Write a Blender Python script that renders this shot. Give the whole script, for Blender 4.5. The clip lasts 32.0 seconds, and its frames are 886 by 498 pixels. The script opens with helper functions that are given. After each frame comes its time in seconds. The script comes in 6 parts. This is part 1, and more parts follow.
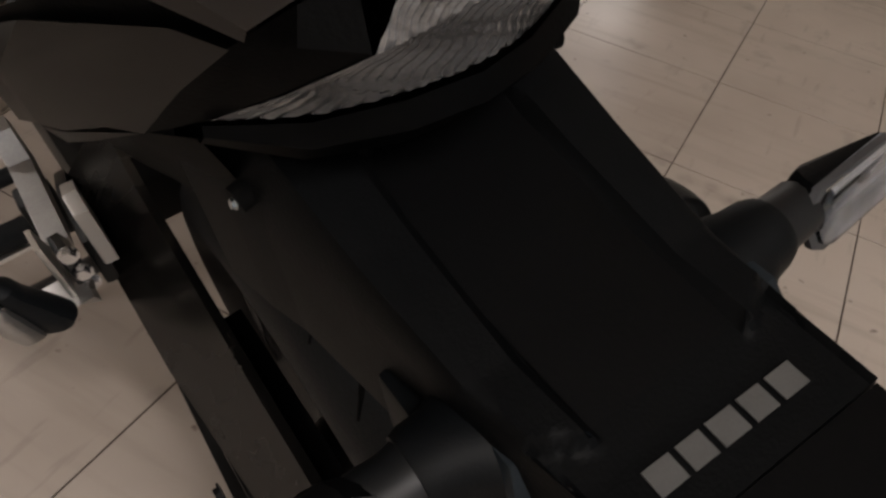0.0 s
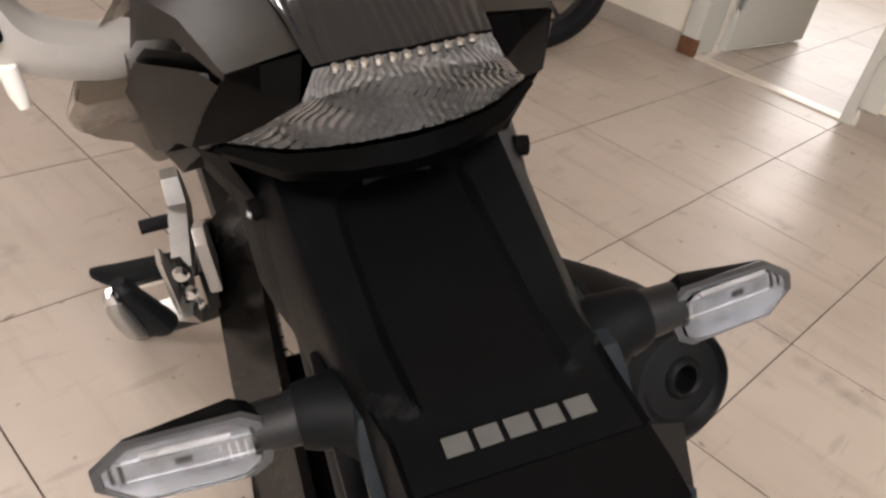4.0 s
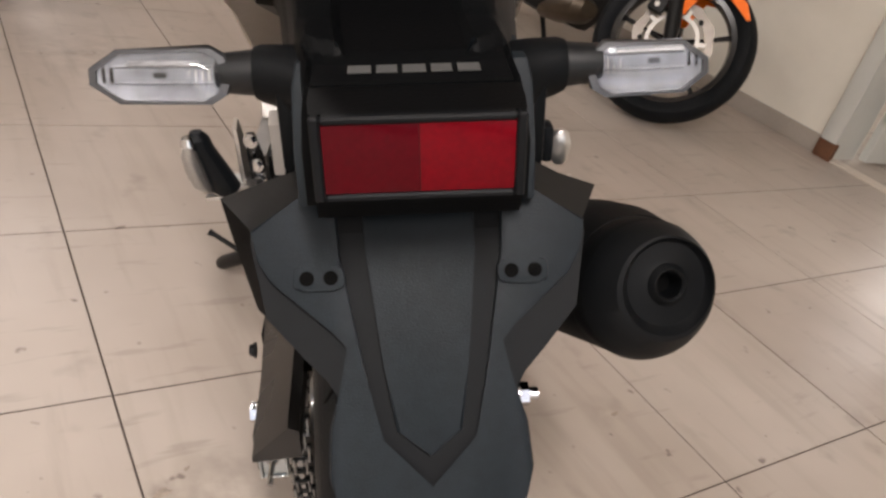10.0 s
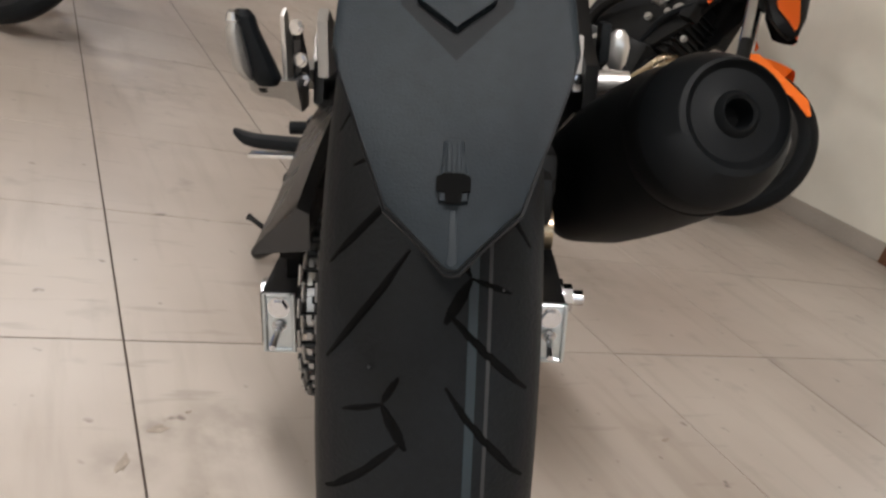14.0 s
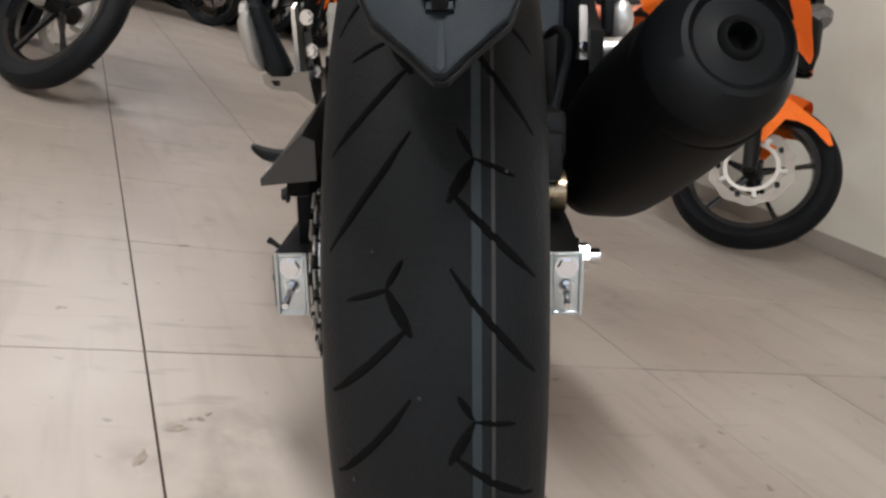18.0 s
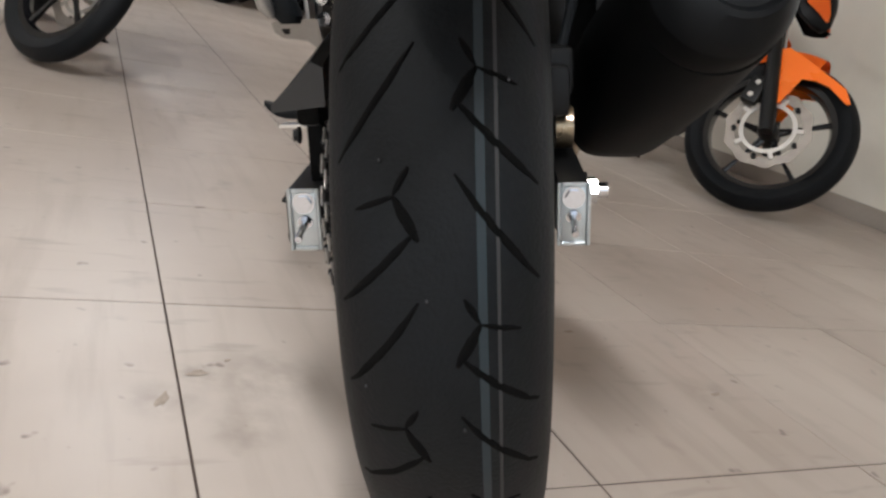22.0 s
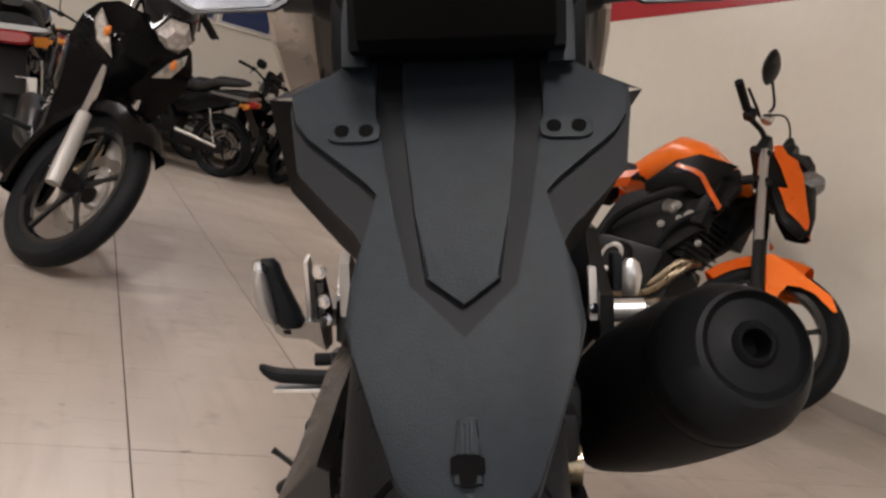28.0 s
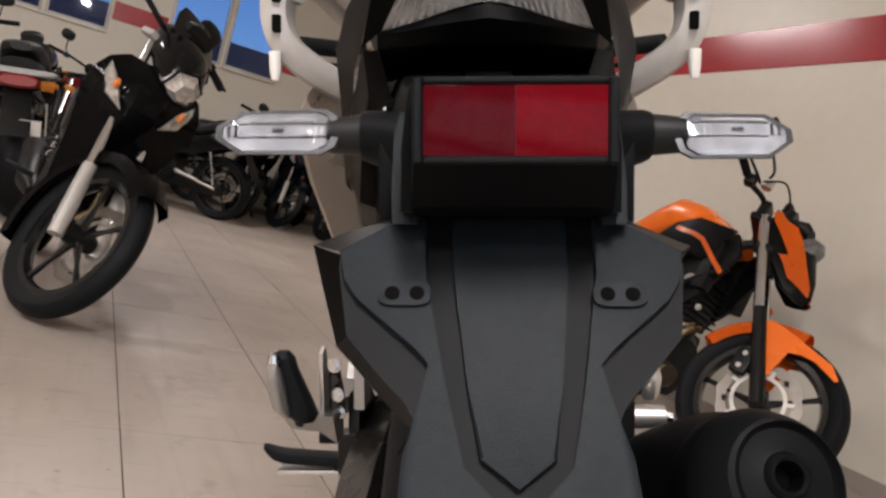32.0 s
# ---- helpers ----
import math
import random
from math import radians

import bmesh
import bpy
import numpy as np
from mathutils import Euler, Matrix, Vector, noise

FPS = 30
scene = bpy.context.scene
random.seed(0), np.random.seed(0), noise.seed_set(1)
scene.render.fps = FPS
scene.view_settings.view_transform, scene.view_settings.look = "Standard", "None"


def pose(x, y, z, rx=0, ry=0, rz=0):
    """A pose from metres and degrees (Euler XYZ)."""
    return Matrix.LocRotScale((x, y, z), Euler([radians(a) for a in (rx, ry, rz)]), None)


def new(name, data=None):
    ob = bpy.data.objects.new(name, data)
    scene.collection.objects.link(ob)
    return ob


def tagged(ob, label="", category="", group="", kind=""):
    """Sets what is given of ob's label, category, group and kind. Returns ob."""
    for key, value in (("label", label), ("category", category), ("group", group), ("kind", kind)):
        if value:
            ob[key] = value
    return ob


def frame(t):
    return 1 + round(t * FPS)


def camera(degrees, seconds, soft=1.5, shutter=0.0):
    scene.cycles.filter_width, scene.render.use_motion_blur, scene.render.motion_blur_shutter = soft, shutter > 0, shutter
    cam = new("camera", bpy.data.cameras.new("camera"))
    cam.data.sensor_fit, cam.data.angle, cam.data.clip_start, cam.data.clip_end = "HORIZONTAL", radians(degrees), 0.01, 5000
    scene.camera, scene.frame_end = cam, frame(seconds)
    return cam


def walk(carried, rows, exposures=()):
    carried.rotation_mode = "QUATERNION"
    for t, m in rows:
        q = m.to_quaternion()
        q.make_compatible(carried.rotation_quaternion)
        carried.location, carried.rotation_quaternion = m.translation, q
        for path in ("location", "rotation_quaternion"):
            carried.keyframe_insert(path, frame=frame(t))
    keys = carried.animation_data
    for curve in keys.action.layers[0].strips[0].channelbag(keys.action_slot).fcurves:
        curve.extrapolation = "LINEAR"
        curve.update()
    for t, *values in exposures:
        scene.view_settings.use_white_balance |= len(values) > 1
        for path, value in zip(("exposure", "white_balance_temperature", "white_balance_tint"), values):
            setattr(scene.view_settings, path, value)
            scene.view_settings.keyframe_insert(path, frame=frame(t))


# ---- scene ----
# camera and its way
cam = camera(59.6, 32.0, soft=2.6)
ROWS = [
    (0, -0.4639, -0.1056, 0.8973, -68.28, -41.95, 9.94),
    (0.5, -0.4624, -0.1193, 0.9003, -65.82, -41.31, 10.19),
    (1, -0.4647, -0.1320, 0.9077, -63.52, -40.99, 10.55),
    (1.5, -0.4673, -0.1448, 0.9124, -61.26, -39.90, 11.11),
    (2, -0.4721, -0.1596, 0.9190, -58.61, -38.93, 10.99),
    (2.5, -0.4731, -0.1732, 0.9214, -56.97, -37.61, 11.10),
    (3, -0.4787, -0.1897, 0.9277, -55.17, -36.72, 11.37),
    (3.5, -0.4830, -0.2100, 0.9321, -53.23, -35.27, 11.42),
    (5.5, -0.4945, -0.2905, 0.9318, -47.85, -32.25, 13.12),
    (6, -0.4943, -0.3054, 0.9304, -46.87, -32.30, 13.12),
    (6.5, -0.4925, -0.3208, 0.9248, -45.96, -32.51, 13.78),
    (7, -0.4963, -0.3398, 0.9202, -45.05, -32.52, 14.57),
    (7.5, -0.4952, -0.3549, 0.9099, -44.10, -32.54, 15.51),
    (8, -0.4963, -0.3703, 0.8988, -43.34, -32.52, 16.80),
    (8.5, -0.4960, -0.3843, 0.8874, -42.35, -31.63, 16.76),
    (9, -0.4952, -0.3977, 0.8718, -41.20, -31.34, 17.06),
    (9.5, -0.4916, -0.4083, 0.8534, -40.04, -30.41, 16.67),
    (10, -0.4859, -0.4189, 0.8305, -39.12, -29.67, 16.51),
    (10.5, -0.4770, -0.4287, 0.8024, -38.42, -28.62, 16.30),
    (11, -0.4708, -0.4442, 0.7710, -37.18, -27.62, 15.95),
    (11.5, -0.4623, -0.4584, 0.7369, -36.27, -26.20, 15.85),
    (12, -0.4555, -0.4714, 0.7021, -35.44, -25.06, 15.83),
    (12.5, -0.4529, -0.4796, 0.6645, -34.70, -24.26, 16.83),
    (13, -0.4481, -0.4883, 0.6340, -33.78, -22.91, 16.66),
    (13.5, -0.4474, -0.4973, 0.6047, -32.65, -21.64, 17.91),
    (14, -0.4431, -0.5024, 0.5835, -31.86, -20.22, 17.67),
    (14.5, -0.4386, -0.5067, 0.5638, -31.00, -19.10, 17.39),
    (16.5, -0.4236, -0.5291, 0.5106, -29.19, -16.07, 15.74),
    (17, -0.4206, -0.5299, 0.5023, -28.98, -16.12, 15.34),
    (17.5, -0.4197, -0.5356, 0.4965, -28.71, -15.78, 14.93),
    (18, -0.4192, -0.5427, 0.4928, -28.14, -15.47, 14.26),
    (18.5, -0.4155, -0.5442, 0.4852, -27.59, -15.35, 13.66),
    (19, -0.4140, -0.5491, 0.4786, -27.42, -15.51, 13.12),
    (19.5, -0.4125, -0.5506, 0.4694, -27.36, -16.14, 13.04),
    (20, -0.4155, -0.5575, 0.4656, -27.25, -16.74, 13.02),
    (20.5, -0.4139, -0.5586, 0.4611, -27.16, -17.06, 13.06),
    (21, -0.4138, -0.5604, 0.4600, -27.23, -17.37, 13.18),
    (21.5, -0.4134, -0.5616, 0.4595, -27.23, -17.24, 13.19),
    (22, -0.4156, -0.5677, 0.4621, -27.29, -17.36, 13.19),
    (22.5, -0.4120, -0.5613, 0.4618, -27.52, -17.52, 12.66),
    (23, -0.4133, -0.5616, 0.4689, -27.86, -17.98, 12.35),
    (23.5, -0.4143, -0.5557, 0.4799, -28.16, -17.45, 12.15),
    (24, -0.4162, -0.5503, 0.4966, -28.22, -16.40, 11.99),
    (24.5, -0.4177, -0.5450, 0.5142, -28.02, -14.96, 11.55),
    (25, -0.4209, -0.5415, 0.5312, -27.49, -13.04, 11.48),
    (25.5, -0.4231, -0.5337, 0.5470, -27.13, -11.55, 11.56),
    (26, -0.4272, -0.5270, 0.5624, -27.02, -10.26, 12.22),
    (26.5, -0.4312, -0.5206, 0.5776, -26.63, -9.07, 12.33),
    (28.5, -0.4469, -0.4957, 0.6209, -25.48, -5.49, 13.88),
    (29, -0.4519, -0.4943, 0.6285, -25.38, -5.04, 14.36),
    (29.5, -0.4562, -0.4907, 0.6350, -25.28, -4.39, 14.47),
    (30, -0.4606, -0.4870, 0.6403, -25.28, -4.07, 14.61),
    (30.5, -0.4654, -0.4854, 0.6457, -25.20, -3.76, 14.67),
    (31, -0.4689, -0.4807, 0.6503, -25.12, -3.40, 14.81),
    (31.5, -0.4725, -0.4779, 0.6550, -25.30, -3.29, 14.82),
    (32, -0.4743, -0.4737, 0.6608, -25.35, -2.95, 14.75),
]


def seen_from(x, y, z, yaw, pitch, roll):
    """The pose of the camera from its place, heading, pitch and roll."""
    return pose(x, y, z) @ pose(0, 0, 0, 0, 0, yaw) @ pose(0, 0, 0, 90 + pitch) @ pose(0, 0, 0, 0, 0, roll)


EXPOSURES = [(0.0, -1.05, 6600, 15), (1.0, -0.6, 6600, 15), (2.0, -0.12, 6600, 15), (3.0, 0.1, 6600, 14.5), (6.0, 0.02, 6600, 16), (10.0, -0.09, 6600, 16), (12.0, -0.13, 6300, 12.5), (14.5, -0.12, 6250, 10.5), (19.0, -0.09, 6000, 10), (24.0, -0.11, 6000, 10), (27.0, -0.16, 6500, 15.5), (32.0, -0.16, 6420, 16)]
walk(cam, [(t, seen_from(*row)) for t, *row in ROWS], EXPOSURES)

# ---- light ----
world = bpy.data.worlds.new("sky")
scene.world = world
world.use_nodes = True
wn = world.node_tree.nodes
sky = wn.new("ShaderNodeTexSky")
sky.sky_type, sky.sun_disc, sky.sun_elevation, sky.sun_rotation = "NISHITA", False, radians(40), radians(200)
wn["Background"].inputs["Strength"].default_value = 0.1
world.node_tree.links.new(sky.outputs[0], wn["Background"].inputs["Color"])

EAST, WEST, SOUTH, NORTH, CEIL = 2.43, -6.2, -5.2, 9.3, 3.3
LAMPS = [(-0.1, 5.2, 72), (-3.6, 5.2, 36), (-3.6, 0.6, 84), (-3.6, -3.2, 110), (-1.3, -1.7, 150)]
DAY_POWER, HALL_POWER = 40, 52


def area(name, m, sx, sy, power, colour):
    lamp = bpy.data.lights.new(name, "AREA")
    lamp.shape, lamp.size, lamp.size_y, lamp.energy, lamp.color = "RECTANGLE", sx, sy, power, colour
    ob = new(name, lamp)
    ob.matrix_world = m
    return ob


for lx, ly, power in LAMPS:
    area("tube_light", pose(lx, ly, CEIL - 0.1), 0.22, 1.2, power, (1.0, 0.96, 0.91))
# daylight through the glazed shop front and from the lit room behind the door
area("shop_front_daylight", pose(-2.4, SOUTH - 0.12, 1.5, 90, 0, 0), 6.4, 2.4, DAY_POWER, (0.92, 0.96, 1.0))
area("hall_daylight", pose(EAST + 3.12, 1.3, 1.35, 0, 90, 0), 1.7, 1.4, HALL_POWER, (1.0, 0.97, 0.93))


# ---- materials ----
def shader(name, colour, rough=0.5, metal=0.0, vary=0.12, scale=8.0, bump=0.0, bump_scale=120.0, coat=0.0, spec=0.5, rough_vary=0.08, alt=None):
    """Base colour varied at two scales, with uneven gloss and fine relief."""
    m = bpy.data.materials.new(name)
    m.use_nodes = True
    nt, n, link = m.node_tree, m.node_tree.nodes, m.node_tree.links.new
    b = n["Principled BSDF"]
    co = n.new("ShaderNodeTexCoord")
    big, fine = n.new("ShaderNodeTexNoise"), n.new("ShaderNodeTexNoise")
    big.inputs["Scale"].default_value, fine.inputs["Scale"].default_value = scale, scale * 14
    big.inputs["Detail"].default_value = fine.inputs["Detail"].default_value = 5
    link(co.outputs["Object"], big.inputs["Vector"])
    link(co.outputs["Object"], fine.inputs["Vector"])
    mix = n.new("ShaderNodeMix")
    mix.data_type = "FLOAT"
    mix.inputs[0].default_value = 0.4
    link(big.outputs[0], mix.inputs[2])
    link(fine.outputs[0], mix.inputs[3])
    ramp = n.new("ShaderNodeValToRGB")
    lo, hi = [max(0.0, c * (1 - vary)) for c in colour], [min(1.0, c * (1 + vary)) for c in (alt or colour)]
    ramp.color_ramp.elements[0].position, ramp.color_ramp.elements[1].position = 0.3, 0.7
    ramp.color_ramp.elements[0].color, ramp.color_ramp.elements[1].color = (*lo, 1), (*hi, 1)
    link(mix.outputs[0], ramp.inputs[0])
    link(ramp.outputs[0], b.inputs["Base Color"])
    rr = n.new("ShaderNodeMapRange")
    rr.inputs["To Min"].default_value, rr.inputs["To Max"].default_value = max(0.02, rough - rough_vary), min(1.0, rough + rough_vary)
    link(big.outputs[0], rr.inputs["Value"])
    link(rr.outputs[0], b.inputs["Roughness"])
    b.inputs["Metallic"].default_value, b.inputs["Coat Weight"].default_value, b.inputs["Specular IOR Level"].default_value = metal, coat, spec
    if bump:
        grain, bp = n.new("ShaderNodeTexNoise"), n.new("ShaderNodeBump")
        grain.inputs["Scale"].default_value, grain.inputs["Detail"].default_value = bump_scale, 3
        link(co.outputs["Object"], grain.inputs["Vector"])
        bp.inputs["Strength"].default_value, bp.inputs["Distance"].default_value = bump, 0.002
        link(grain.outputs[0], bp.inputs["Height"])
        link(bp.outputs[0], b.inputs["Normal"])
    return m


def glass(name, colour, rough=0.05, transmission=1.0, ior=1.45):
    m = bpy.data.materials.new(name)
    m.use_nodes = True
    b = m.node_tree.nodes["Principled BSDF"]
    b.inputs["Base Color"].default_value = (*colour, 1)
    b.inputs["Roughness"].default_value, b.inputs["Transmission Weight"].default_value, b.inputs["IOR"].default_value = rough, transmission, ior
    return m


def glow(name, colour, strength):
    m = bpy.data.materials.new(name)
    m.use_nodes = True
    b = m.node_tree.nodes["Principled BSDF"]
    b.inputs["Base Color"].default_value = (*colour, 1)
    b.inputs["Emission Color"].default_value, b.inputs["Emission Strength"].default_value = (*colour, 1), strength
    return m




def tile_material():
    """Glazed stone-look tile: cloudy beige, fine streaks along one way, scuffs and specks; each tile a little apart."""
    m = bpy.data.materials.new("glazed_tile")
    m.use_nodes = True
    n, link = m.node_tree.nodes, m.node_tree.links.new
    b = n["Principled BSDF"]
    geo, info = n.new("ShaderNodeNewGeometry"), n.new("ShaderNodeObjectInfo")

    def noise_at(scale, stretch, detail=4.0, rough=0.55):
        mp, tx = n.new("ShaderNodeMapping"), n.new("ShaderNodeTexNoise")
        mp.inputs["Scale"].default_value, mp.inputs["Rotation"].default_value = stretch, (0, 0, radians(20))
        tx.inputs["Scale"].default_value, tx.inputs["Detail"].default_value, tx.inputs["Roughness"].default_value = scale, detail, rough
        link(geo.outputs["Position"], mp.inputs["Vector"])
        link(mp.outputs[0], tx.inputs["Vector"])
        return tx.outputs[0]

    def mixed(a, colour, fac):
        mx = n.new("ShaderNodeMix")
        mx.data_type = "RGBA"
        link(fac, mx.inputs[0])
        link(a, mx.inputs[6])
        mx.inputs[7].default_value = (*colour, 1)
        return mx.outputs[2]

    def stepped(v, lo, hi, top):
        mr = n.new("ShaderNodeMapRange")
        for k, val in (("From Min", lo), ("From Max", hi), ("To Min", 0.0), ("To Max", top)):
            mr.inputs[k].default_value = val
        link(v, mr.inputs["Value"])
        return mr.outputs[0]

    base = n.new("ShaderNodeValToRGB")
    base.color_ramp.elements[0].color, base.color_ramp.elements[1].color = (*TILE_DARK, 1), (*TILE_LIGHT, 1)
    base.color_ramp.elements[0].position, base.color_ramp.elements[1].position = 0.3, 0.7
    link(noise_at(1.7, (1, 1, 1)), base.inputs[0])
    c = mixed(base.outputs[0], (0.30, 0.25, 0.205), stepped(noise_at(3.0, (7, 0.7, 1), 6), 0.52, 0.72, 0.55))
    c = mixed(c, (0.52, 0.47, 0.41), stepped(info.outputs["Random"], 0.0, 1.0, 0.22))
    c = mixed(c, (0.16, 0.13, 0.11), stepped(noise_at(9.0, (1, 1, 1), 3), 0.62, 0.78, 0.40))
    c = mixed(c, (0.12, 0.09, 0.075), stepped(noise_at(26.0, (1, 1, 1), 2), 0.70, 0.76, 0.7))
    c = mixed(c, (0.22, 0.18, 0.15), stepped(noise_at(5.0, (1, 6, 1), 3), 0.62, 0.70, 0.30))
    # old soft smudges where wheels and shoes have stood
    for px, py, size, top in SMUDGES:
        d = n.new("ShaderNodeVectorMath")
        d.operation = "DISTANCE"
        link(geo.outputs["Position"], d.inputs[0])
        d.inputs[1].default_value = (px, py, 0)
        fade = n.new("ShaderNodeMath")
        fade.operation = "MULTIPLY"
        link(stepped(d.outputs["Value"], size, 0.0, top), fade.inputs[0])
        link(stepped(noise_at(22.0, (1, 1, 1), 5), 0.35, 0.62, 1.0), fade.inputs[1])
        c = mixed(c, (0.20, 0.165, 0.135), fade.outputs[0])
    link(c, b.inputs["Base Color"])
    link(stepped(noise_at(4.0, (1, 1, 1)), -1.6, 1.0, 0.50), b.inputs["Roughness"])
    b.inputs["Specular IOR Level"].default_value = 0.42
    bp, gr = n.new("ShaderNodeBump"), noise_at(14.0, (1, 1, 1), 3)
    bp.inputs["Strength"].default_value, bp.inputs["Distance"].default_value = 0.05, 0.004
    link(gr, bp.inputs["Height"])
    link(bp.outputs[0], b.inputs["Normal"])
    return m


TILE_DARK, TILE_LIGHT = (0.345, 0.290, 0.245), (0.47, 0.412, 0.360)
SMUDGES = ((-0.20, 0.235, 0.10, 0.55), (-0.31, 0.19, 0.05, 0.6), (-0.27, 0.25, 0.03, 0.8), (-0.235, 0.13, 0.05, 0.6), (0.46, 0.19, 0.05, 0.5), (-0.62, 1.1, 0.22, 0.35), (0.75, 0.75, 0.2, 0.3), (-0.1, 1.75, 0.3, 0.3), (0.955, -0.05, 0.030, 0.7), (0.950, -0.10, 0.036, 0.8), (0.940, -0.15, 0.036, 0.8), (0.945, -0.20, 0.030, 0.6), (1.40, 0.11, 0.03, 0.5))
TILE = tile_material()
GROUT = shader("dark_grout", (0.055, 0.038, 0.030), 0.85, scale=30)
PAINT = shader("cream_wall_paint", (0.74, 0.70, 0.61), 0.34, rough_vary=0.05, vary=0.04, scale=1.2, bump=0.06, bump_scale=60)
PAINT_RED = shader("red_band_paint", (0.42, 0.03, 0.04), 0.18, rough_vary=0.04, vary=0.08, scale=2)
CEIL_PAINT = shader("white_ceiling_paint", (0.78, 0.76, 0.72), 0.7, vary=0.03, scale=1)
SKIRT = shader("grey_skirting_tile", (0.33, 0.29, 0.25), 0.4, vary=0.1, scale=6)
DOOR_GREY = shader("pale_grey_door_paint", (0.56, 0.56, 0.52), 0.4, vary=0.04, scale=2)
STONE = shader("pale_threshold_stone", (0.62, 0.55, 0.47), 0.35, vary=0.12, scale=14)
RUST = shader("worn_brown_wood", (0.13, 0.055, 0.025), 0.8, vary=0.3, scale=40)
ALU_FRAME = shader("dull_window_frame", (0.50, 0.49, 0.47), 0.45, metal=0.4, vary=0.05)
PLASTIC = shader("grained_black_plastic", (0.0078, 0.0115, 0.0147), 0.52, vary=0.30, scale=11, bump=0.16, bump_scale=1100, spec=0.17)
STALK = shader("smooth_black_stalk", (0.0028, 0.0036, 0.0044), 0.42, vary=0.2, scale=12, spec=0.34)
GUARD = shader("worn_satin_guard", (0.0095, 0.0088, 0.0082), 0.26, vary=0.2, scale=14, spec=0.5)
SIGNAL_BLACK = shader("signal_base_plastic", (0.0020, 0.0026, 0.0032), 0.52, vary=0.25, scale=12, bump=0.1, bump_scale=900, spec=0.11)
TRAY_BLACK = shader("deep_black_plastic", (0.0019, 0.0022, 0.0025), 0.52, vary=0.25, scale=9, bump=0.15, bump_scale=700, spec=0.07)
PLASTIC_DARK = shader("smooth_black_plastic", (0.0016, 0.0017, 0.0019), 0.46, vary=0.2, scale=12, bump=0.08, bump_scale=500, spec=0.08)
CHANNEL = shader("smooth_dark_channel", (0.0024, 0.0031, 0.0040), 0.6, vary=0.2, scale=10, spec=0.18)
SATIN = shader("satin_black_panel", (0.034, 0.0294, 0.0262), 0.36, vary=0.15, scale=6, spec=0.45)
# the same satin darkened, with the shade of the lower facets in its colour
SATIN_SHADED = shader("shaded_satin_panel", (0.021, 0.0182, 0.0162), 0.40, vary=0.15, scale=6, spec=0.35)
GLOSS_BLACK = shader("gloss_black_paint", (0.010, 0.010, 0.011), 0.14, vary=0.2, scale=5, coat=0.15, spec=0.4)
RUBBER = shader("tyre_rubber", (0.0044, 0.0054, 0.0066), 0.58, vary=0.35, scale=16, bump=0.25, bump_scale=400, spec=0.17)
# near-black for strips and plugs that stand in for shade in grooves and holes
HOLLOW_SHADE = shader("hollow_shade_black", (0.0012, 0.0012, 0.0012), 0.9, vary=0.2, scale=20, spec=0.1)
STRIPE_BLUE = shader("faint_blue_tread_line", (0.006, 0.0145, 0.020), 0.6, vary=0.2, scale=40)
STRIPE_GREY = shader("faint_grey_tread_line", (0.018, 0.019, 0.020), 0.65, vary=0.25, scale=40)
STEEL = shader("zinc_plated_steel", (0.48, 0.52, 0.535), 0.3, metal=1.0, vary=0.12, scale=40)
CHROME = shader("chrome", (0.60, 0.605, 0.62), 0.12, metal=1.0, vary=0.05, scale=10)
ALU = shader("brushed_aluminium", (0.66, 0.64, 0.61), 0.34, metal=0.9, vary=0.08, scale=20)
ALU_GREY = shader("silver_painted_aluminium", (0.44, 0.42, 0.395), 0.33, metal=0.15, vary=0.06, scale=10)
BLACK_METAL = shader("black_coated_steel", (0.008, 0.008, 0.008), 0.42, metal=0.1, vary=0.2, scale=15, spec=0.22)
MUFFLER = shader("heat_proof_matt_black", (0.0020, 0.0023, 0.0026), 0.62, spec=0.12, vary=0.18, scale=12, bump=0.1, bump_scale=700)
MUFFLER_CAP = shader("dark_grey_end_cap", (0.0030, 0.0036, 0.0042), 0.55, spec=0.15, vary=0.15, scale=14, bump=0.1, bump_scale=700)
BRONZE = shader("bronze_tinted_steel", (0.33, 0.265, 0.18), 0.28, metal=1.0, vary=0.2, scale=25)
BURNT = shader("heat_stained_steel", (0.075, 0.055, 0.036), 0.4, metal=0.6, vary=0.3, scale=30)
ORANGE = shader("bright_orange_paint", (1.0, 0.185, 0.010), 0.28, vary=0.05, scale=4, coat=0.3)
RED_PAINT = shader("dark_red_paint", (0.20, 0.010, 0.014), 0.22, vary=0.1, scale=4, coat=0.5)
BLUE_PAINT = shader("dark_blue_paint", (0.006, 0.007, 0.016), 0.2, vary=0.1, scale=4, coat=0.5)
WHITE_LETTER = shader("silver_white_lettering", (0.068, 0.068, 0.066), 0.45, vary=0.15, scale=80)
PAPER = shader("white_paper", (0.72, 0.70, 0.66), 0.8, vary=0.05, scale=20)
SEAT = shader("black_seat_vinyl", (0.009, 0.0085, 0.0085), 0.5, vary=0.15, scale=14, bump=0.15, bump_scale=300)
AMBER = glass("amber_lens", (0.95, 0.38, 0.06), 0.15, 0.6)
LENS_CLEAR = glass("clear_ribbed_lens", (0.95, 0.95, 0.95), 0.03, 1.0)
REFLECTOR_SILVER = shader("bright_lamp_reflector", (0.15, 0.158, 0.174), 0.46, metal=0.7, vary=0.6, scale=95)
LAMP_BED = shader("grey_lamp_reflector", (0.24, 0.24, 0.245), 0.38, metal=0.8, vary=0.4, scale=70)
LAMP_LENS = shader("clear_grey_fluted_lens", (0.235, 0.238, 0.245), 0.24, metal=0.45, vary=0.45, scale=42, coat=0.4)
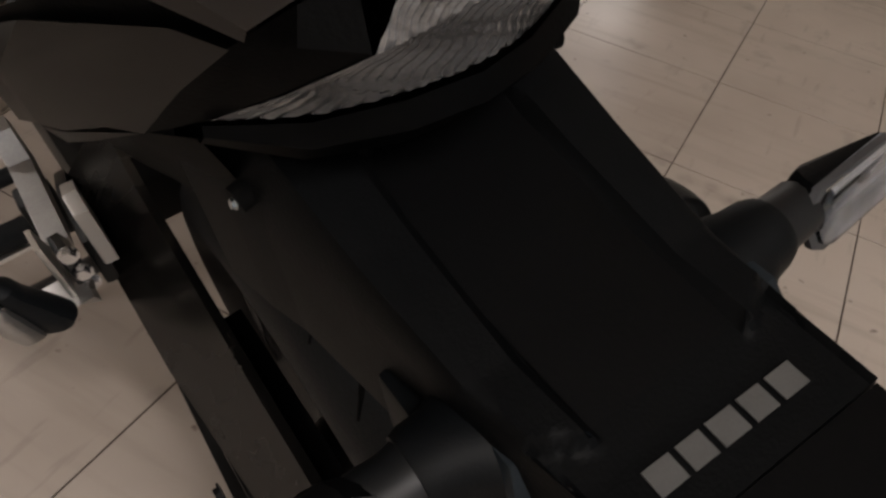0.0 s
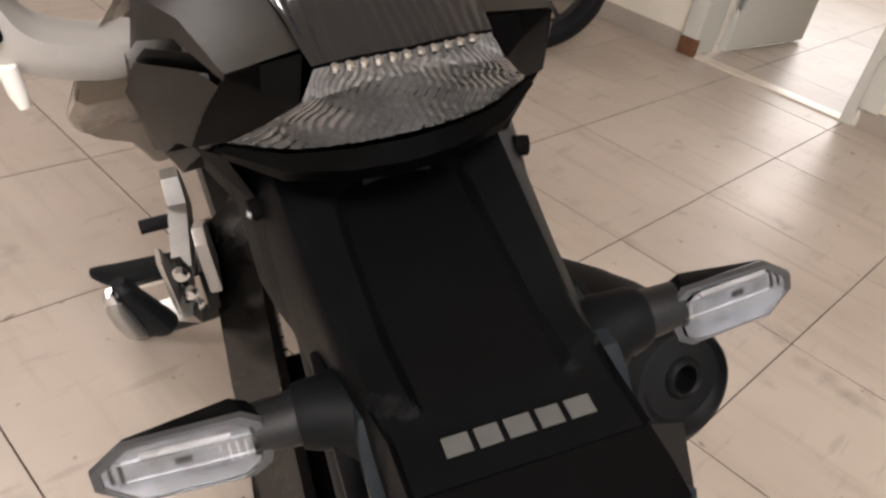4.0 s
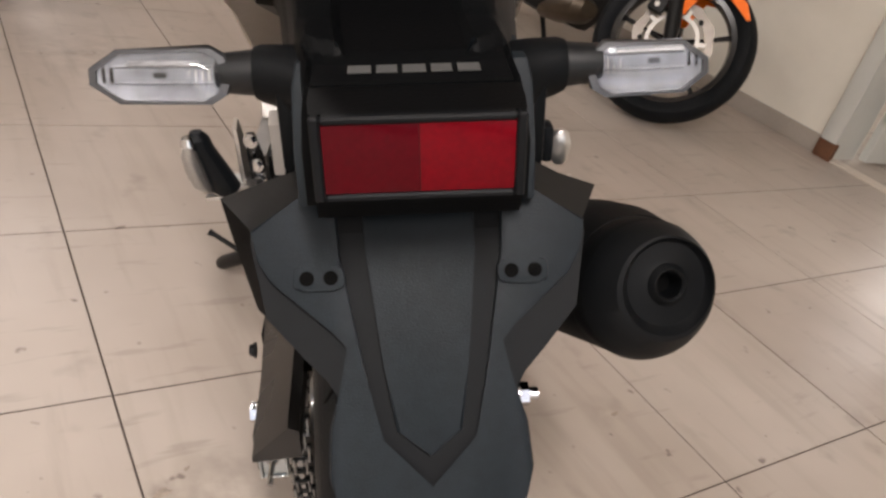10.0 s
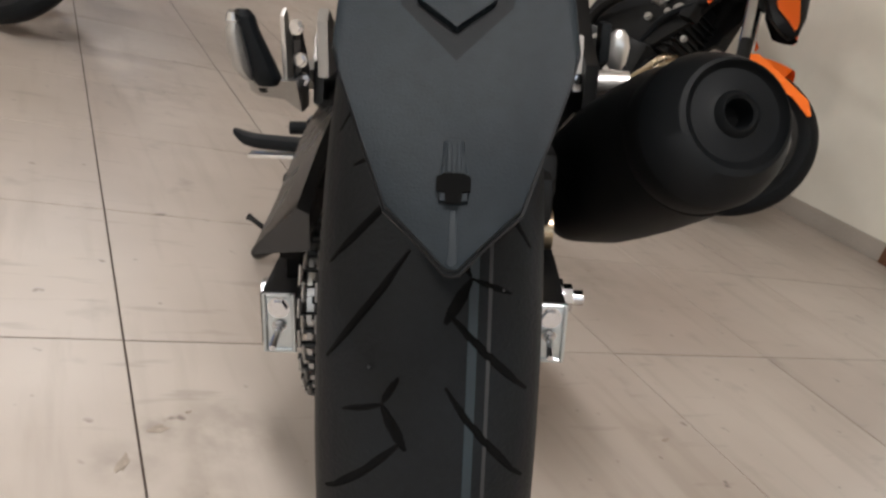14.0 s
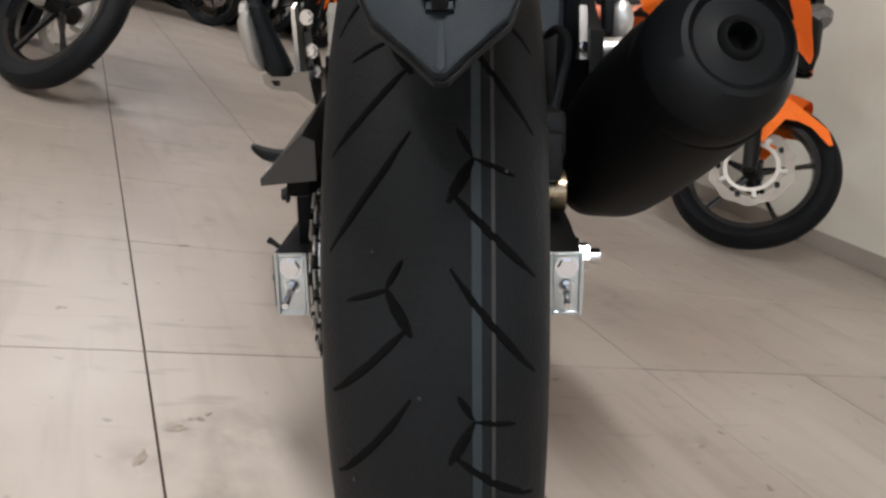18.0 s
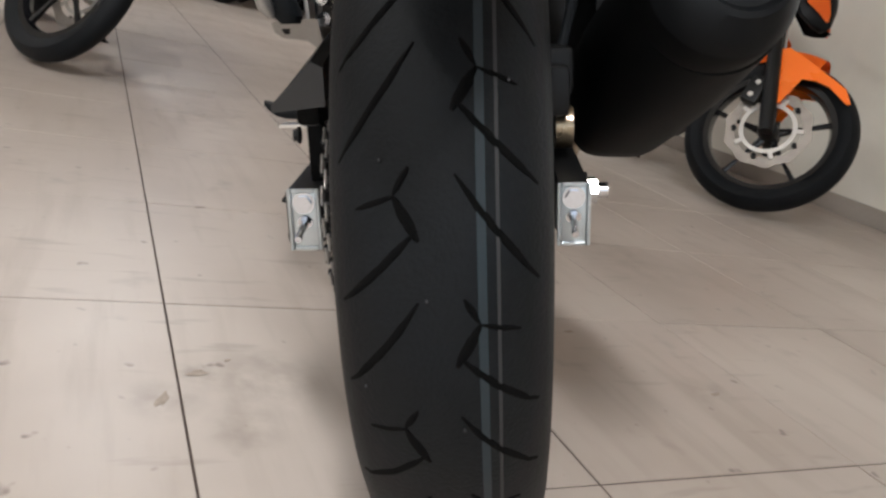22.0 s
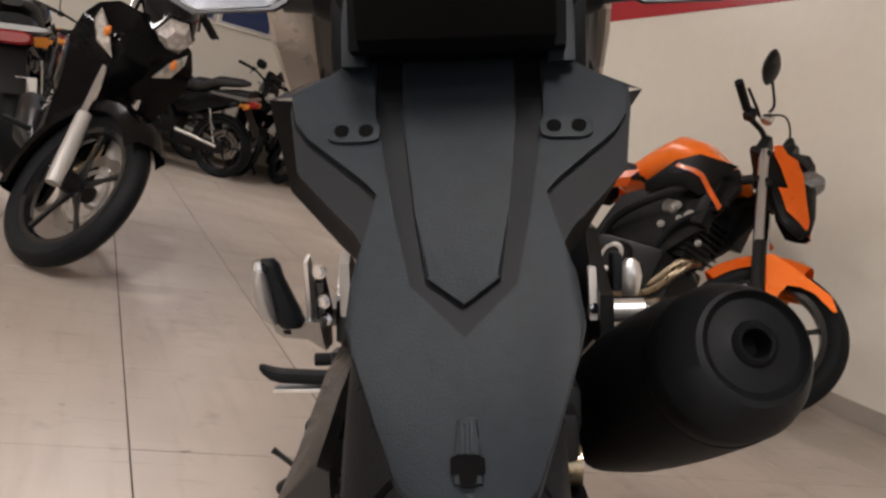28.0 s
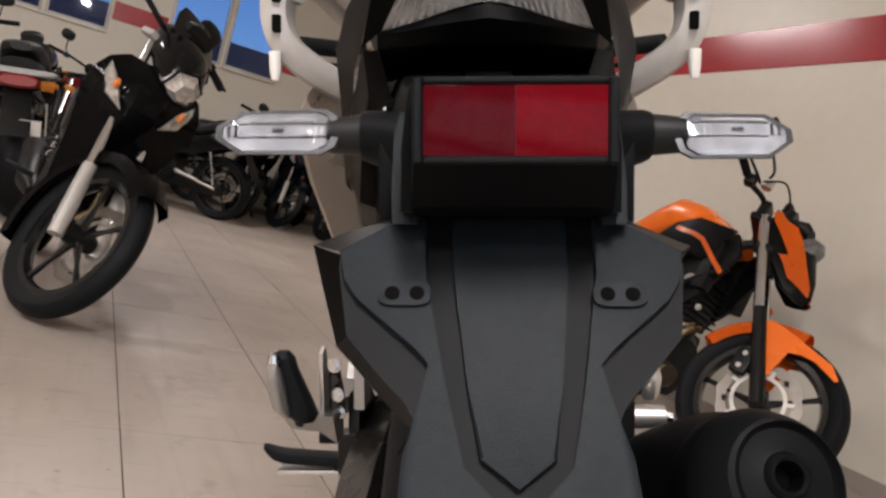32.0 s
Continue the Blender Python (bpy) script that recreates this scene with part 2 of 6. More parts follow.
LENS_FROST = shader("frosted_lens_border", (0.21, 0.212, 0.218), 0.3, metal=0.3, vary=0.25, scale=30, coat=0.3)
EDGE_GREY = shader("dull_silver_edge", (0.075, 0.077, 0.082), 0.42, metal=0.7, vary=0.12, scale=40)
CHAIN_STEEL = shader("dull_chain_steel", (0.34, 0.335, 0.33), 0.32, metal=0.9, vary=0.25, scale=60)
# one red plastic in two tones: the paler one imitates light thrown back
REFLEX = shader("unlit_reflex_plastic", (0.060, 0.0012, 0.004), 0.07, vary=0.25, scale=25, spec=0.10, bump=0.04, bump_scale=260)
REFLEX_LIT = shader("lit_reflex_plastic", (0.112, 0.0016, 0.005), 0.07, vary=0.25, scale=25, spec=0.10, bump=0.04, bump_scale=260)
FLANK = shader("champagne_silver_panel", (0.66, 0.605, 0.545), 0.28, metal=0.45, vary=0.06, scale=8)
ALU_DULL = shader("dull_cast_aluminium", (0.36, 0.35, 0.335), 0.34, metal=0.8, vary=0.15, scale=25)
# black plastic lightened to grey in place of light falling on the hood
HOOD = shader("lit_satin_plastic", (0.046, 0.051, 0.056), 0.42, vary=0.15, scale=20, spec=0.45)
# paler than the board's plastic, to imitate sheen on the ear shelf
EAR = shader("sheen_black_edge", (0.022, 0.0215, 0.021), 0.36, vary=0.2, scale=20, spec=0.5)
BODY_BLACK = shader("gloss_black_bodywork", (0.0060, 0.0060, 0.0068), 0.07, rough_vary=0.03, vary=0.2, scale=5, spec=0.2)
FLUID = shader("blue_grey_bottle", (0.22, 0.26, 0.31), 0.4, vary=0.1, scale=20)
REFLEX_BACK = shader("red_prism_backing", (0.07, 0.0015, 0.004), 0.25, metal=0.6, vary=0.25, scale=60)
PANE = glass("window_pane", (0.30, 0.52, 0.95), 0.02, 1.0)
TUBE = glow("lit_tube", (1.0, 0.94, 0.86), 9.0)


# ---- building blocks ----
def part(name, bm, material, parent, label="", smooth=True, loc=None):
    """Links a bmesh as one mesh object under a thing or a part."""
    bmesh.ops.recalc_face_normals(bm, faces=bm.faces)
    me = bpy.data.meshes.new(name)
    bm.to_mesh(me)
    bm.free()
    me.materials.append(material)
    if smooth:
        me.polygons.foreach_set("use_smooth", [True] * len(me.polygons))
        me.set_sharp_from_angle(angle=radians(32))
    ob = new(name, me)
    ob.parent = parent
    if loc is not None:
        ob.matrix_basis = loc
    return tagged(ob, label)


def thing(name, m, label, category, group="", kind=""):
    ob = new(name)
    ob.matrix_world = m
    ob.empty_display_size = 0.1
    return tagged(ob, label, category, group, kind)


def solid(name, bm, material, label, category="", kind="", group="", m=None, smooth=True):
    ob = part(name, bm, material, None, label, smooth, m)
    return tagged(ob, label, category, group, kind)


def box(lo, hi, bevel=0.0, bm=None, m=None, seg=2):
    out = bm or bmesh.new()
    c, s = [(a + b) / 2 for a, b in zip(lo, hi)], [abs(b - a) for a, b in zip(lo, hi)]
    made = bmesh.ops.create_cube(out, size=1, matrix=Matrix.LocRotScale(c, None, s))
    vs = made["verts"]
    if bevel:
        es = list({e for v in vs for e in v.link_edges})
        made = bmesh.ops.bevel(out, geom=es, offset=bevel, segments=seg, profile=0.6, affect="EDGES")
        vs = list({v for f in made["faces"] for v in f.verts} | {v for v in vs if v.is_valid})
    if m is not None:
        bmesh.ops.transform(out, matrix=m, verts=[v for v in vs if v.is_valid])
    return out


def loft(rings, bm=None, closed=True, caps=True):
    """A skin over rings of equally many points."""
    out = bm or bmesh.new()
    rows = [[out.verts.new(p) for p in ring] for ring in rings]
    n = len(rows[0])
    for a, b in zip(rows, rows[1:]):
        for i in range(n if closed else n - 1):
            j = (i + 1) % n
            out.faces.new((a[i], a[j], b[j], b[i]))
    if caps and closed:
        out.faces.new(rows[0][::-1])
        out.faces.new(rows[-1])
    return out


def ring(c, u, v, ru, rv=None, n=16, power=2.0):
    """A ring round c in the plane of u and v; power over 2 makes it squarer."""
    c, u, v, rv = Vector(c), Vector(u), Vector(v), ru if rv is None else rv
    out = []
    for i in range(n):
        a = 2 * math.pi * (i + 0.5) / n
        x, y = math.cos(a), math.sin(a)
        k = (abs(x) ** power + abs(y) ** power) ** (-1 / power)
        out.append(c + u * (x * k * ru) + v * (y * k * rv))
    return out


def tube(points, r, n=10, bm=None, caps=True):
    """A round rod through points; r is one radius, or one for each point."""
    pts = [Vector(p) for p in points]
    rs = r if isinstance(r, (list, tuple)) else [r] * len(pts)
    rings, up = [], Vector((0.123, 0.31, 0.94)).normalized()
    for i, p in enumerate(pts):
        d = (pts[min(i + 1, len(pts) - 1)] - pts[max(i - 1, 0)]).normalized()
        if abs(d.dot(up)) > 0.95:
            up = d.orthogonal().normalized()
        u = (up - d * up.dot(d)).normalized()
        up = u
        rings.append(ring(p, u, d.cross(u), rs[i], n=n))
    return loft(rings, bm, caps=caps)


def curve(points, steps=6):
    """A smooth line through points."""
    p = [Vector(q) for q in points]
    p = [p[0] * 2 - p[1], *p, p[-1] * 2 - p[-2]]
    out = []
    for i in range(1, len(p) - 2):
        for s in range(steps):
            t = s / steps
            a, b, c, d = p[i - 1 : i + 3]
            out.append(0.5 * (2 * b + (c - a) * t + (2 * a - 5 * b + 4 * c - d) * t**2 + (3 * b - a - 3 * c + d) * t**3))
    return [*out, p[-2]]


def lathe(profile, n=40, bm=None, m=None, shut=False):
    """Turns (radius, along x) pairs round the x axis."""
    out = bm or bmesh.new()
    rings = []
    for k in range(n):
        a = 2 * math.pi * k / n
        rings.append([out.verts.new(Vector((x, r * math.cos(a), r * math.sin(a)))) for r, x in profile])
    for k in range(n):
        a, b = rings[k], rings[(k + 1) % n]
        for i in range(len(profile) if shut else len(profile) - 1):
            j = (i + 1) % len(profile)
            out.faces.new((a[i], a[j], b[j], b[i]))
    new_verts = [v for row in rings for v in row]
    bmesh.ops.remove_doubles(out, verts=new_verts, dist=1e-6)
    if m is not None:
        bmesh.ops.transform(out, matrix=m, verts=[v for v in new_verts if v.is_valid])
    return out


def slab(outline, thick, bevel=0.0, bm=None, m=None):
    """A plate with the outline in its x, y plane, from z = 0 to thick."""
    out = bmesh.new()
    bottom = [out.verts.new((x, y, 0)) for x, y in outline]
    top = [out.verts.new((x, y, thick)) for x, y in outline]
    n = len(outline)
    out.faces.new(bottom[::-1])
    cap = out.faces.new(top)
    for i in range(n):
        out.faces.new((bottom[i], bottom[(i + 1) % n], top[(i + 1) % n], top[i]))
    if bevel:
        bmesh.ops.bevel(out, geom=list(cap.edges), offset=bevel, segments=2, profile=0.6, affect="EDGES")
    if m is not None:
        bmesh.ops.transform(out, matrix=m, verts=out.verts)
    if bm is None:
        return out
    me = bpy.data.meshes.new("scrap")
    out.to_mesh(me)
    out.free()
    bm.from_mesh(me)
    bpy.data.meshes.remove(me)
    return bm


def bolt(m, r=0.006, h=0.006, bm=None):
    """A hexagon head with a flange, along its z."""
    out = bm or bmesh.new()
    for rr, z0, z1, n in ((r * 1.35, 0, h * 0.3, 14), (r, h * 0.3, h, 6)):
        loft([[m @ Vector((rr * math.cos(2 * math.pi * i / n), rr * math.sin(2 * math.pi * i / n), z)) for i in range(n)] for z in (z0, z1)], out)
    return out


def along(p, d, up=(0, 0, 1)):
    """A pose at p whose z points along d."""
    return Matrix.Translation(p) @ Vector(d).to_track_quat("Z", "Y").to_matrix().to_4x4()


# ---- the room ----
floor = thing("floor", pose(0, 0, 0), "beige glazed floor tiles with dark joints, scuffed and stained", "floor", kind="structure")
part("bedding", box((WEST - 0.3, SOUTH - 3, -0.2), (EAST + 4, NORTH + 0.3, -0.0014)), GROUT, floor, "dark grey tile joints")



def wall(name, lo, hi, label, mat=PAINT):
    return solid(name, box(lo, hi), mat, label, "wall", "structure", smooth=False)


DOOR_LO, DOOR_HI, DOOR_TOP, WT = 0.40, 1.09, 2.12, 0.16
wall("wall_east", (EAST, DOOR_HI, 0), (EAST + WT, NORTH + 0.2, CEIL), "cream painted wall with a red band")
wall("wall_east", (EAST, SOUTH - 0.2, 0), (EAST + WT, DOOR_LO, CEIL), "cream painted wall beside the doorway")
wall("wall_east", (EAST, DOOR_LO, DOOR_TOP), (EAST + WT, DOOR_HI, CEIL), "cream painted wall over the doorway")
WIN_LO, WIN_HI = 1.62, 2.62
wall("wall_north", (WEST - 0.2, NORTH, 0), (EAST, NORTH + 0.2, WIN_LO), "cream painted wall below high windows")
wall("wall_north", (WEST - 0.2, NORTH, WIN_HI), (EAST, NORTH + 0.2, CEIL), "cream painted wall above high windows")
wall("wall_west", (WEST - 0.2, SOUTH - 0.2, 0), (WEST, NORTH, CEIL), "plain cream painted wall")
wall("wall_south", (WEST, SOUTH - 0.2, 0), (-5.7, SOUTH, CEIL), "cream pier beside the shop front")
wall("wall_south", (0.9, SOUTH - 0.2, 0), (EAST, SOUTH, CEIL), "cream pier beside the shop front")
wall("wall_south", (-5.7, SOUTH - 0.2, 2.8), (0.9, SOUTH, CEIL), "cream lintel over the shop front")
solid("ceiling", box((WEST - 0.2, SOUTH - 0.2, CEIL), (EAST + 4, NORTH + 0.2, CEIL + 0.2)), CEIL_PAINT, "plain white painted ceiling", "ceiling", "structure", smooth=False)
# the small room behind the door
wall("wall_hall", (EAST + 3.2, -2.0, 0), (EAST + 3.4, 3.2, CEIL), "cream painted wall of the next room")
wall("wall_hall", (EAST + WT, 3.0, 0), (EAST + 3.2, 3.2, CEIL), "cream painted wall of the next room")
wall("wall_hall", (EAST + WT, -2.2, 0), (EAST + 3.4, -2.0, CEIL), "cream painted wall of the next room")
for lo, hi in ((DOOR_HI + 0.02, NORTH), (SOUTH, DOOR_LO - 0.02)):
    solid("baseboard", box((EAST - 0.012, lo, 0), (EAST - 0.001, hi, 0.075), 0.003), SKIRT, "grey-brown tile skirting along the wall", "baseboard", "structure")
    solid("trim", box((EAST - 0.004, lo - 0.02, 1.75), (EAST - 0.001, hi, 1.955)), PAINT_RED, "glossy red band painted along the wall", "wall band", "structure", smooth=False)
solid("baseboard", box((WEST, NORTH - 0.012, 0), (EAST - 0.015, NORTH - 0.001, 0.075), 0.003), SKIRT, "grey-brown tile skirting along the wall", "baseboard", "structure")

hall_win = thing("window_hall", pose(EAST + 3.2, 0.6, 0.5), "bright window of the next room", "window", kind="structure")
for lo, hi in (((-0.06, 0, 0), (0, 0.05, 1.7)), ((-0.06, 1.35, 0), (0, 1.4, 1.7)), ((-0.06, 0.05, 0), (0, 1.35, 0.05)), ((-0.06, 0.05, 1.65), (0, 1.35, 1.7))):
    part("frame", box(lo, hi, 0.004), ALU_FRAME, hall_win)

# doorway, its frame and the open door
door_1 = thing("door_1", pose(EAST + 0.1, DOOR_HI - 0.05, 0), "pale grey painted door standing open, with a steel hinge", "door", kind="structure")
for y0, y1 in ((DOOR_LO, DOOR_LO + 0.04), (DOOR_HI - 0.04, DOOR_HI)):
    f = box((-0.115, y0 - DOOR_HI + 0.05, 0), (0.075, y1 - DOOR_HI + 0.05, DOOR_TOP), 0.004)
    part("frame", f, DOOR_GREY, door_1)
part("frame", box((-0.115, DOOR_LO - DOOR_HI + 0.09, DOOR_TOP - 0.04), (0.075, 0.01, DOOR_TOP), 0.004), DOOR_GREY, door_1)
part("architrave", box((-0.122, 0.005, 0.07), (-0.101, 0.075, DOOR_TOP + 0.03), 0.004), DOOR_GREY, door_1)
part("architrave", box((-0.122, DOOR_LO - DOOR_HI - 0.02, 0.07), (-0.101, DOOR_LO - DOOR_HI + 0.052, DOOR_TOP + 0.03), 0.004), DOOR_GREY, door_1)
part("frame_foot", box((-0.125, 0.0, 0.0), (-0.095, 0.075, 0.069), 0.004), RUST, door_1, "bare brown wood at the foot of the frame")
leaf = part("leaf", box((0.0, -0.0175, 0.012), (0.62, 0.0175, DOOR_TOP - 0.05), 0.003, m=pose(0.08, -0.02, 0, 0, 0, -7)), DOOR_GREY, door_1)
for z in (0.24, 1.05, 1.85):
    h = tube([(0.07, -0.045, z - 0.05), (0.07, -0.045, z + 0.05)], 0.008)
    box((0.045, -0.042, z - 0.05), (0.095, -0.037, z + 0.05), bm=h)
    part("hinge", h, STEEL, leaf, "dull steel hinge")
solid("threshold", box((EAST - 0.01, DOOR_LO + 0.02, -0.003), (EAST + 0.055, DOOR_HI - 0.02, 0.006), 0.002), STONE, "pale worn stone threshold strip", "threshold", "structure")

# high windows in the north wall, with the red band between them
W, H, PAIR, STEP = 0.645, WIN_HI - WIN_LO, 1.315, 1.94
k = 0
for pair in range(4):
    left = 0.03 - STEP * (3 - pair)
    for x in (left, left + W + 0.025):
        k += 1
        w = thing("window_%d" % k, pose(x, NORTH, WIN_LO), "high window with a pale frame and dark lower glass", "window", kind="structure")
        for lo, hi in (((0, 0, 0), (0.035, 0.1, H)), ((W - 0.035, 0, 0), (W, 0.1, H)), ((0.035, 0, 0), (W - 0.035, 0.1, 0.035)), ((0.035, 0, H - 0.035), (W - 0.035, 0.1, H))):
            part("frame", box(lo, hi, 0.004), ALU_FRAME, w)
        part("sill", box((0.0, -0.04, -0.025), (W, -0.002, 0.0), 0.004), PAINT, w)
        p = part("pane", box((0.035, 0.05, 0.035), (W - 0.035, 0.056, H - 0.035)), PANE, w, smooth=False)
        p.visible_shadow = False
    solid("trim", box((left + W, NORTH, WIN_LO), (left + W + 0.025, NORTH + 0.2, WIN_HI)), PAINT, "cream mullion between two windows", "wall", "structure", smooth=False)
    end = EAST if pair == 3 else left + STEP
    solid("trim", box((left + PAIR, NORTH, WIN_LO), (end, NORTH + 0.2, WIN_HI)), PAINT, "cream pier between the windows", "wall", "structure", smooth=False)
    solid("trim", box((left + PAIR + 0.02, NORTH - 0.004, 1.77), (end - 0.005 if pair == 3 else end - 0.02, NORTH - 0.001, 1.975)), PAINT_RED, "glossy red band painted between windows", "wall band", "structure", smooth=False)
solid("trim", box((WEST, NORTH, WIN_LO), (0.03 - STEP * 3, NORTH + 0.2, WIN_HI)), PAINT, "cream wall beside the first window", "wall", "structure", smooth=False)
# roofs of the houses outside, seen dark against the sky
solid("backdrop", box((-16, NORTH + 9, 0), (12, NORTH + 9.5, 3.1)), shader("far_dark_roofs", (0.03, 0.035, 0.075), 0.8, vary=0.3, scale=0.8), "dark blue-grey roofs outside the windows", "backdrop", "structure", smooth=False)
solid("ground", box((-60, -80, -0.3), (60, 90, -0.21)), shader("street_asphalt", (0.06, 0.06, 0.06), 0.9), "grey street outside the shop", "ground", "structure", smooth=False)

# shop front behind the camera
front = thing("window_front", pose(-5.7, SOUTH, 0), "wide glazed shop front with metal posts", "window", kind="structure")
for i in range(6):
    part("post", box((i * 1.3, -0.12, 0), (i * 1.3 + 0.07, -0.05, 2.8), 0.004), ALU_FRAME, front)
part("rail", box((0.07, -0.12, 0.0), (6.5, -0.05, 0.08), 0.004), ALU_FRAME, front)

# tube lights on the ceiling
for lx, ly, power in LAMPS:
    lamp = thing("ceiling_light", pose(lx, ly, CEIL), "white ceiling fitting with two bare tubes", "ceiling light", "ceiling tube lights")
    part("housing", box((-0.13, -0.64, -0.05), (0.13, 0.64, 0.0), 0.01), CEIL_PAINT, lamp)
    for dx in (-0.06, 0.06):
        part("tube", tube([(dx, -0.6, -0.07), (dx, 0.6, -0.07)], 0.014, 12), TUBE, lamp)


# ---- the black motorcycle ----
BIKE = pose(0, 0, 0, 0, 0, -30) @ pose(0, 0, 0, 0, -14.7, 0) @ pose(-0.018, 0, 0, 0, 0, 3.2)
bike = thing("motorcycle", BIKE, "black naked motorcycle leaning on its side stand on the tiles", "motorcycle")


def mirror(bm):
    """Adds the mirror image in x."""
    back = [f for f in bm.faces]
    made = bmesh.ops.duplicate(bm, geom=bm.verts[:] + bm.edges[:] + back)
    vs = [g for g in made["geom"] if isinstance(g, bmesh.types.BMVert)]
    bmesh.ops.scale(bm, vec=(-1, 1, 1), verts=vs)
    bmesh.ops.reverse_faces(bm, faces=[g for g in made["geom"] if isinstance(g, bmesh.types.BMFace)])
    return bm


# rear wheel
TX, TR, TZ, TW = -0.008, 0.314, 0.314, 0.0665
TREAD = [(-1.0, 0.258), (-0.97, 0.272), (-0.9, 0.2835), (-0.75, 0.2960), (-0.5, 0.3065), (-0.25, 0.3123), (0, 0.314), (0.25, 0.3123), (0.5, 0.3065), (0.75, 0.2960), (0.9, 0.2835), (0.97, 0.272), (1.0, 0.258)]


def tread_r(x):
    xs = [a for a, _ in TREAD]
    return float(np.interp(x / TW, xs, [r for _, r in TREAD]))


def tread_point(x, ang, lift=0.0):
    """A point of the tread: x across, ang degrees round from the rear, upwards."""
    r = tread_r(x) + lift
    return Vector((TX + x, -r * math.cos(radians(ang)), TZ + r * math.sin(radians(ang))))


profile = [(0.212, -0.046), (0.222, -0.058), (0.24, -0.066)] + [(r, a * TW) for a, r in TREAD] + [(0.24, 0.066), (0.222, 0.058), (0.212, 0.046)]
wheel = part("rear_wheel", lathe([(0.205, -0.05), (0.221, -0.052), (0.223, -0.044), (0.205, -0.03), (0.196, 0.0), (0.205, 0.03), (0.223, 0.044), (0.221, 0.052), (0.205, 0.05), (0.19, 0.03), (0.184, 0.0), (0.19, -0.03)], 64, m=pose(TX, 0, TZ), shut=True), GLOSS_BLACK, bike, "black cast wheel rim")
tyre = part("tyre", lathe(profile, 128, m=pose(TX, 0, TZ)), RUBBER, wheel, "new black tyre with slanted tread grooves")
part("hub", lathe([(0.0, -0.07), (0.05, -0.07), (0.055, -0.05), (0.04, -0.03), (0.04, 0.03), (0.055, 0.05), (0.05, 0.07), (0.0, 0.07)], 32, m=pose(TX, 0, TZ)), BLACK_METAL, wheel)
for i in range(5):
    m = pose(TX, 0, TZ, i * 72 + 10)
    part("spoke", loft([ring((0, 0, 0.035), (1, 0, 0), (0, 1, 0), 0.02, 0.024, 12), ring((0, 0, 0.12), (1, 0, 0), (0, 1, 0), 0.013, 0.014, 12), ring((0, 0, 0.195), (1, 0, 0), (0, 1, 0), 0.018, 0.024, 12)]), GLOSS_BLACK, wheel, loc=m)


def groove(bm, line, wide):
    """A dark strip on the tread, coloured like a groove's shade: (across, degrees) points with a tapering width."""
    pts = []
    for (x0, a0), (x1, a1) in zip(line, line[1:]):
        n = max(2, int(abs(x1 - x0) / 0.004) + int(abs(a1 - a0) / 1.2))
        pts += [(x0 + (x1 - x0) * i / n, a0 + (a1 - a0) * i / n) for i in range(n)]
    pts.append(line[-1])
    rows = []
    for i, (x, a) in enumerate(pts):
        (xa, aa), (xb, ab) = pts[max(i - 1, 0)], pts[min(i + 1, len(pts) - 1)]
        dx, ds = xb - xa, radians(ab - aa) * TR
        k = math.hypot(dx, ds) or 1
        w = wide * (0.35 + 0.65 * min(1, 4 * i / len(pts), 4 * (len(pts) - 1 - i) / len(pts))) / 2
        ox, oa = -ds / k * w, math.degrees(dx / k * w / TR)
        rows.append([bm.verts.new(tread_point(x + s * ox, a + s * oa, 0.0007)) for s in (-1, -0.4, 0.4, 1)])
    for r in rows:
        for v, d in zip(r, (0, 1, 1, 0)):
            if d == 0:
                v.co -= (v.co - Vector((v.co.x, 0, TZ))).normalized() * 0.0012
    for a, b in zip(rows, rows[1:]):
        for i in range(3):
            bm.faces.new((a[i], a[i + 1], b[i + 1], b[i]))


# tread pattern: strips laid on the rubber, their darkness painted, nothing cut in
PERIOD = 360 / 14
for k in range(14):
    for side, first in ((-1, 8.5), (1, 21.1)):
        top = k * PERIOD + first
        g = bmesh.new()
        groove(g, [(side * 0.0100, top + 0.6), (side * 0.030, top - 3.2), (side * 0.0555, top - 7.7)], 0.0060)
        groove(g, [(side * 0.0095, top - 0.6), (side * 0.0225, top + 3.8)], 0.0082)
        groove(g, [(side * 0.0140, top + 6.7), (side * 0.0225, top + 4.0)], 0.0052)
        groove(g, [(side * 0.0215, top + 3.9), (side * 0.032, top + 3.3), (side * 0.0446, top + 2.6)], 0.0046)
        part("groove", g, HOLLOW_SHADE, tyre)
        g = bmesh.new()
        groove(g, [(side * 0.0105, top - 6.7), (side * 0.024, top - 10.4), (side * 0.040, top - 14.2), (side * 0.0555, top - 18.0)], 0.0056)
        part("groove", g, HOLLOW_SHADE, tyre)
for x0, x1, mat, label in ((0.0215, 0.0265, STRIPE_BLUE, "faint blue factory line"), (0.0318, 0.0338, STRIPE_GREY, "faint grey factory line")):
    g = bmesh.new()
    rows = [[g.verts.new(tread_point(x, a * 2.5, 0.0003)) for x in (x0, x1)] for a in range(144)]
    for i in range(144):
        a, b = rows[i], rows[(i + 1) % 144]
        g.faces.new((a[0], a[1], b[1], b[0]))
    part("tread_line", g, mat, tyre, label)

for x0, ang in ((-0.006, 2.0), (-0.030, 16.0), (0.012, -13.0), (0.040, 24.0), (-0.045, -9.0), (0.002, 33.0), (0.030, -30.0), (-0.020, -36.0)):
    part("tyre_nub", tube([tread_point(x0, ang, -0.0005), tread_point(x0, ang, 0.0022)], 0.0008, 6), STRIPE_GREY, tyre)

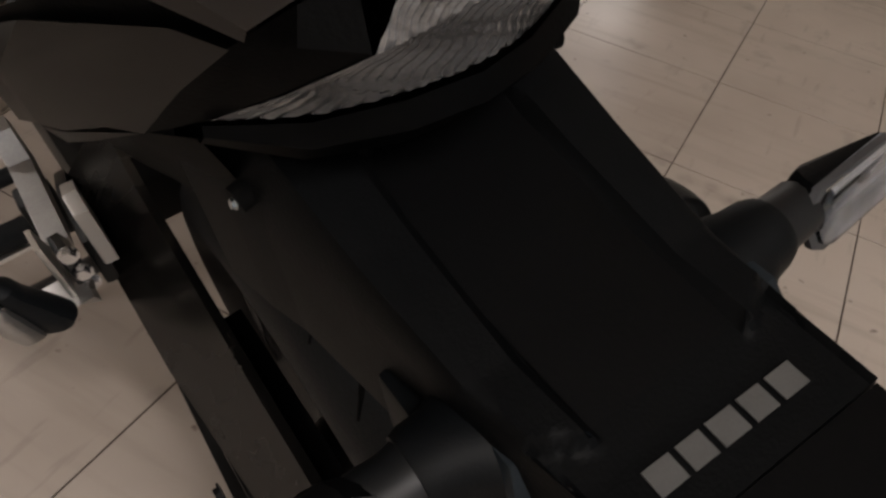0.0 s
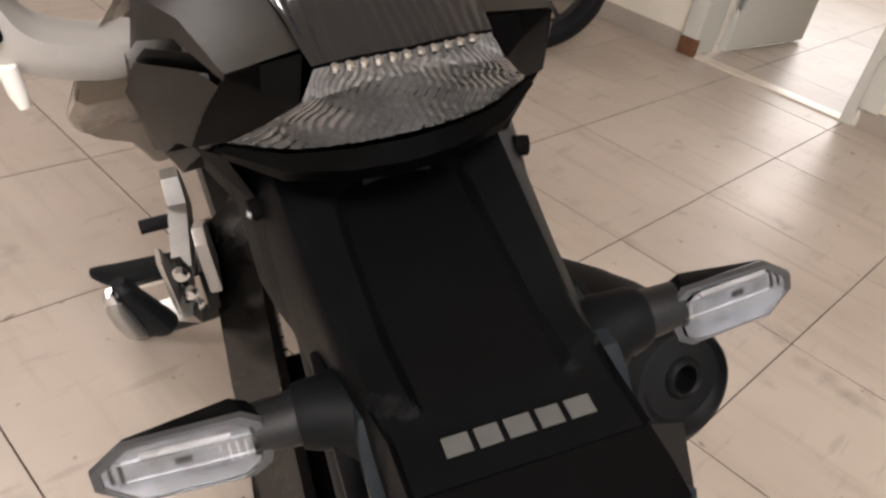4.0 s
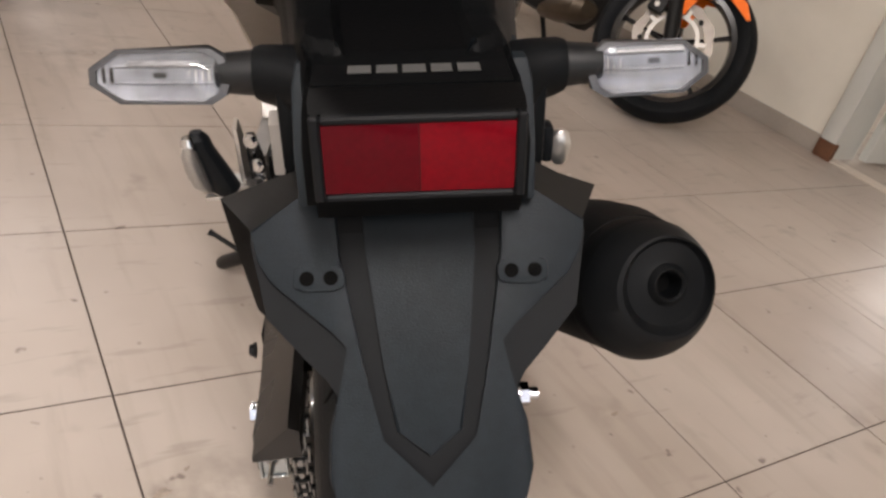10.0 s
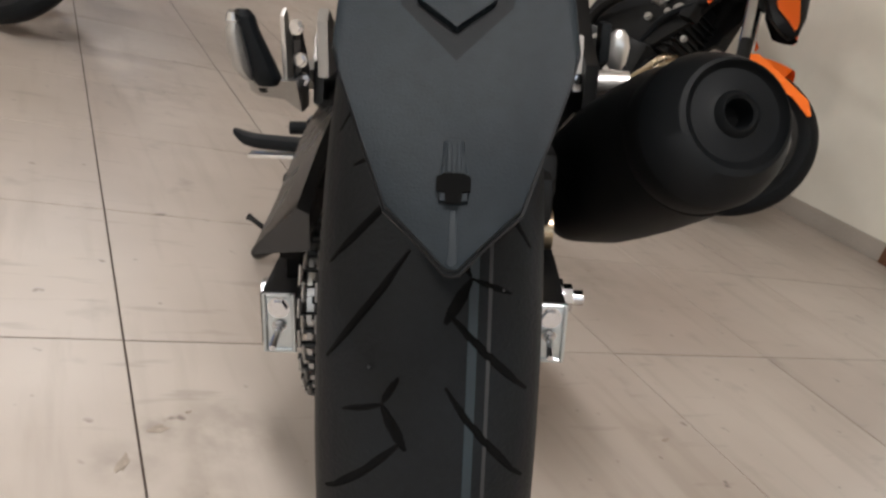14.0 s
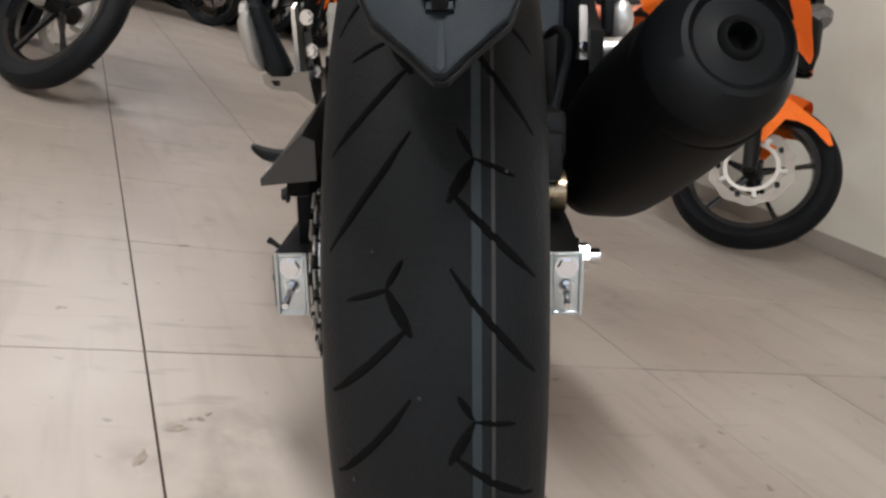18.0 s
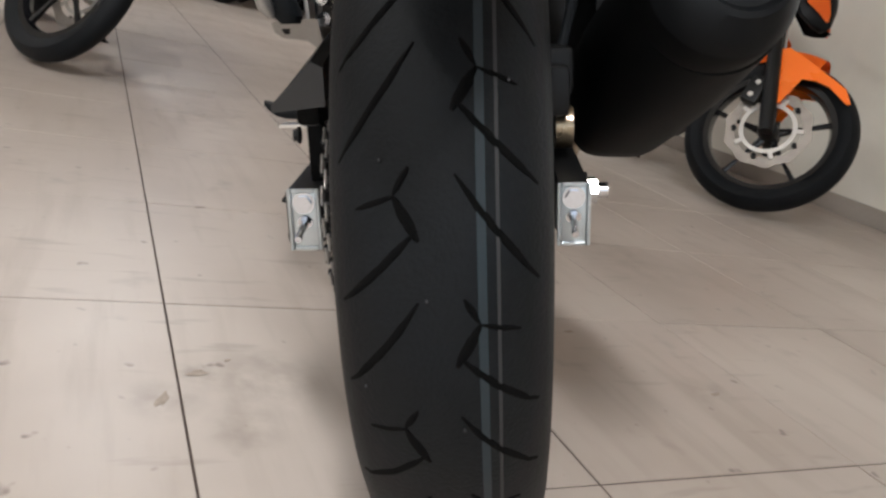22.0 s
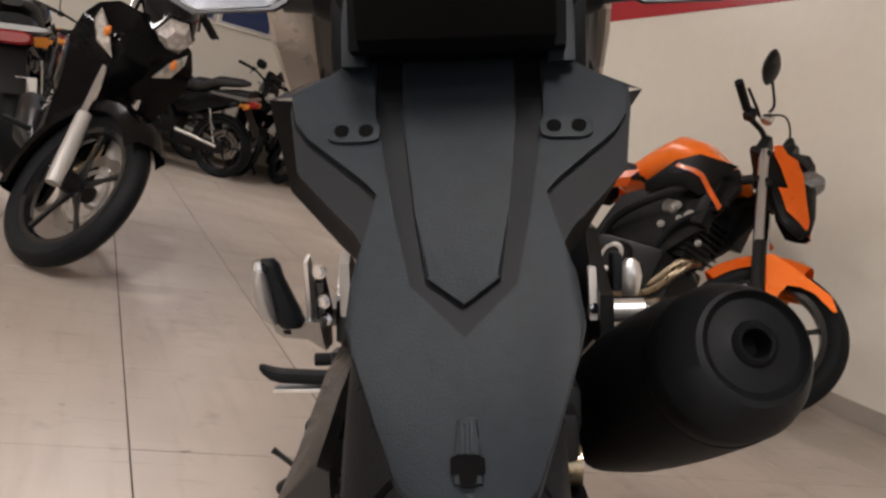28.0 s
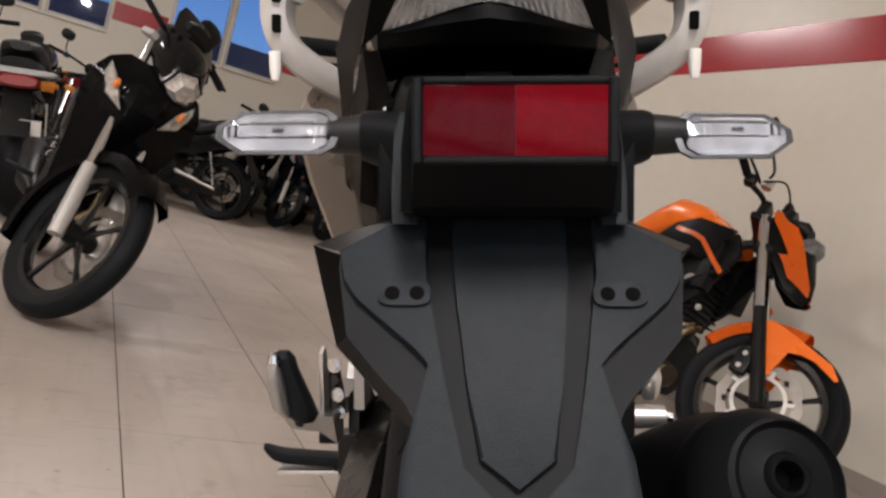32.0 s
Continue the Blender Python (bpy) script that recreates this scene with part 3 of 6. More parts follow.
# sprocket, chain, brake disc
CX, CR = -0.108, 0.092
sp = lathe([(0.03, -0.003), (0.09, -0.003), (0.09, 0.003), (0.03, 0.003)], 60, m=pose(CX, 0, TZ), shut=True)
for i in range(40):
    a = 2 * math.pi * i / 40
    box((-0.002, -0.003, 0.088), (0.002, 0.003, 0.096), bm=sp, m=pose(CX, 0, TZ, math.degrees(a)))
part("sprocket", sp, CHAIN_STEEL, bike, "steel rear sprocket")
chain = bmesh.new()
path = [(-CR * math.sin(radians(a)), TZ - CR * math.cos(radians(a))) for a in range(-4, 184, 8)]
path += [(0.0127 * (i + 1), TZ + CR - 0.0012 * i) for i in range(38)]
path = [(0.0127 * (38 - i), TZ - CR + 0.0004 * (38 - i)) for i in range(38)] + path
for i, ((y0, z0), (y1, z1)) in enumerate(zip(path, path[1:])):
    m = pose(CX, (y0 + y1) / 2, (z0 + z1) / 2, math.degrees(math.atan2(z1 - z0, y1 - y0)))
    off = 0.0085 if i % 2 else 0.0055
    for s in (-1, 1):
        box((s * off - 0.0012, -0.0085, -0.005), (s * off + 0.0012, 0.0085, 0.005), 0.001, bm=chain, m=m, seg=1)
part("chain", chain, CHAIN_STEEL, bike, "bare steel drive chain")
rollers = bmesh.new()
for y0, z0 in path:
    tube([(CX - 0.0105, y0, z0), (CX + 0.0105, y0, z0)], 0.0032, 8, rollers)
part("chain_core", rollers, BLACK_METAL, bike, "dark chain rollers and pins")
part("brake_disc", lathe([(0.05, -0.002), (0.11, -0.002), (0.11, 0.002), (0.05, 0.002)], 60, m=pose(0.062, 0, TZ), shut=True), STEEL, bike, "steel rear brake disc")

# swingarm, chain guard, axle adjusters
arm = bmesh.new()
for x0, x1, lo in ((-0.155, -0.124, 0.0), (0.078, 0.103, 0.0)):
    loft([[(x0, -0.062, 0.290), (x1, -0.062, 0.290), (x1, -0.062, 0.334), (x0, -0.062, 0.334)],
          [(x0, 0.03, 0.284), (x1, 0.03, 0.284), (x1, 0.03, 0.342), (x0, 0.03, 0.342)],
          [(x0 * 0.95, 0.25, 0.30), (x1 * 0.9, 0.25, 0.30), (x1 * 0.9, 0.25, 0.366), (x0 * 0.95, 0.25, 0.366)],
          [(x0 * 0.8, 0.52, 0.33), (x1 * 0.75, 0.52, 0.33), (x1 * 0.75, 0.52, 0.41), (x0 * 0.8, 0.52, 0.41)]], arm)
part("swingarm", arm, BLACK_METAL, bike, "black box-section swingarm")
part("swingarm_bridge", box((-0.12, 0.38, 0.33), (0.08, 0.46, 0.39), 0.01), BLACK_METAL, bike)
for xc in (-0.1385, 0.0895):
    pl = part("adjuster_plate", box((xc - 0.0135, -0.0665, 0.2845), (xc + 0.0135, -0.0625, 0.3375), 0.0015), STEEL, bike, "zinc-plated axle adjuster end plate")
    rim = bmesh.new()
    for lo, hi in (((-0.0140, -0.0690, 0.2840), (-0.0105, -0.0655, 0.3380)), ((0.0105, -0.0690, 0.2840), (0.0140, -0.0655, 0.3380)), ((-0.0104, -0.0690, 0.3345), (0.0104, -0.0655, 0.3380)), ((-0.0104, -0.0690, 0.2840), (0.0104, -0.0655, 0.2875))):
        box((xc + lo[0], lo[1], lo[2]), (xc + hi[0], hi[1], hi[2]), 0.001, bm=rim, seg=1)
    part("plate_edge", rim, STEEL, pl)
    part("plate_nut", bolt(along((xc, -0.0665, 0.3255), (0, -1, 0)), 0.0072, 0.005), CHROME, pl)
    st = tube([(xc, -0.066, 0.309), (xc - 0.001, -0.092, 0.300)], 0.0030, 10)
    bolt(along((xc, -0.066, 0.309), (0, -0.95, -0.3)), 0.0048, 0.006, st)
    part("adjuster_bolt", st, CHROME, pl, "bright steel adjuster bolt")
    part("plate_hole", bolt(along((xc + 0.001, -0.0667, 0.3335), (0, -1, 0)), 0.0011, 0.0006), BLACK_METAL, pl)
nut = bolt(along((0.103, -0.005, 0.318), (1, 0, 0)), 0.0125, 0.013)
tube([(0.112, -0.005, 0.318), (0.126, -0.005, 0.318)], 0.0072, 14, nut)
part("axle_nut", nut, CHROME, bike, "bright steel axle nut")
part("axle_head", bolt(along((-0.155, -0.012, 0.318), (-1, 0, 0)), 0.0105, 0.010), CHROME, bike, "bright steel axle head")
part("guard_screw", bolt(along((-0.158, 0.02, 0.372), (-1, 0, 0)), 0.006, 0.006), BLACK_METAL, bike)


guard = loft([[(xo, y, zo - drop), (xo, y, zo), (xo + 0.004, y, zo + 0.004), (xi - 0.008, y, zi), (xi, y, zi - 0.004), (xi, y, zi - 0.030)] for y, xo, zo, xi, zi, drop in ((-0.172, -0.1290, 0.4175, -0.091, 0.446, 0.005), (-0.165, -0.1292, 0.4180, -0.091, 0.449, 0.006), (-0.08, -0.1330, 0.4250, -0.091, 0.469, 0.012), (0.0, -0.1385, 0.4330, -0.091, 0.482, 0.020), (0.10, -0.1455, 0.4410, -0.090, 0.492, 0.026), (0.24, -0.1480, 0.4520, -0.088, 0.500, 0.032), (0.36, -0.1430, 0.4600, -0.084, 0.505, 0.036))])
part("chain_guard", guard, GUARD, bike, "long grained black plastic chain guard")
part("guard_tail", box((-0.118, -0.150, 0.400), (-0.100, -0.09, 0.428), 0.005), PLASTIC_DARK, bike)
part("inner_guard", loft([[(x, y, z) for x in (-0.094, -0.074)] for y, z in ((-0.10, 0.44), (-0.02, 0.455), (0.07, 0.46), (0.105, 0.458))], closed=False), PLASTIC_DARK, bike)
part("guard_leg", box((-0.140, -0.03, 0.335), (-0.126, 0.02, 0.43), 0.004), PLASTIC_DARK, bike)

# plate holder and mudguard: a slanting board
SLOPE = Matrix.Translation((0.003, -0.3845, 0.4875)) @ Matrix(((1, -0.013, 0, 0), (0, 0.535, -0.8449, 0), (0, 0.8449, 0.535, 0), (0, 0, 0, 1)))


def sym(half):
    """A closed outline from its right half, given from the top down to the middle."""
    left = [(-x, y) for x, y in reversed(half) if x > 1e-6]
    return [*half, *left]


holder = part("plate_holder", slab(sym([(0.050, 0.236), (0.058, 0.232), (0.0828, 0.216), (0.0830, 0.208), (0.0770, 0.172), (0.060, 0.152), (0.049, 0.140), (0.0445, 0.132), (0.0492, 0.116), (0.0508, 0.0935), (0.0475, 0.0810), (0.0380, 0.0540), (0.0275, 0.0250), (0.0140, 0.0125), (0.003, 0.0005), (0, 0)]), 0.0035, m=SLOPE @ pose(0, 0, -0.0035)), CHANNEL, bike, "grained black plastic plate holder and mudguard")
# raised skins that leave a dark channel in a long V between them
part("centre_panel", slab(sym([(0.0280, 0.2345), (0.0270, 0.2016), (0.0210, 0.1470), (0.0160, 0.1140), (0.0, 0.1015)]), 0.0044, 0.0016, m=SLOPE), PLASTIC, holder)
outer = [(0.0405, 0.2345), (0.0500, 0.2350), (0.0575, 0.2310), (0.0825, 0.2150), (0.0795, 0.1995), (0.0730, 0.1890), (0.0447, 0.1640), (0.0370, 0.1570), (0.0408, 0.1450), (0.0434, 0.1340), (0.0482, 0.1170), (0.0498, 0.0935), (0.0466, 0.0815), (0.0370, 0.0545), (0.0265, 0.0260), (0.0133, 0.0137), (0.0025, 0.0020), (0.0, 0.0015)]
vee = [(0.0, 0.0850), (0.0240, 0.1100), (0.0308, 0.1470), (0.0402, 0.2016)]
skin = slab([*outer, *[(-x, y) for x, y in reversed(outer[:-1])], *[(-x, y) for x, y in reversed(vee[1:])], *vee], 0.0044, 0.0013, m=SLOPE)
part("board_skin", skin, PLASTIC, holder)
# folded side flanges
for s in (-1, 1):
    # flange: its edge at the board and its outer edge, which flares outwards behind it
    wide = 1.0 if s < 0 else 0.94
    tuck = 1.0 if s < 0 else 0.90
    edge = ((0.0822, 0.2155, 0.102, 0.2345, -0.023), (0.0810, 0.2060, 0.0950 * tuck, 0.2100, -0.021), (0.0765, 0.1720, 0.0850 * tuck, 0.1760, -0.022), (0.0595, 0.152, 0.0610, 0.152, -0.036), (0.0485, 0.140, 0.0485, 0.140, -0.040), (0.044, 0.132, 0.044, 0.132, -0.040), (0.0487, 0.116, 0.0487, 0.116, -0.036), (0.0503, 0.0935, 0.0503, 0.0935, -0.032), (0.047, 0.081, 0.047, 0.081, -0.026), (0.0375, 0.054, 0.0375, 0.054, -0.016), (0.027, 0.025, 0.027, 0.025, -0.007))
    fl = loft([[SLOPE @ Vector((s * x, y, -0.001)), SLOPE @ Vector((s * u * wide, v, z))] for x, y, u, v, z in edge], closed=False)
    bmesh.ops.solidify(fl, geom=fl.faces[:], thickness=0.003)
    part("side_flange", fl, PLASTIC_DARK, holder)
    # level shelf behind the top edge of the board
    shelf = loft([[SLOPE @ Vector((s * 0.0500, 0.2345, 0.002)), Vector((s * 0.0560 + 0.003, -0.236, 0.6890))], [SLOPE @ Vector((s * 0.0660, 0.2255, 0.002)), Vector((s * 0.0800 * wide, -0.240, 0.6815))], [SLOPE @ Vector((s * 0.0822, 0.2155, 0.002)), SLOPE @ Vector((s * 0.102 * wide, 0.2345, -0.023))]], closed=False)
    bmesh.ops.solidify(shelf, geom=shelf.faces[:], thickness=0.003)
    part("ear_shelf", shelf, EAR, holder, "smooth shelf on top of the ear")
    # reinforced pair of plate holes
    pad = slab([(s * 0.050 + 0.0125 * math.copysign(abs(math.cos(a)) ** 0.5, math.cos(a)), 0.1908 + 0.0062 * math.copysign(abs(math.sin(a)) ** 0.5, math.sin(a))) for a in [2 * math.pi * (i + 0.5) / 24 for i in range(24)]], 0.0022, 0.0008, m=SLOPE @ pose(0, 0, 0.0042))
    pad = part("hole_pad", pad, PLASTIC, holder)
    # dark plugs painted as shaded holes; the board is not pierced
    for dx in (-0.0058, 0.0058):
        part("plate_hole", tube([SLOPE @ Vector((s * 0.050 + dx, 0.1908, 0.0052)), SLOPE @ Vector((s * 0.050 + dx, 0.1908, 0.0068))], 0.0036, 14), HOLLOW_SHADE, pad)
slot = part("lower_clip", slab([(-0.0055, 0.0275), (0.0055, 0.0275), (0.0056, 0.038), (0.0044, 0.044), (0.0040, 0.0520), (0.0022, 0.0535), (-0.0022, 0.0535), (-0.0040, 0.0520), (-0.0044, 0.044), (-0.0056, 0.038)], 0.0034, 0.0014, m=SLOPE @ pose(0, 0, 0.0040)), PLASTIC, holder, "moulded clip on the mudguard")
part("clip_hole", slab([(-0.0030, 0.0265), (0.0030, 0.0265), (0.0034, 0.0310), (0.0066, 0.0315), (0.0066, 0.0370), (0.0040, 0.0385), (-0.0040, 0.0385), (-0.0066, 0.0370), (-0.0066, 0.0315), (-0.0034, 0.0310)], 0.0012, m=SLOPE @ pose(0, 0, 0.0071)), HOLLOW_SHADE, slot)
part("clip_rib", slab([(0.0006, 0.0385), (0.0030, 0.0385), (0.0026, 0.0505), (0.0010, 0.0505)], 0.0016, 0.0005, m=SLOPE @ pose(0, 0, 0.0072)), PLASTIC, slot)
part("clip_rib", slab([(-0.0030, 0.0385), (-0.0006, 0.0385), (-0.0010, 0.0505), (-0.0026, 0.0505)], 0.0016, 0.0005, m=SLOPE @ pose(0, 0, 0.0072)), PLASTIC, slot)
part("tip_ridge", slab([(-0.0012, 0.0245), (0.0012, 0.0245), (0.0022, 0.004), (0, 0.002), (-0.0022, 0.004)], 0.0008, 0.0004, m=SLOPE @ pose(0, 0, 0.0042)), PLASTIC, holder)
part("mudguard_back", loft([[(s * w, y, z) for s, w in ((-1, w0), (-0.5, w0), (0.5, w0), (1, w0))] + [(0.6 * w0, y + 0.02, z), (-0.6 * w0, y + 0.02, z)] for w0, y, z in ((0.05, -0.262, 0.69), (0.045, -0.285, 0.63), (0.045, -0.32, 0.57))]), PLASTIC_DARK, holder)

# tail tray: the long black cover from the tail lamp down to the reflector box
TRAY_Y = (-0.284, -0.26, -0.22, -0.17, -0.12, -0.10, -0.07)
TRAY_TOP = (0.7530, 0.7545, 0.7600, 0.7725, 0.7870, 0.7905, 0.7950)
TRAY_WIDE = (0.0465, 0.0468, 0.0510, 0.0550, 0.0580, 0.0620, 0.0680)
TRAY_MID = (-0.0010, -0.0015, -0.0060, -0.0070, -0.0070, -0.0070, -0.0070)
RECESS = 0.0055


def tray_top(x, y, lift=0.0):
    return Vector((x, y, float(np.interp(y, TRAY_Y, TRAY_TOP)) + lift))


def sunk(x, y):
    """How far the recess lies below the shoulders: 0 on them, 1 on its floor."""
    half = float(np.interp(y, (-0.30, -0.24, -0.16, -0.136, -0.122, -0.118), (0.0325, 0.0325, 0.0330, 0.0310, 0.0175, 0.012)))
    side = min(1.0, max(0.0, (half - abs(x)) / 0.0032))
    head = min(1.0, max(0.0, (-0.119 - y) / 0.0045))
    foot = min(1.0, max(0.0, (-0.2495 + 0.62 * max(0.0, abs(x) - 0.0325) - y) / 0.0030))
    return max(min(side, head), foot)


def tray_line(y):
    w, h = float(np.interp(y, TRAY_Y, TRAY_WIDE)), float(np.interp(y, TRAY_Y, TRAY_TOP))
    cx = float(np.interp(y, TRAY_Y, TRAY_MID))
    flare_l, flare_r = (float(np.interp(y, (-0.284, -0.2, -0.1), f)) for f in ((0.004, 0.0015, 0.0095), (0.006, 0.0122, 0.0155)))
    xs = sorted({round(k * 0.0022, 5) for k in range(-21, 22)} | {w - 0.002, 0.002 - w})
    top = [(cx + x, y, h - RECESS * sunk(x, y) - (0.0012 if abs(x) > w - 0.0025 else 0.0)) for x in xs if abs(x) < w - 0.001]
    left = [(cx - w - flare_l, y, 0.690), (cx - w - flare_l, y, h - 0.034), (cx - w - 0.6 * flare_l, y, h - 0.018), (cx - w, y, h - 0.004)]
    right = [(cx + w, y, h - 0.004), (cx + w + 0.6 * flare_r, y, h - 0.018), (cx + w + flare_r, y, h - 0.034), (cx + w + flare_r, y, 0.690)]
    return [*left, *top, *right]


def even_rows(rows):
    """Makes all rows equally long by doubling their shoulder points."""
    n = max(len(r) for r in rows)
    out = []
    for r in rows:
        more = n - len(r)
        out.append([*r[:4], *[r[4]] * (more // 2), *r[4:-4], *[r[-5]] * (more - more // 2), *r[-4:]])
    return out


tray_rows = [tray_line(-0.284 + 0.002 * k) for k in range(108)]
tray_bm = loft(even_rows(tray_rows), closed=True)
bmesh.ops.remove_doubles(tray_bm, verts=tray_bm.verts, dist=1e-5)
tray = part("tail_tray", tray_bm, TRAY_BLACK, bike, "grained black plastic tail cover with a long recess")
floor_r = loft([[tray_top(x * k + float(np.interp(y, TRAY_Y, TRAY_MID)), y, 0.0004 - RECESS) for k in (-1, -0.5, 0, 0.5, 1)] for x, y in ((0.012, -0.1250), (0.0200, -0.130), (0.0275, -0.138), (0.0292, -0.16), (0.0292, -0.20), (0.0290, -0.247))], closed=False)
part("recess_floor", floor_r, PLASTIC_DARK, tray, "smooth black recess")
# hood at the recess head, its lit look painted into the material
hood = loft([[tray_top(x - 0.0065, y + 0.0022 * (1 - (x / w) ** 2) * (y < -0.13), l) for x in (-w, -w * 0.5, 0, w * 0.5, w)] for w, y, l in ((0.0130, -0.1085, 0.0014), (0.0150, -0.1215, 0.0006), (0.0168, -0.1345, -0.0026))], closed=False)
bmesh.ops.solidify(hood, geom=hood.faces[:], thickness=0.001)
part("recess_hood", hood, HOOD, tray, "edge at the head of the recess, coloured as if lit")
for s in (-1, 1):
    # fins in brighter plastic than the tray, imitating facets that catch light
    fin = loft([[Vector((s * x * 0.93 - 0.0035, y, z)) for x, y, z in row] for row in (((0.0312, -0.2510, 0.7506), (0.0335, -0.2490, 0.7560)), ((0.0410, -0.2440, 0.7506), (0.0425, -0.2420, 0.7568)), ((0.0505, -0.2385, 0.7500), (0.0500, -0.2370, 0.7560)))], closed=False)
    bmesh.ops.solidify(fin, geom=fin.faces[:], thickness=0.001)
    part("shoulder_end", fin, PLASTIC, tray, "slanted end of the shoulder, paler to look lit")
    part("side_hole", tube([(s * 0.066 - 0.004, -0.110, 0.7665), (s * 0.0735 - 0.004, -0.111, 0.7655)], 0.0055, 18), HOLLOW_SHADE, tray)
    part("side_screw", bolt(along((s * 0.0735 - 0.004, -0.1105, 0.7640), (s, 0, 0.3)), 0.0020, 0.002), STEEL, tray)

# maker's lettering as plain silver blocks, one for each letter
for i, (w, kind) in enumerate(((0.0112, 0), (0.0100, 1), (0.0112, 2), (0.0100, 3), (0.0110, 4))):
    xc = -0.0243 + 0.0122 * i
    part("letter_mark", box((xc - w * 0.46, -0.2722, 0), (xc + w * 0.46, -0.2636, 0.0004), m=Matrix.Translation((0, -0.001, 0.7489)) @ pose(0, -0.2690, 0) @ pose(0, 0, 0, 4.2) @ pose(0, 0.2690, 0) @ pose(0, 0, 0)), WHITE_LETTER, tray, "plain silver block in place of a letter")

# reflector box
rbox = part("reflector_box", loft([[(s * w, y, z) for s, z in ((1, zb), (1, zt), (-1, zt), (-1, zb))] for y, w, zt, zb in ((-0.2845, 0.0455, 0.7468, 0.688), (-0.300, 0.0452, 0.7465, 0.692), (-0.316, 0.0435, 0.7465, 0.7095))]), PLASTIC_DARK, bike, "smooth black box that carries the reflector")
bmr = bmesh.new()
for lo, hi in (((-0.0435, -0.3205, 0.7095), (-0.0392, -0.315, 0.7465)), ((0.0392, -0.3205, 0.7095), (0.0435, -0.315, 0.7465)), ((-0.0392, -0.3205, 0.7433), (0.0392, -0.315, 0.7465)), ((-0.0392, -0.3205, 0.7095), (0.0392, -0.315, 0.7128))):
    box(lo, hi, 0.001, bm=bmr, seg=1)
part("reflector_frame", bmr, CHANNEL, rbox)
# right half painted brighter, as if it returned light to the viewer
refl = part("reflector", box((-0.0390, -0.3192, 0.7130), (-0.0001, -0.3165, 0.7431), 0.0004), REFLEX, rbox, "left half of the red reflector, coloured as unlit")
part("reflector", box((0.0001, -0.3192, 0.7130), (0.0390, -0.3165, 0.7431), 0.0004), REFLEX_LIT, rbox, "right half of the red reflector, returned light put into its colour")
pr = bmesh.new()
for i in range(26):
    x0 = -0.0386 + i * 0.00297
    loft([[(x0, -0.3167, 0.7134), (x0 + 0.00297, -0.3167, 0.7134), (x0 + 0.00148, -0.3152, 0.7134)], [(x0, -0.3167, 0.7427), (x0 + 0.00297, -0.3167, 0.7427), (x0 + 0.00148, -0.3152, 0.7427)]], pr)
part("prisms", pr, REFLEX_BACK, refl, smooth=False)
part("reflector_join", box((-0.00025, -0.31935, 0.7132), (0.00025, -0.3191, 0.7429)), REFLEX_BACK, refl)

# side arms that carry the turn signals and run down beside the reflector box to the plate holder
for s in (-1, 1):
    arm_bm = loft([[(s * x0, y0, z), (s * x1, y0, z), (s * x1, y1, z), (s * x0, y1, z)] for x0, x1, y0, y1, z in ((0.0455, 0.0560, -0.240, -0.200, 0.7440), (0.0455, 0.0585, -0.246, -0.205, 0.7330), (0.0455, 0.0585, -0.262, -0.220, 0.7060), (0.0440, 0.0570, -0.274, -0.232, 0.6840))])
    bmesh.ops.bevel(arm_bm, geom=arm_bm.edges[:], offset=0.0016, segments=2, profile=0.6, affect="EDGES")
    sa = part("side_arm", arm_bm, PLASTIC, bike, "grey-black arm beside the reflector")
    block = box((min(s * 0.0570, s * 0.0680), -0.236, 0.6840), (max(s * 0.0570, s * 0.0680), -0.180, 0.7300), 0.003)
    part("arm_block", block, SIGNAL_BLACK, sa)


# turn signals
def tilted(bm, zc):
    """Leans a lens back at the top and sweeps its tip forward."""
    for v in bm.verts:
        v.co.y += 0.36 * (v.co.z - zc) + 0.07 * (abs(v.co.x) - 0.100)
    return bm


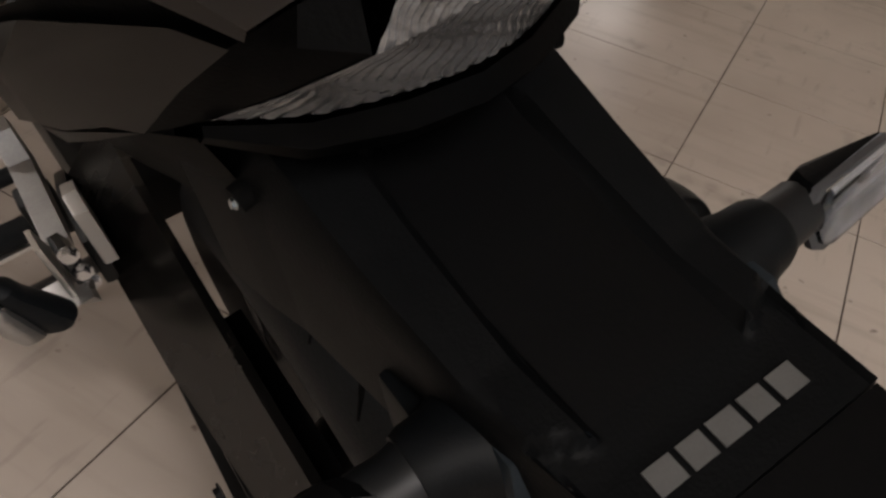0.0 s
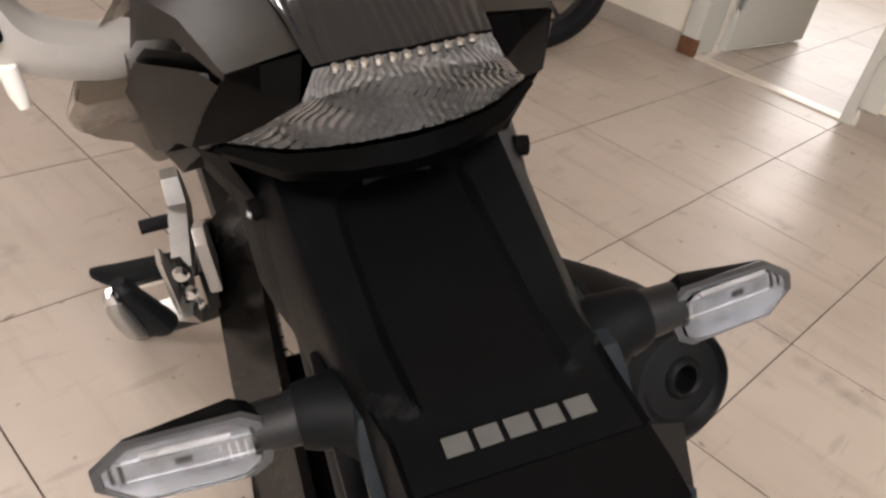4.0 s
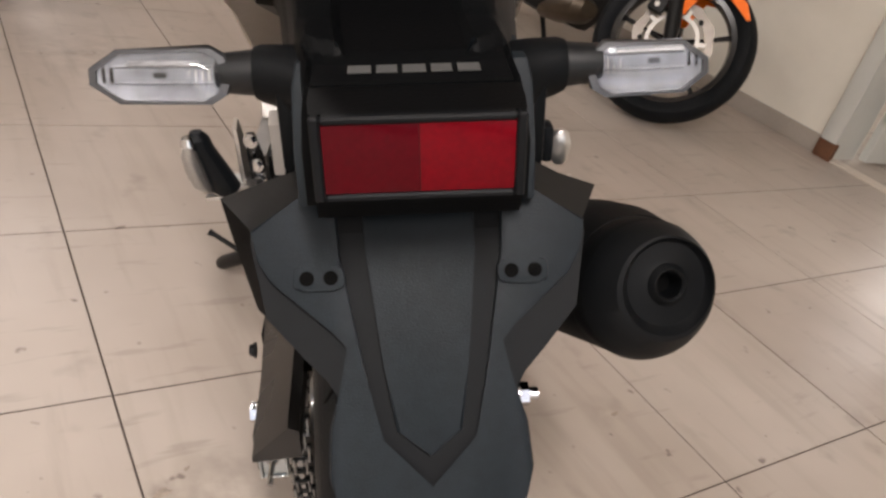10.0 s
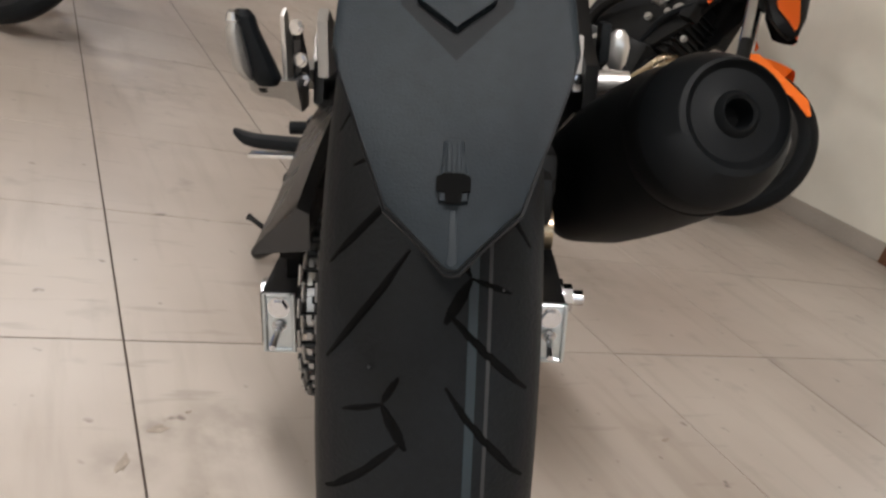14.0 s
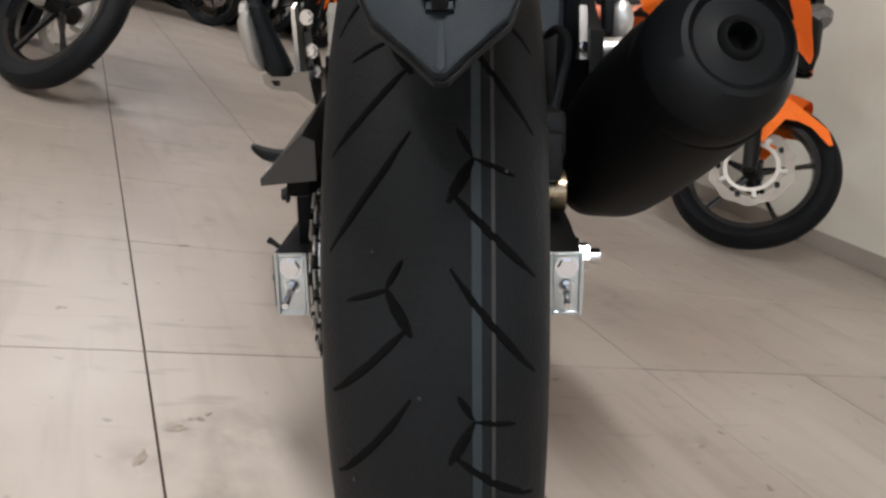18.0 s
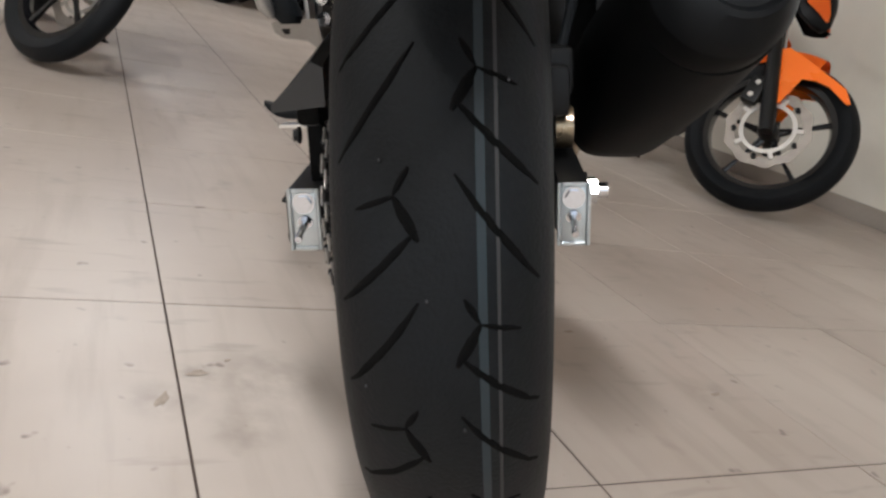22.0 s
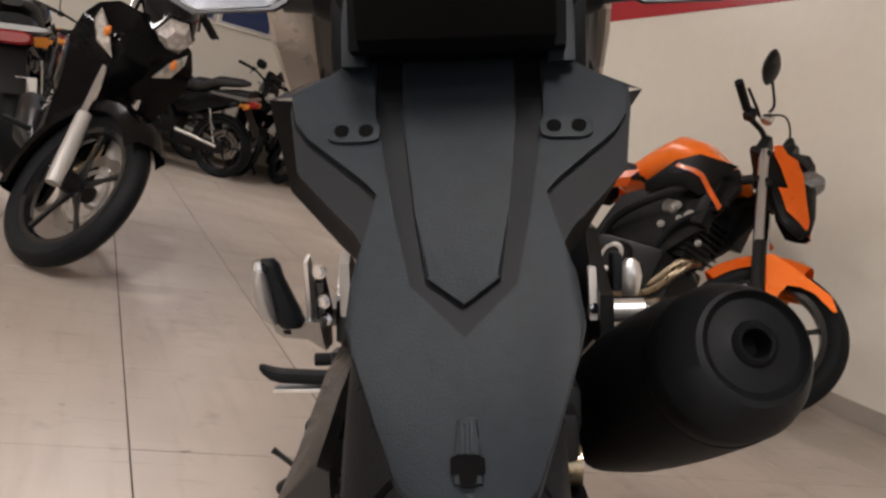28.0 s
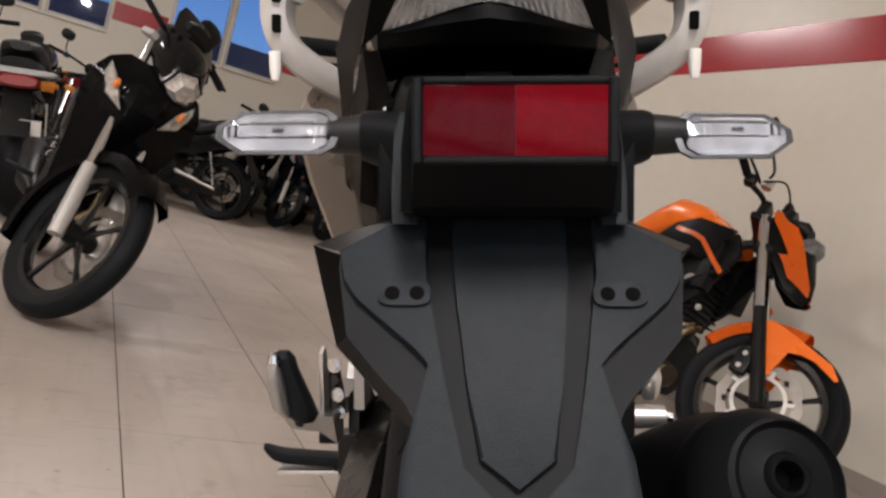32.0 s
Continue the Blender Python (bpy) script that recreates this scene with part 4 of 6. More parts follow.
for s in (-1, 1):
    base = loft([ring((s * x, y, z), (0, 1, 0), (0, 0, 1), a, b, 24) for x, y, z, a, b in ((0.040, -0.222, 0.716, 0.030, 0.027), (0.050, -0.221, 0.722, 0.0265, 0.0235), (0.060, -0.220, 0.728, 0.0205, 0.0185), (0.0665, -0.2195, 0.731, 0.0165, 0.0158), (0.0745, -0.2195, 0.7325, 0.0152, 0.0146), (0.0785, -0.2195, 0.733, 0.0138, 0.0130), (0.0790, -0.2195, 0.733, 0.0100, 0.0090))])
    sig = part("turn_signal", base, SIGNAL_BLACK, bike, "slim turn signal with a clear lens and silver edge")
    part("stalk", loft([ring((s * x, y, 0.7335), (0, 1, 0), (0, 0, 1), a, b, 18) for x, y, a, b in ((0.076, -0.2195, 0.0125, 0.0118), (0.084, -0.2200, 0.0116, 0.0110), (0.097, -0.2190, 0.0112, 0.0098))]), STALK, sig)
    zc = 0.7325 if s > 0 else 0.7350

    def lens_ring(y, k, wedge=0.0):
        h = [(0.0890, 0.0), (0.0920, 0.0085), (0.0990, 0.0125), (0.1450, 0.0116), (0.1590, 0.0032), (0.1592, -0.0037), (0.1450, -0.0126), (0.0995, -0.0130), (0.0920, -0.0090)]
        c = 0.126
        x9 = 0.089 if s > 0 else 0.0
        return [(s * (x9 + (c + (x - c) * k - x9) * (0.92 if s > 0 else 1.0)), y + wedge * (1 - (x - 0.089) / 0.0702), zc + z * k) for x, z in h]

    part("signal_shell", tilted(loft([lens_ring(-0.2240, 0.62, 0.014), lens_ring(-0.2242, 0.86, 0.011), lens_ring(-0.2250, 0.97, 0.005), lens_ring(-0.2262, 1.0), lens_ring(-0.2275, 0.97), lens_ring(-0.2275, 0.88), lens_ring(-0.2235, 0.86)], caps=True), zc), PLASTIC_DARK, sig)
    part("silver_edge", tilted(loft([lens_ring(-0.2258, 1.02), lens_ring(-0.2285, 1.0), lens_ring(-0.2288, 0.89), lens_ring(-0.2268, 0.87)], caps=False), zc), EDGE_GREY, sig, "dull silver edge round the lens")
    part("inner_reflector", tilted(loft([lens_ring(-0.2268, 0.90), lens_ring(-0.2238, 0.84)]), zc), REFLECTOR_SILVER, sig)
    far = 0.140 if s > 0 else 0.1465
    for z0, z1, y0 in ((0.7250, 0.7300, -0.2255), (0.7302, 0.7330, -0.2262), (0.7372, 0.7405, -0.2262), (0.7407, 0.7448, -0.2255)):
        part("reflector_step", tilted(loft([[(s * x, y0, z0), (s * x, y0 - 0.0012, (z0 + z1) / 2), (s * x, y0, z1)] for x in (0.0965, far)], closed=False), zc), REFLECTOR_SILVER, sig)
    part("inner_block", tilted(box((s * 0.124 - 0.0034, -0.2272, 0.7338), (s * 0.124 + 0.0034, -0.2255, 0.7364), 0.0006), zc), CHANNEL, sig, "dark block in the lamp")
    for xb in (0.1475, 0.1515):
        xs = s * (xb if s < 0 else xb - 0.005)
        part("inner_slot", tilted(box((xs - 0.0009, -0.2272, 0.7318), (xs + 0.0009, -0.2258, 0.7382), 0.0003), zc), CHANNEL, sig, "dark slot in the lamp")
    part("light_bar", tilted(tube([(s * 0.1045, -0.2268, 0.7400), (s * 0.1395, -0.2268, 0.7400)], 0.0013, 8), zc), LENS_FROST, sig, "pale light bar in the lamp")
    for k in range(4):
        part("inner_rib", tilted(box((s * (0.1000 + 0.0032 * k) - 0.0006, -0.2268, 0.7300), (s * (0.1000 + 0.0032 * k) + 0.0006, -0.2255, 0.7372), 0.0002), zc), ALU_DULL, sig)
    part("lens", tilted(loft([lens_ring(-0.2275, 0.895), lens_ring(-0.2302, 0.86), lens_ring(-0.2315, 0.70)]), zc), LENS_CLEAR, sig, "clear turn signal lens").visible_shadow = False

# tail lamp between the faceted side panels
LAMP_X = -0.008
RAIL = {-1: 0.010, 1: -0.008}


def both(half):
    """A row across the tail from its left half, which ends in the middle."""
    return [(LAMP_X - x, y, z) for x, y, z in half] + [(LAMP_X + x, y, z) for x, y, z in reversed(half[:-1])]


LAMP = [both(row) for row in (
    ((0.0700, -0.128, 0.8140), (0.046, -0.147, 0.8150), (0.022, -0.161, 0.8190), (0.0, -0.167, 0.8215)),
    ((0.0550, -0.156, 0.8320), (0.038, -0.166, 0.8360), (0.019, -0.175, 0.8395), (0.0, -0.178, 0.841)),
    ((0.0393, -0.184, 0.8525), (0.029, -0.187, 0.8550), (0.015, -0.189, 0.8575), (0.0, -0.190, 0.858)),
    ((0.0330, -0.187, 0.8655), (0.024, -0.190, 0.8670), (0.012, -0.192, 0.8680), (0.0, -0.193, 0.8680)))]

def lamp_grid(rows, across, up, wave, depth, inset=0.0, skew=0.0):
    """A fine skin through the lamp's rows, fluted with ribs that run up it."""
    lines = []
    for row in rows:
        fine = curve(row, across // (len(row) - 1))
        lines.append(fine)
    mid = Vector((0, 0.06, 0.79))
    out = []
    for j in range(up * (len(lines) - 1) + 1):
        k, f = min(j // up, len(lines) - 2), j / up - min(j // up, len(lines) - 2)
        ring_pts = []
        for i, (p, q) in enumerate(zip(lines[k], lines[k + 1])):
            c = p.lerp(q, f)
            n = (c - mid).normalized()
            ring_pts.append(c + n * (depth * (math.sin(2 * math.pi * (i * wave + skew * j + 0.45 * math.sin(j * 0.5 + i * 0.07))) + 0.5 * math.sin(j * 1.9 + i * 0.31)) - inset))
        out.append(ring_pts)
    return loft(out, closed=False)


tail = part("tail_lamp", lamp_grid(LAMP, 240, 10, 0.115, 0.00045, 0.0, 0.045), LAMP_LENS, bike, "clear grey tail lamp lens with fine wavy ribs")
for i in range(11):
    x0 = -0.026 + i * 0.0050
    part("bead", lathe([(0.0, -0.0020), (0.0016, -0.0013), (0.0021, 0.0), (0.0016, 0.0013), (0.0, 0.0020)], 10, m=pose(LAMP_X + x0, -0.1945 + 4.5 * x0 * x0, 0.8672 - 1.2 * x0 * x0)), CHROME, tail, "bright bead in the lamp")
part("lamp_top", lamp_grid([both(r) for r in (((0.0335, -0.1865, 0.8665), (0.024, -0.1895, 0.8682), (0.012, -0.1915, 0.8692), (0.0, -0.1925, 0.8692)), ((0.038, -0.150, 0.8740), (0.026, -0.152, 0.8790), (0.013, -0.153, 0.8815), (0.0, -0.153, 0.882)), ((0.043, -0.110, 0.8760), (0.030, -0.110, 0.8840), (0.015, -0.110, 0.8870), (0.0, -0.110, 0.8875)), ((0.046, -0.045, 0.8760), (0.032, -0.045, 0.8850), (0.016, -0.045, 0.8880), (0.0, -0.045, 0.8885)))], 132, 4, 0.125, 0.00055), GLOSS_BLACK, bike, "dark glossy fluted tail top")
for first, second in ((0, 1), (-1, -2)):
    border = loft([[Vector(r[first]).lerp(Vector(r[second]), k) + Vector((0, -0.0014, 0.0010)) for k in (0.02, 0.22, 0.42)] for r in LAMP[:3]], closed=False)
    part("lens_border", border, LENS_FROST, tail, "smooth frosted border of the lamp lens")
# dark lip and underside below the lamp
lip = loft([both(row) for row in (
    ((0.0725, -0.128, 0.8130), (0.047, -0.149, 0.8138), (0.0225, -0.163, 0.8175), (0, -0.1695, 0.8200)),
    ((0.0735, -0.130, 0.8105), (0.050, -0.153, 0.8080), (0.0235, -0.166, 0.8090), (0, -0.1715, 0.8105)),
    ((0.0740, -0.122, 0.8030), (0.051, -0.146, 0.7995), (0.025, -0.157, 0.7985), (0, -0.1610, 0.7985)),
    ((0.0740, -0.070, 0.7900), (0.048, -0.095, 0.7910), (0.028, -0.105, 0.7920), (0, -0.1060, 0.7920)))], closed=False)
bmesh.ops.solidify(lip, geom=lip.faces[:], thickness=0.003)
part("lamp_lip", lip, PLASTIC_DARK, bike, "black lip under the tail lamp")
for s in (-1, 1):
    def sheet(rows, off=LAMP_X):
        out = loft([[(off + s * x, y, z) for x, y, z in r] for r in rows], closed=False)
        bmesh.ops.solidify(out, geom=out.faces[:], thickness=0.003)
        return out

    # deep black facet beside the lens, the satin facets round it, then the long side cover
    part("tail_facet", sheet((((0.0705, -0.1275, 0.8140), (0.078, -0.120, 0.8105), (0.0865, -0.1105, 0.8065)), ((0.0555, -0.1555, 0.8322), (0.067, -0.147, 0.8340), (0.0760, -0.1400, 0.8350)), ((0.0398, -0.1835, 0.8527), (0.052, -0.170, 0.8530), (0.0680, -0.1600, 0.8530)), ((0.0340, -0.1700, 0.8650), (0.050, -0.172, 0.8645), (0.0630, -0.1740, 0.8640)))), PLASTIC_DARK, bike, "deep black facet beside the tail lamp")
    UPPER = ((0.0630, -0.1740, 0.8640), (0.0690, -0.155, 0.8640), (0.098, -0.092, 0.848), (0.110, -0.035, 0.822))
    MIDDLE = ((0.0762, -0.1400, 0.8350), (0.088, -0.118, 0.832), (0.1135, -0.058, 0.816), (0.1215, 0.015, 0.783))
    groove_row = [tuple(Vector(p).lerp(Vector(q), 0.24)) for p, q in zip(UPPER, MIDDLE)]
    part("panel_groove", sheet(([(x - 0.0035, y + 0.002, z) for x, y, z in UPPER], [(x - 0.0045, y + 0.002, z - 0.003) for x, y, z in groove_row])), PLASTIC_DARK, bike, "black groove between the tail panels")
    # lower facets take the shaded copy, turned away from the light
    part("tail_panel", sheet((groove_row, MIDDLE, ((0.0868, -0.1105, 0.8065), (0.095, -0.085, 0.797), (0.107, -0.030, 0.765), (0.1160, 0.030, 0.733)))), SATIN_SHADED, bike, "satin black faceted tail panel")
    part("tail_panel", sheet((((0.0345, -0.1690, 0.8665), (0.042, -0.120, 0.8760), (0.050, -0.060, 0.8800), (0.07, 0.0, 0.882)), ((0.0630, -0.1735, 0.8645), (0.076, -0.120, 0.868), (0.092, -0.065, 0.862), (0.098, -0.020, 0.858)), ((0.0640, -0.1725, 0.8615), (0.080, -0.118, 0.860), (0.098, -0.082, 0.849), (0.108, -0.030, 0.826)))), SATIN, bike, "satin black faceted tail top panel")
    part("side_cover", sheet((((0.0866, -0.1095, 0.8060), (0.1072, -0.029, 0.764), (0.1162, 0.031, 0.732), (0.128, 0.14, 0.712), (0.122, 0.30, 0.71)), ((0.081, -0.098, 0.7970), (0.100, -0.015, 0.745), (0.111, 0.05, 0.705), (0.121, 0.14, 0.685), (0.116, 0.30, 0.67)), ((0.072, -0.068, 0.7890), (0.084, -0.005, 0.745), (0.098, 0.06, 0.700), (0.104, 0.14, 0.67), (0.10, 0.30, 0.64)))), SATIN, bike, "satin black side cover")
    part("side_cover", sheet((((0.110, -0.034, 0.8215), (0.122, 0.05, 0.80), (0.130, 0.14, 0.79), (0.124, 0.30, 0.78)), ((0.1215, 0.016, 0.7825), (0.1275, 0.05, 0.765), (0.134, 0.14, 0.755), (0.126, 0.30, 0.75)), ((0.1162, 0.031, 0.7335), (0.125, 0.06, 0.722), (0.1285, 0.14, 0.713), (0.122, 0.30, 0.711)))), SATIN, bike, "satin black side cover")
    part("tail_under", sheet((((0.0735, -0.120, 0.8030), (0.086, -0.108, 0.8050), (0.104, -0.020, 0.776), (0.112, 0.06, 0.74)), ((0.064, -0.105, 0.765), (0.070, -0.095, 0.765), (0.088, -0.005, 0.735), (0.098, 0.06, 0.70)), ((0.058, -0.100, 0.725), (0.062, -0.090, 0.725), (0.076, 0.0, 0.695), (0.085, 0.06, 0.67)))), PLASTIC_DARK, bike)
    # broad dark silver flank that tapers down to the footrest hanger
    rows = []
    for x, y, z in ((0.150, 0.004, 0.790), (0.160, 0.014, 0.776), (0.163, 0.038, 0.757), (0.165, 0.088, 0.727), (0.163, 0.140, 0.697), (0.161, 0.195, 0.665), (0.158, 0.265, 0.605)):
        x *= 1.0 if s < 0 else 0.83
        rows.append(((0.100, y + 0.050, z + 0.055), (x - 0.012, y + 0.012, z + 0.022), (x - 0.001, y + 0.001, z + 0.004), (x, y + 0.002, z), (x - 0.004, y + 0.006, z - 0.006), (0.100, y + 0.060, z - 0.030)))
    part("flank_panel", sheet(rows), FLANK, bike, "dark silver flank panel under the seat")
    # silver grab rail
    gr = bmesh.new()
    rx = RAIL[s]
    line = [p + Vector((rx, -0.022, 0.008)) for p in curve([(0.100, 0.085, 0.792), (0.128, 0.050, 0.800), (0.160, 0.026, 0.822), (0.170, 0.020, 0.850), (0.163, 0.028, 0.882), (0.150, 0.10, 0.905), (0.135, 0.25, 0.905)], 5)]
    rings = []
    for i, p in enumerate(line):
        d = (line[min(i + 1, len(line) - 1)] - line[max(i - 1, 0)]).normalized()
        u = Vector((0, 1, 0)) if i < 18 else Vector((0, 0, 1))
        u = (u - d * u.dot(d)).normalized()
        rings.append([Vector((s * q.x, q.y, q.z)) for q in ring(p, u, d.cross(u), 0.020, 0.0125, 12, 4)])
    rail = part("grab_rail", loft(rings, gr), ALU_GREY, bike, "silver-grey painted grab rail")
    for z0, z1 in ((0.832, 0.846), (0.856, 0.872)):
        part("rail_slot", box((s * (0.166 + rx) - 0.0035, -0.0260, z0 + 0.008), (s * (0.166 + rx) + 0.0035, -0.018, z1 + 0.008), 0.0015), HOLLOW_SHADE, rail)
    part("rail_hook", loft([ring((s * (0.168 + rx), -0.018, z + 0.010), (1, 0, 0), (0, 1, 0), r, n=12) for z, r in ((0.815, 0.0052), (0.800, 0.0048), (0.792, 0.0030))]), PAPER, rail, "pale hook below the grab rail")
    part("rail_screw", bolt(along((s * (0.108 + rx), 0.053, 0.811), (s * 0.2, -0.4, 0.9)), 0.006, 0.005), CHROME, rail)
part("tail_core", loft([ring((0, y, z), (1, 0, 0), (0, 0, 1), a, b, 20, 4) for y, z, a, b in ((-0.09, 0.775, 0.066, 0.040), (0.05, 0.775, 0.085, 0.06), (0.30, 0.76, 0.09, 0.09))]), PLASTIC_DARK, bike)

# seat, tank and the front end
part("passenger_seat", loft([ring((0, y, z), (1, 0, 0), (0, 0, 1), a, b, 20, 3) for y, z, a, b in ((-0.06, 0.878, 0.055, 0.010), (-0.02, 0.893, 0.10, 0.030), (0.12, 0.890, 0.125, 0.04), (0.27, 0.870, 0.12, 0.045))]), SEAT, bike, "black vinyl passenger seat")
part("rider_seat", loft([ring((0, y, z), (1, 0, 0), (0, 0, 1), a, b, 20, 3) for y, z, a, b in ((0.26, 0.84, 0.12, 0.04), (0.40, 0.79, 0.145, 0.045), (0.55, 0.79, 0.11, 0.045), (0.62, 0.81, 0.08, 0.04))]), SEAT, bike, "black vinyl rider seat")
part("fuel_tank", loft([ring((0, y, z), (1, 0, 0), (0, 0, 1), a, b, 24, 2.6) for y, z, a, b in ((0.58, 0.84, 0.08, 0.06), (0.68, 0.87, 0.13, 0.10), (0.82, 0.90, 0.16, 0.12), (0.95, 0.90, 0.13, 0.10), (1.02, 0.88, 0.06, 0.05))]), GLOSS_BLACK, bike, "gloss black fuel tank")
part("engine", box((-0.15, 0.45, 0.28), (0.15, 0.82, 0.58), 0.04), BLACK_METAL, bike)
part("cylinder", box((-0.10, 0.66, 0.52), (0.10, 0.86, 0.76), 0.02), BLACK_METAL, bike)
part("frame_spine", tube([(0, 0.25, 0.72), (0, 0.6, 0.74), (0, 1.0, 0.88)], 0.03, 12), BLACK_METAL, bike)
part("shock_absorber", tube([(0, 0.36, 0.42), (0, 0.30, 0.66)], 0.026, 14), BLACK_METAL, bike)
for s in (-1, 1):
    part("rear_subframe", tube([(s * 0.09, 0.40, 0.55), (s * 0.10, 0.25, 0.66), (s * 0.085, 0.05, 0.73)], 0.013, 10), BLACK_METAL, bike)
    part("fork_tube", tube([(s * 0.10, 1.40, 0.32), (s * 0.10, 1.16, 0.86)], [0.026, 0.022], 14), BLACK_METAL, bike)
    part("handlebar", tube(curve([(0, 1.06, 0.96), (s * 0.10, 1.05, 0.99), (s * 0.22, 0.93, 1.03), (s * 0.33, 0.85, 1.03)], 5), 0.011, 10), BLACK_METAL, bike)
    part("grip", tube([(s * 0.235, 0.915, 1.0345), (s * 0.345, 0.835, 1.030)], 0.017, 14), RUBBER, bike)
    part("lever", tube([(s * 0.22, 0.96, 1.01), (s * 0.34, 0.89, 1.005)], 0.006, 8), BLACK_METAL, bike)
part("front_tyre", lathe([(0.212, -0.046), (0.25, -0.055), (0.285, -0.038), (0.296, 0), (0.285, 0.038), (0.25, 0.055), (0.212, 0.046)], 64, m=pose(0, 1.40, 0.296)), RUBBER, bike)
part("front_rim", lathe([(0.19, -0.04), (0.215, -0.046), (0.215, 0.046), (0.19, 0.04)], 48, m=pose(0, 1.40, 0.296), shut=True), GLOSS_BLACK, bike)
part("front_hub", tube([(-0.07, 1.40, 0.296), (0.07, 1.40, 0.296)], 0.03, 16), BLACK_METAL, bike)
for i in range(5):
    part("front_spoke", box((-0.012, -0.014, 0.025), (0.012, 0.014, 0.195), 0.004), GLOSS_BLACK, bike, loc=pose(0, 1.40, 0.296, i * 72))

part("front_mudguard", loft([[(x, 1.40 - (0.312 + h) * math.cos(radians(g)), 0.296 + (0.312 + h) * math.sin(radians(g))) for x, h in ((-0.066, -0.03), (-0.055, 0.0), (0, 0.012), (0.055, 0.0), (0.066, -0.03))] for g in range(35, 140, 8)], closed=False), GLOSS_BLACK, bike, "black front mudguard")
part("yoke", box((-0.115, 1.12, 0.83), (0.115, 1.18, 0.86), 0.008), BLACK_METAL, bike)
part("yoke", box((-0.115, 1.05, 0.935), (0.115, 1.12, 0.965), 0.008), BLACK_METAL, bike)
for s in (-1, 1):
    part("fork_stanchion", tube([(s * 0.10, 1.17, 0.84), (s * 0.10, 1.085, 0.965)], 0.020, 12), CHROME, bike)
head = part("headlamp_cowl", loft([ring((0, y, z), (1, 0, 0), (0, 0, 1), a, c, 18, 2.8) for y, z, a, c in ((1.12, 0.93, 0.07, 0.06), (1.18, 0.90, 0.11, 0.10), (1.26, 0.87, 0.09, 0.085), (1.29, 0.86, 0.06, 0.055))]), GLOSS_BLACK, bike, "gloss black headlamp cowl")
part("headlamp", loft([ring((0, y, 0.862), (1, 0, 0), (0, 0, 1), a, c, 18, 2.8) for y, a, c in ((1.285, 0.062, 0.056), (1.305, 0.045, 0.040))]), LENS_CLEAR, head)
part("instrument", box((-0.06, 1.10, 0.985), (0.06, 1.15, 1.04), 0.012), BLACK_METAL, bike)
part("radiator", box((-0.13, 0.98, 0.45), (0.13, 1.02, 0.72), 0.01), BLACK_METAL, bike)

# muffler with its end cap
A0, A1 = Vector((0.2015, -0.098, 0.4995)), Vector((0.156, 0.165, 0.382))
AX = (A1 - A0).normalized()
AU = Vector((1, 0, 0)) - AX * AX.x
AU.normalize()
AV = AX.cross(AU)
mf = part("muffler", loft([ring(A0 + AX * d + AV * e + AU * g, AU, AV, ru, rv, 48, pw) for d, ru, rv, e, g, pw in ((0.050, 0.0590, 0.0590, 0, 0.001, 2), (0.052, 0.0625, 0.0625, 0, 0.002, 2), (0.09, 0.0645, 0.0670, -0.0025, 0.003, 2.1), (0.15, 0.0635, 0.0690, -0.002, 0.002, 2.4), (0.21, 0.0585, 0.0685, -0.0005, 0.000, 2.9), (0.262, 0.0530, 0.0650, 0.003, -0.002, 3.4), (0.285, 0.0500, 0.0630, 0.003, -0.003, 3.8), (0.294, 0.0450, 0.0580, 0.003, -0.003, 3.8), (0.297, 0.030, 0.04, 0.003, -0.003, 3))]), MUFFLER, bike, "matt black muffler with a flattened front end")
part("end_drum", loft([ring(A0 + AX * d, AU, AV, r, r, 56) for d, r in ((0.0225, 0.0590), (0.026, 0.0606), (0.050, 0.0612), (0.0535, 0.0600))], caps=False), MUFFLER, mf, "matt black rear band of the muffler")
OUT = AU * 0.0075 - AV * 0.0078
CAP = ((0.0005, 0.040, 1), (0.0085, 0.040, 1), (0.0105, 0.010, 1), (0.0112, 0.0005, 1), (0.0134, -0.0016, 1), (0.0160, 0.0006, 1), (0.0178, 0.0040, 1), (0.0215, 0.0052, 1), (0.0350, 0.0060, 1), (0.0375, 0.0035, 0.95), (0.0405, -0.0015, 0.8), (0.0440, -0.0008, 0.6), (0.0525, 0.0090, 0.25), (0.0575, 0.0170, 0.05), (0.0598, 0.0235, 0), (0.052, 0.025, 0))
part("end_cap", loft([ring(A0 + AX * d + OUT * k, AU, AV, r, r, 56) for r, d, k in CAP], caps=False), MUFFLER_CAP, mf, "dark grey turned muffler end cap")
part("exhaust_mouth", loft([ring(A0 + AX * d + OUT, AU, AV, 0.0086, n=24) for d in (0.017, 0.034)]), HOLLOW_SHADE, mf)
shield = loft([[A0 + AX * d + AV * 0.001 + AU * 0.006 + (AU * math.cos(a) + AV * math.sin(a)) * r for a in [radians(g) for g in range(-130, -35, 10)]] for d, r in ((0.105, 0.0665), (0.110, 0.0700), (0.24, 0.0700), (0.28, 0.067))], closed=False)
bmesh.ops.solidify(shield, geom=shield.faces[:], thickness=0.002)
part("heat_shield", shield, GLOSS_BLACK, mf, "black heat shield on the muffler")
part("exhaust_pipe", tube(curve([A1 + AX * 0.02, (0.125, 0.25, 0.345), (0.105, 0.36, 0.28), (0.07, 0.55, 0.24), (0.05, 0.85, 0.30), (0.05, 0.92, 0.50)], 5), 0.020, 14), BRONZE, bike, "bronze-tinted exhaust pipe")
clamp = tube([(0.081, 0.03, 0.372), (0.097, 0.03, 0.372)], 0.020, 20)
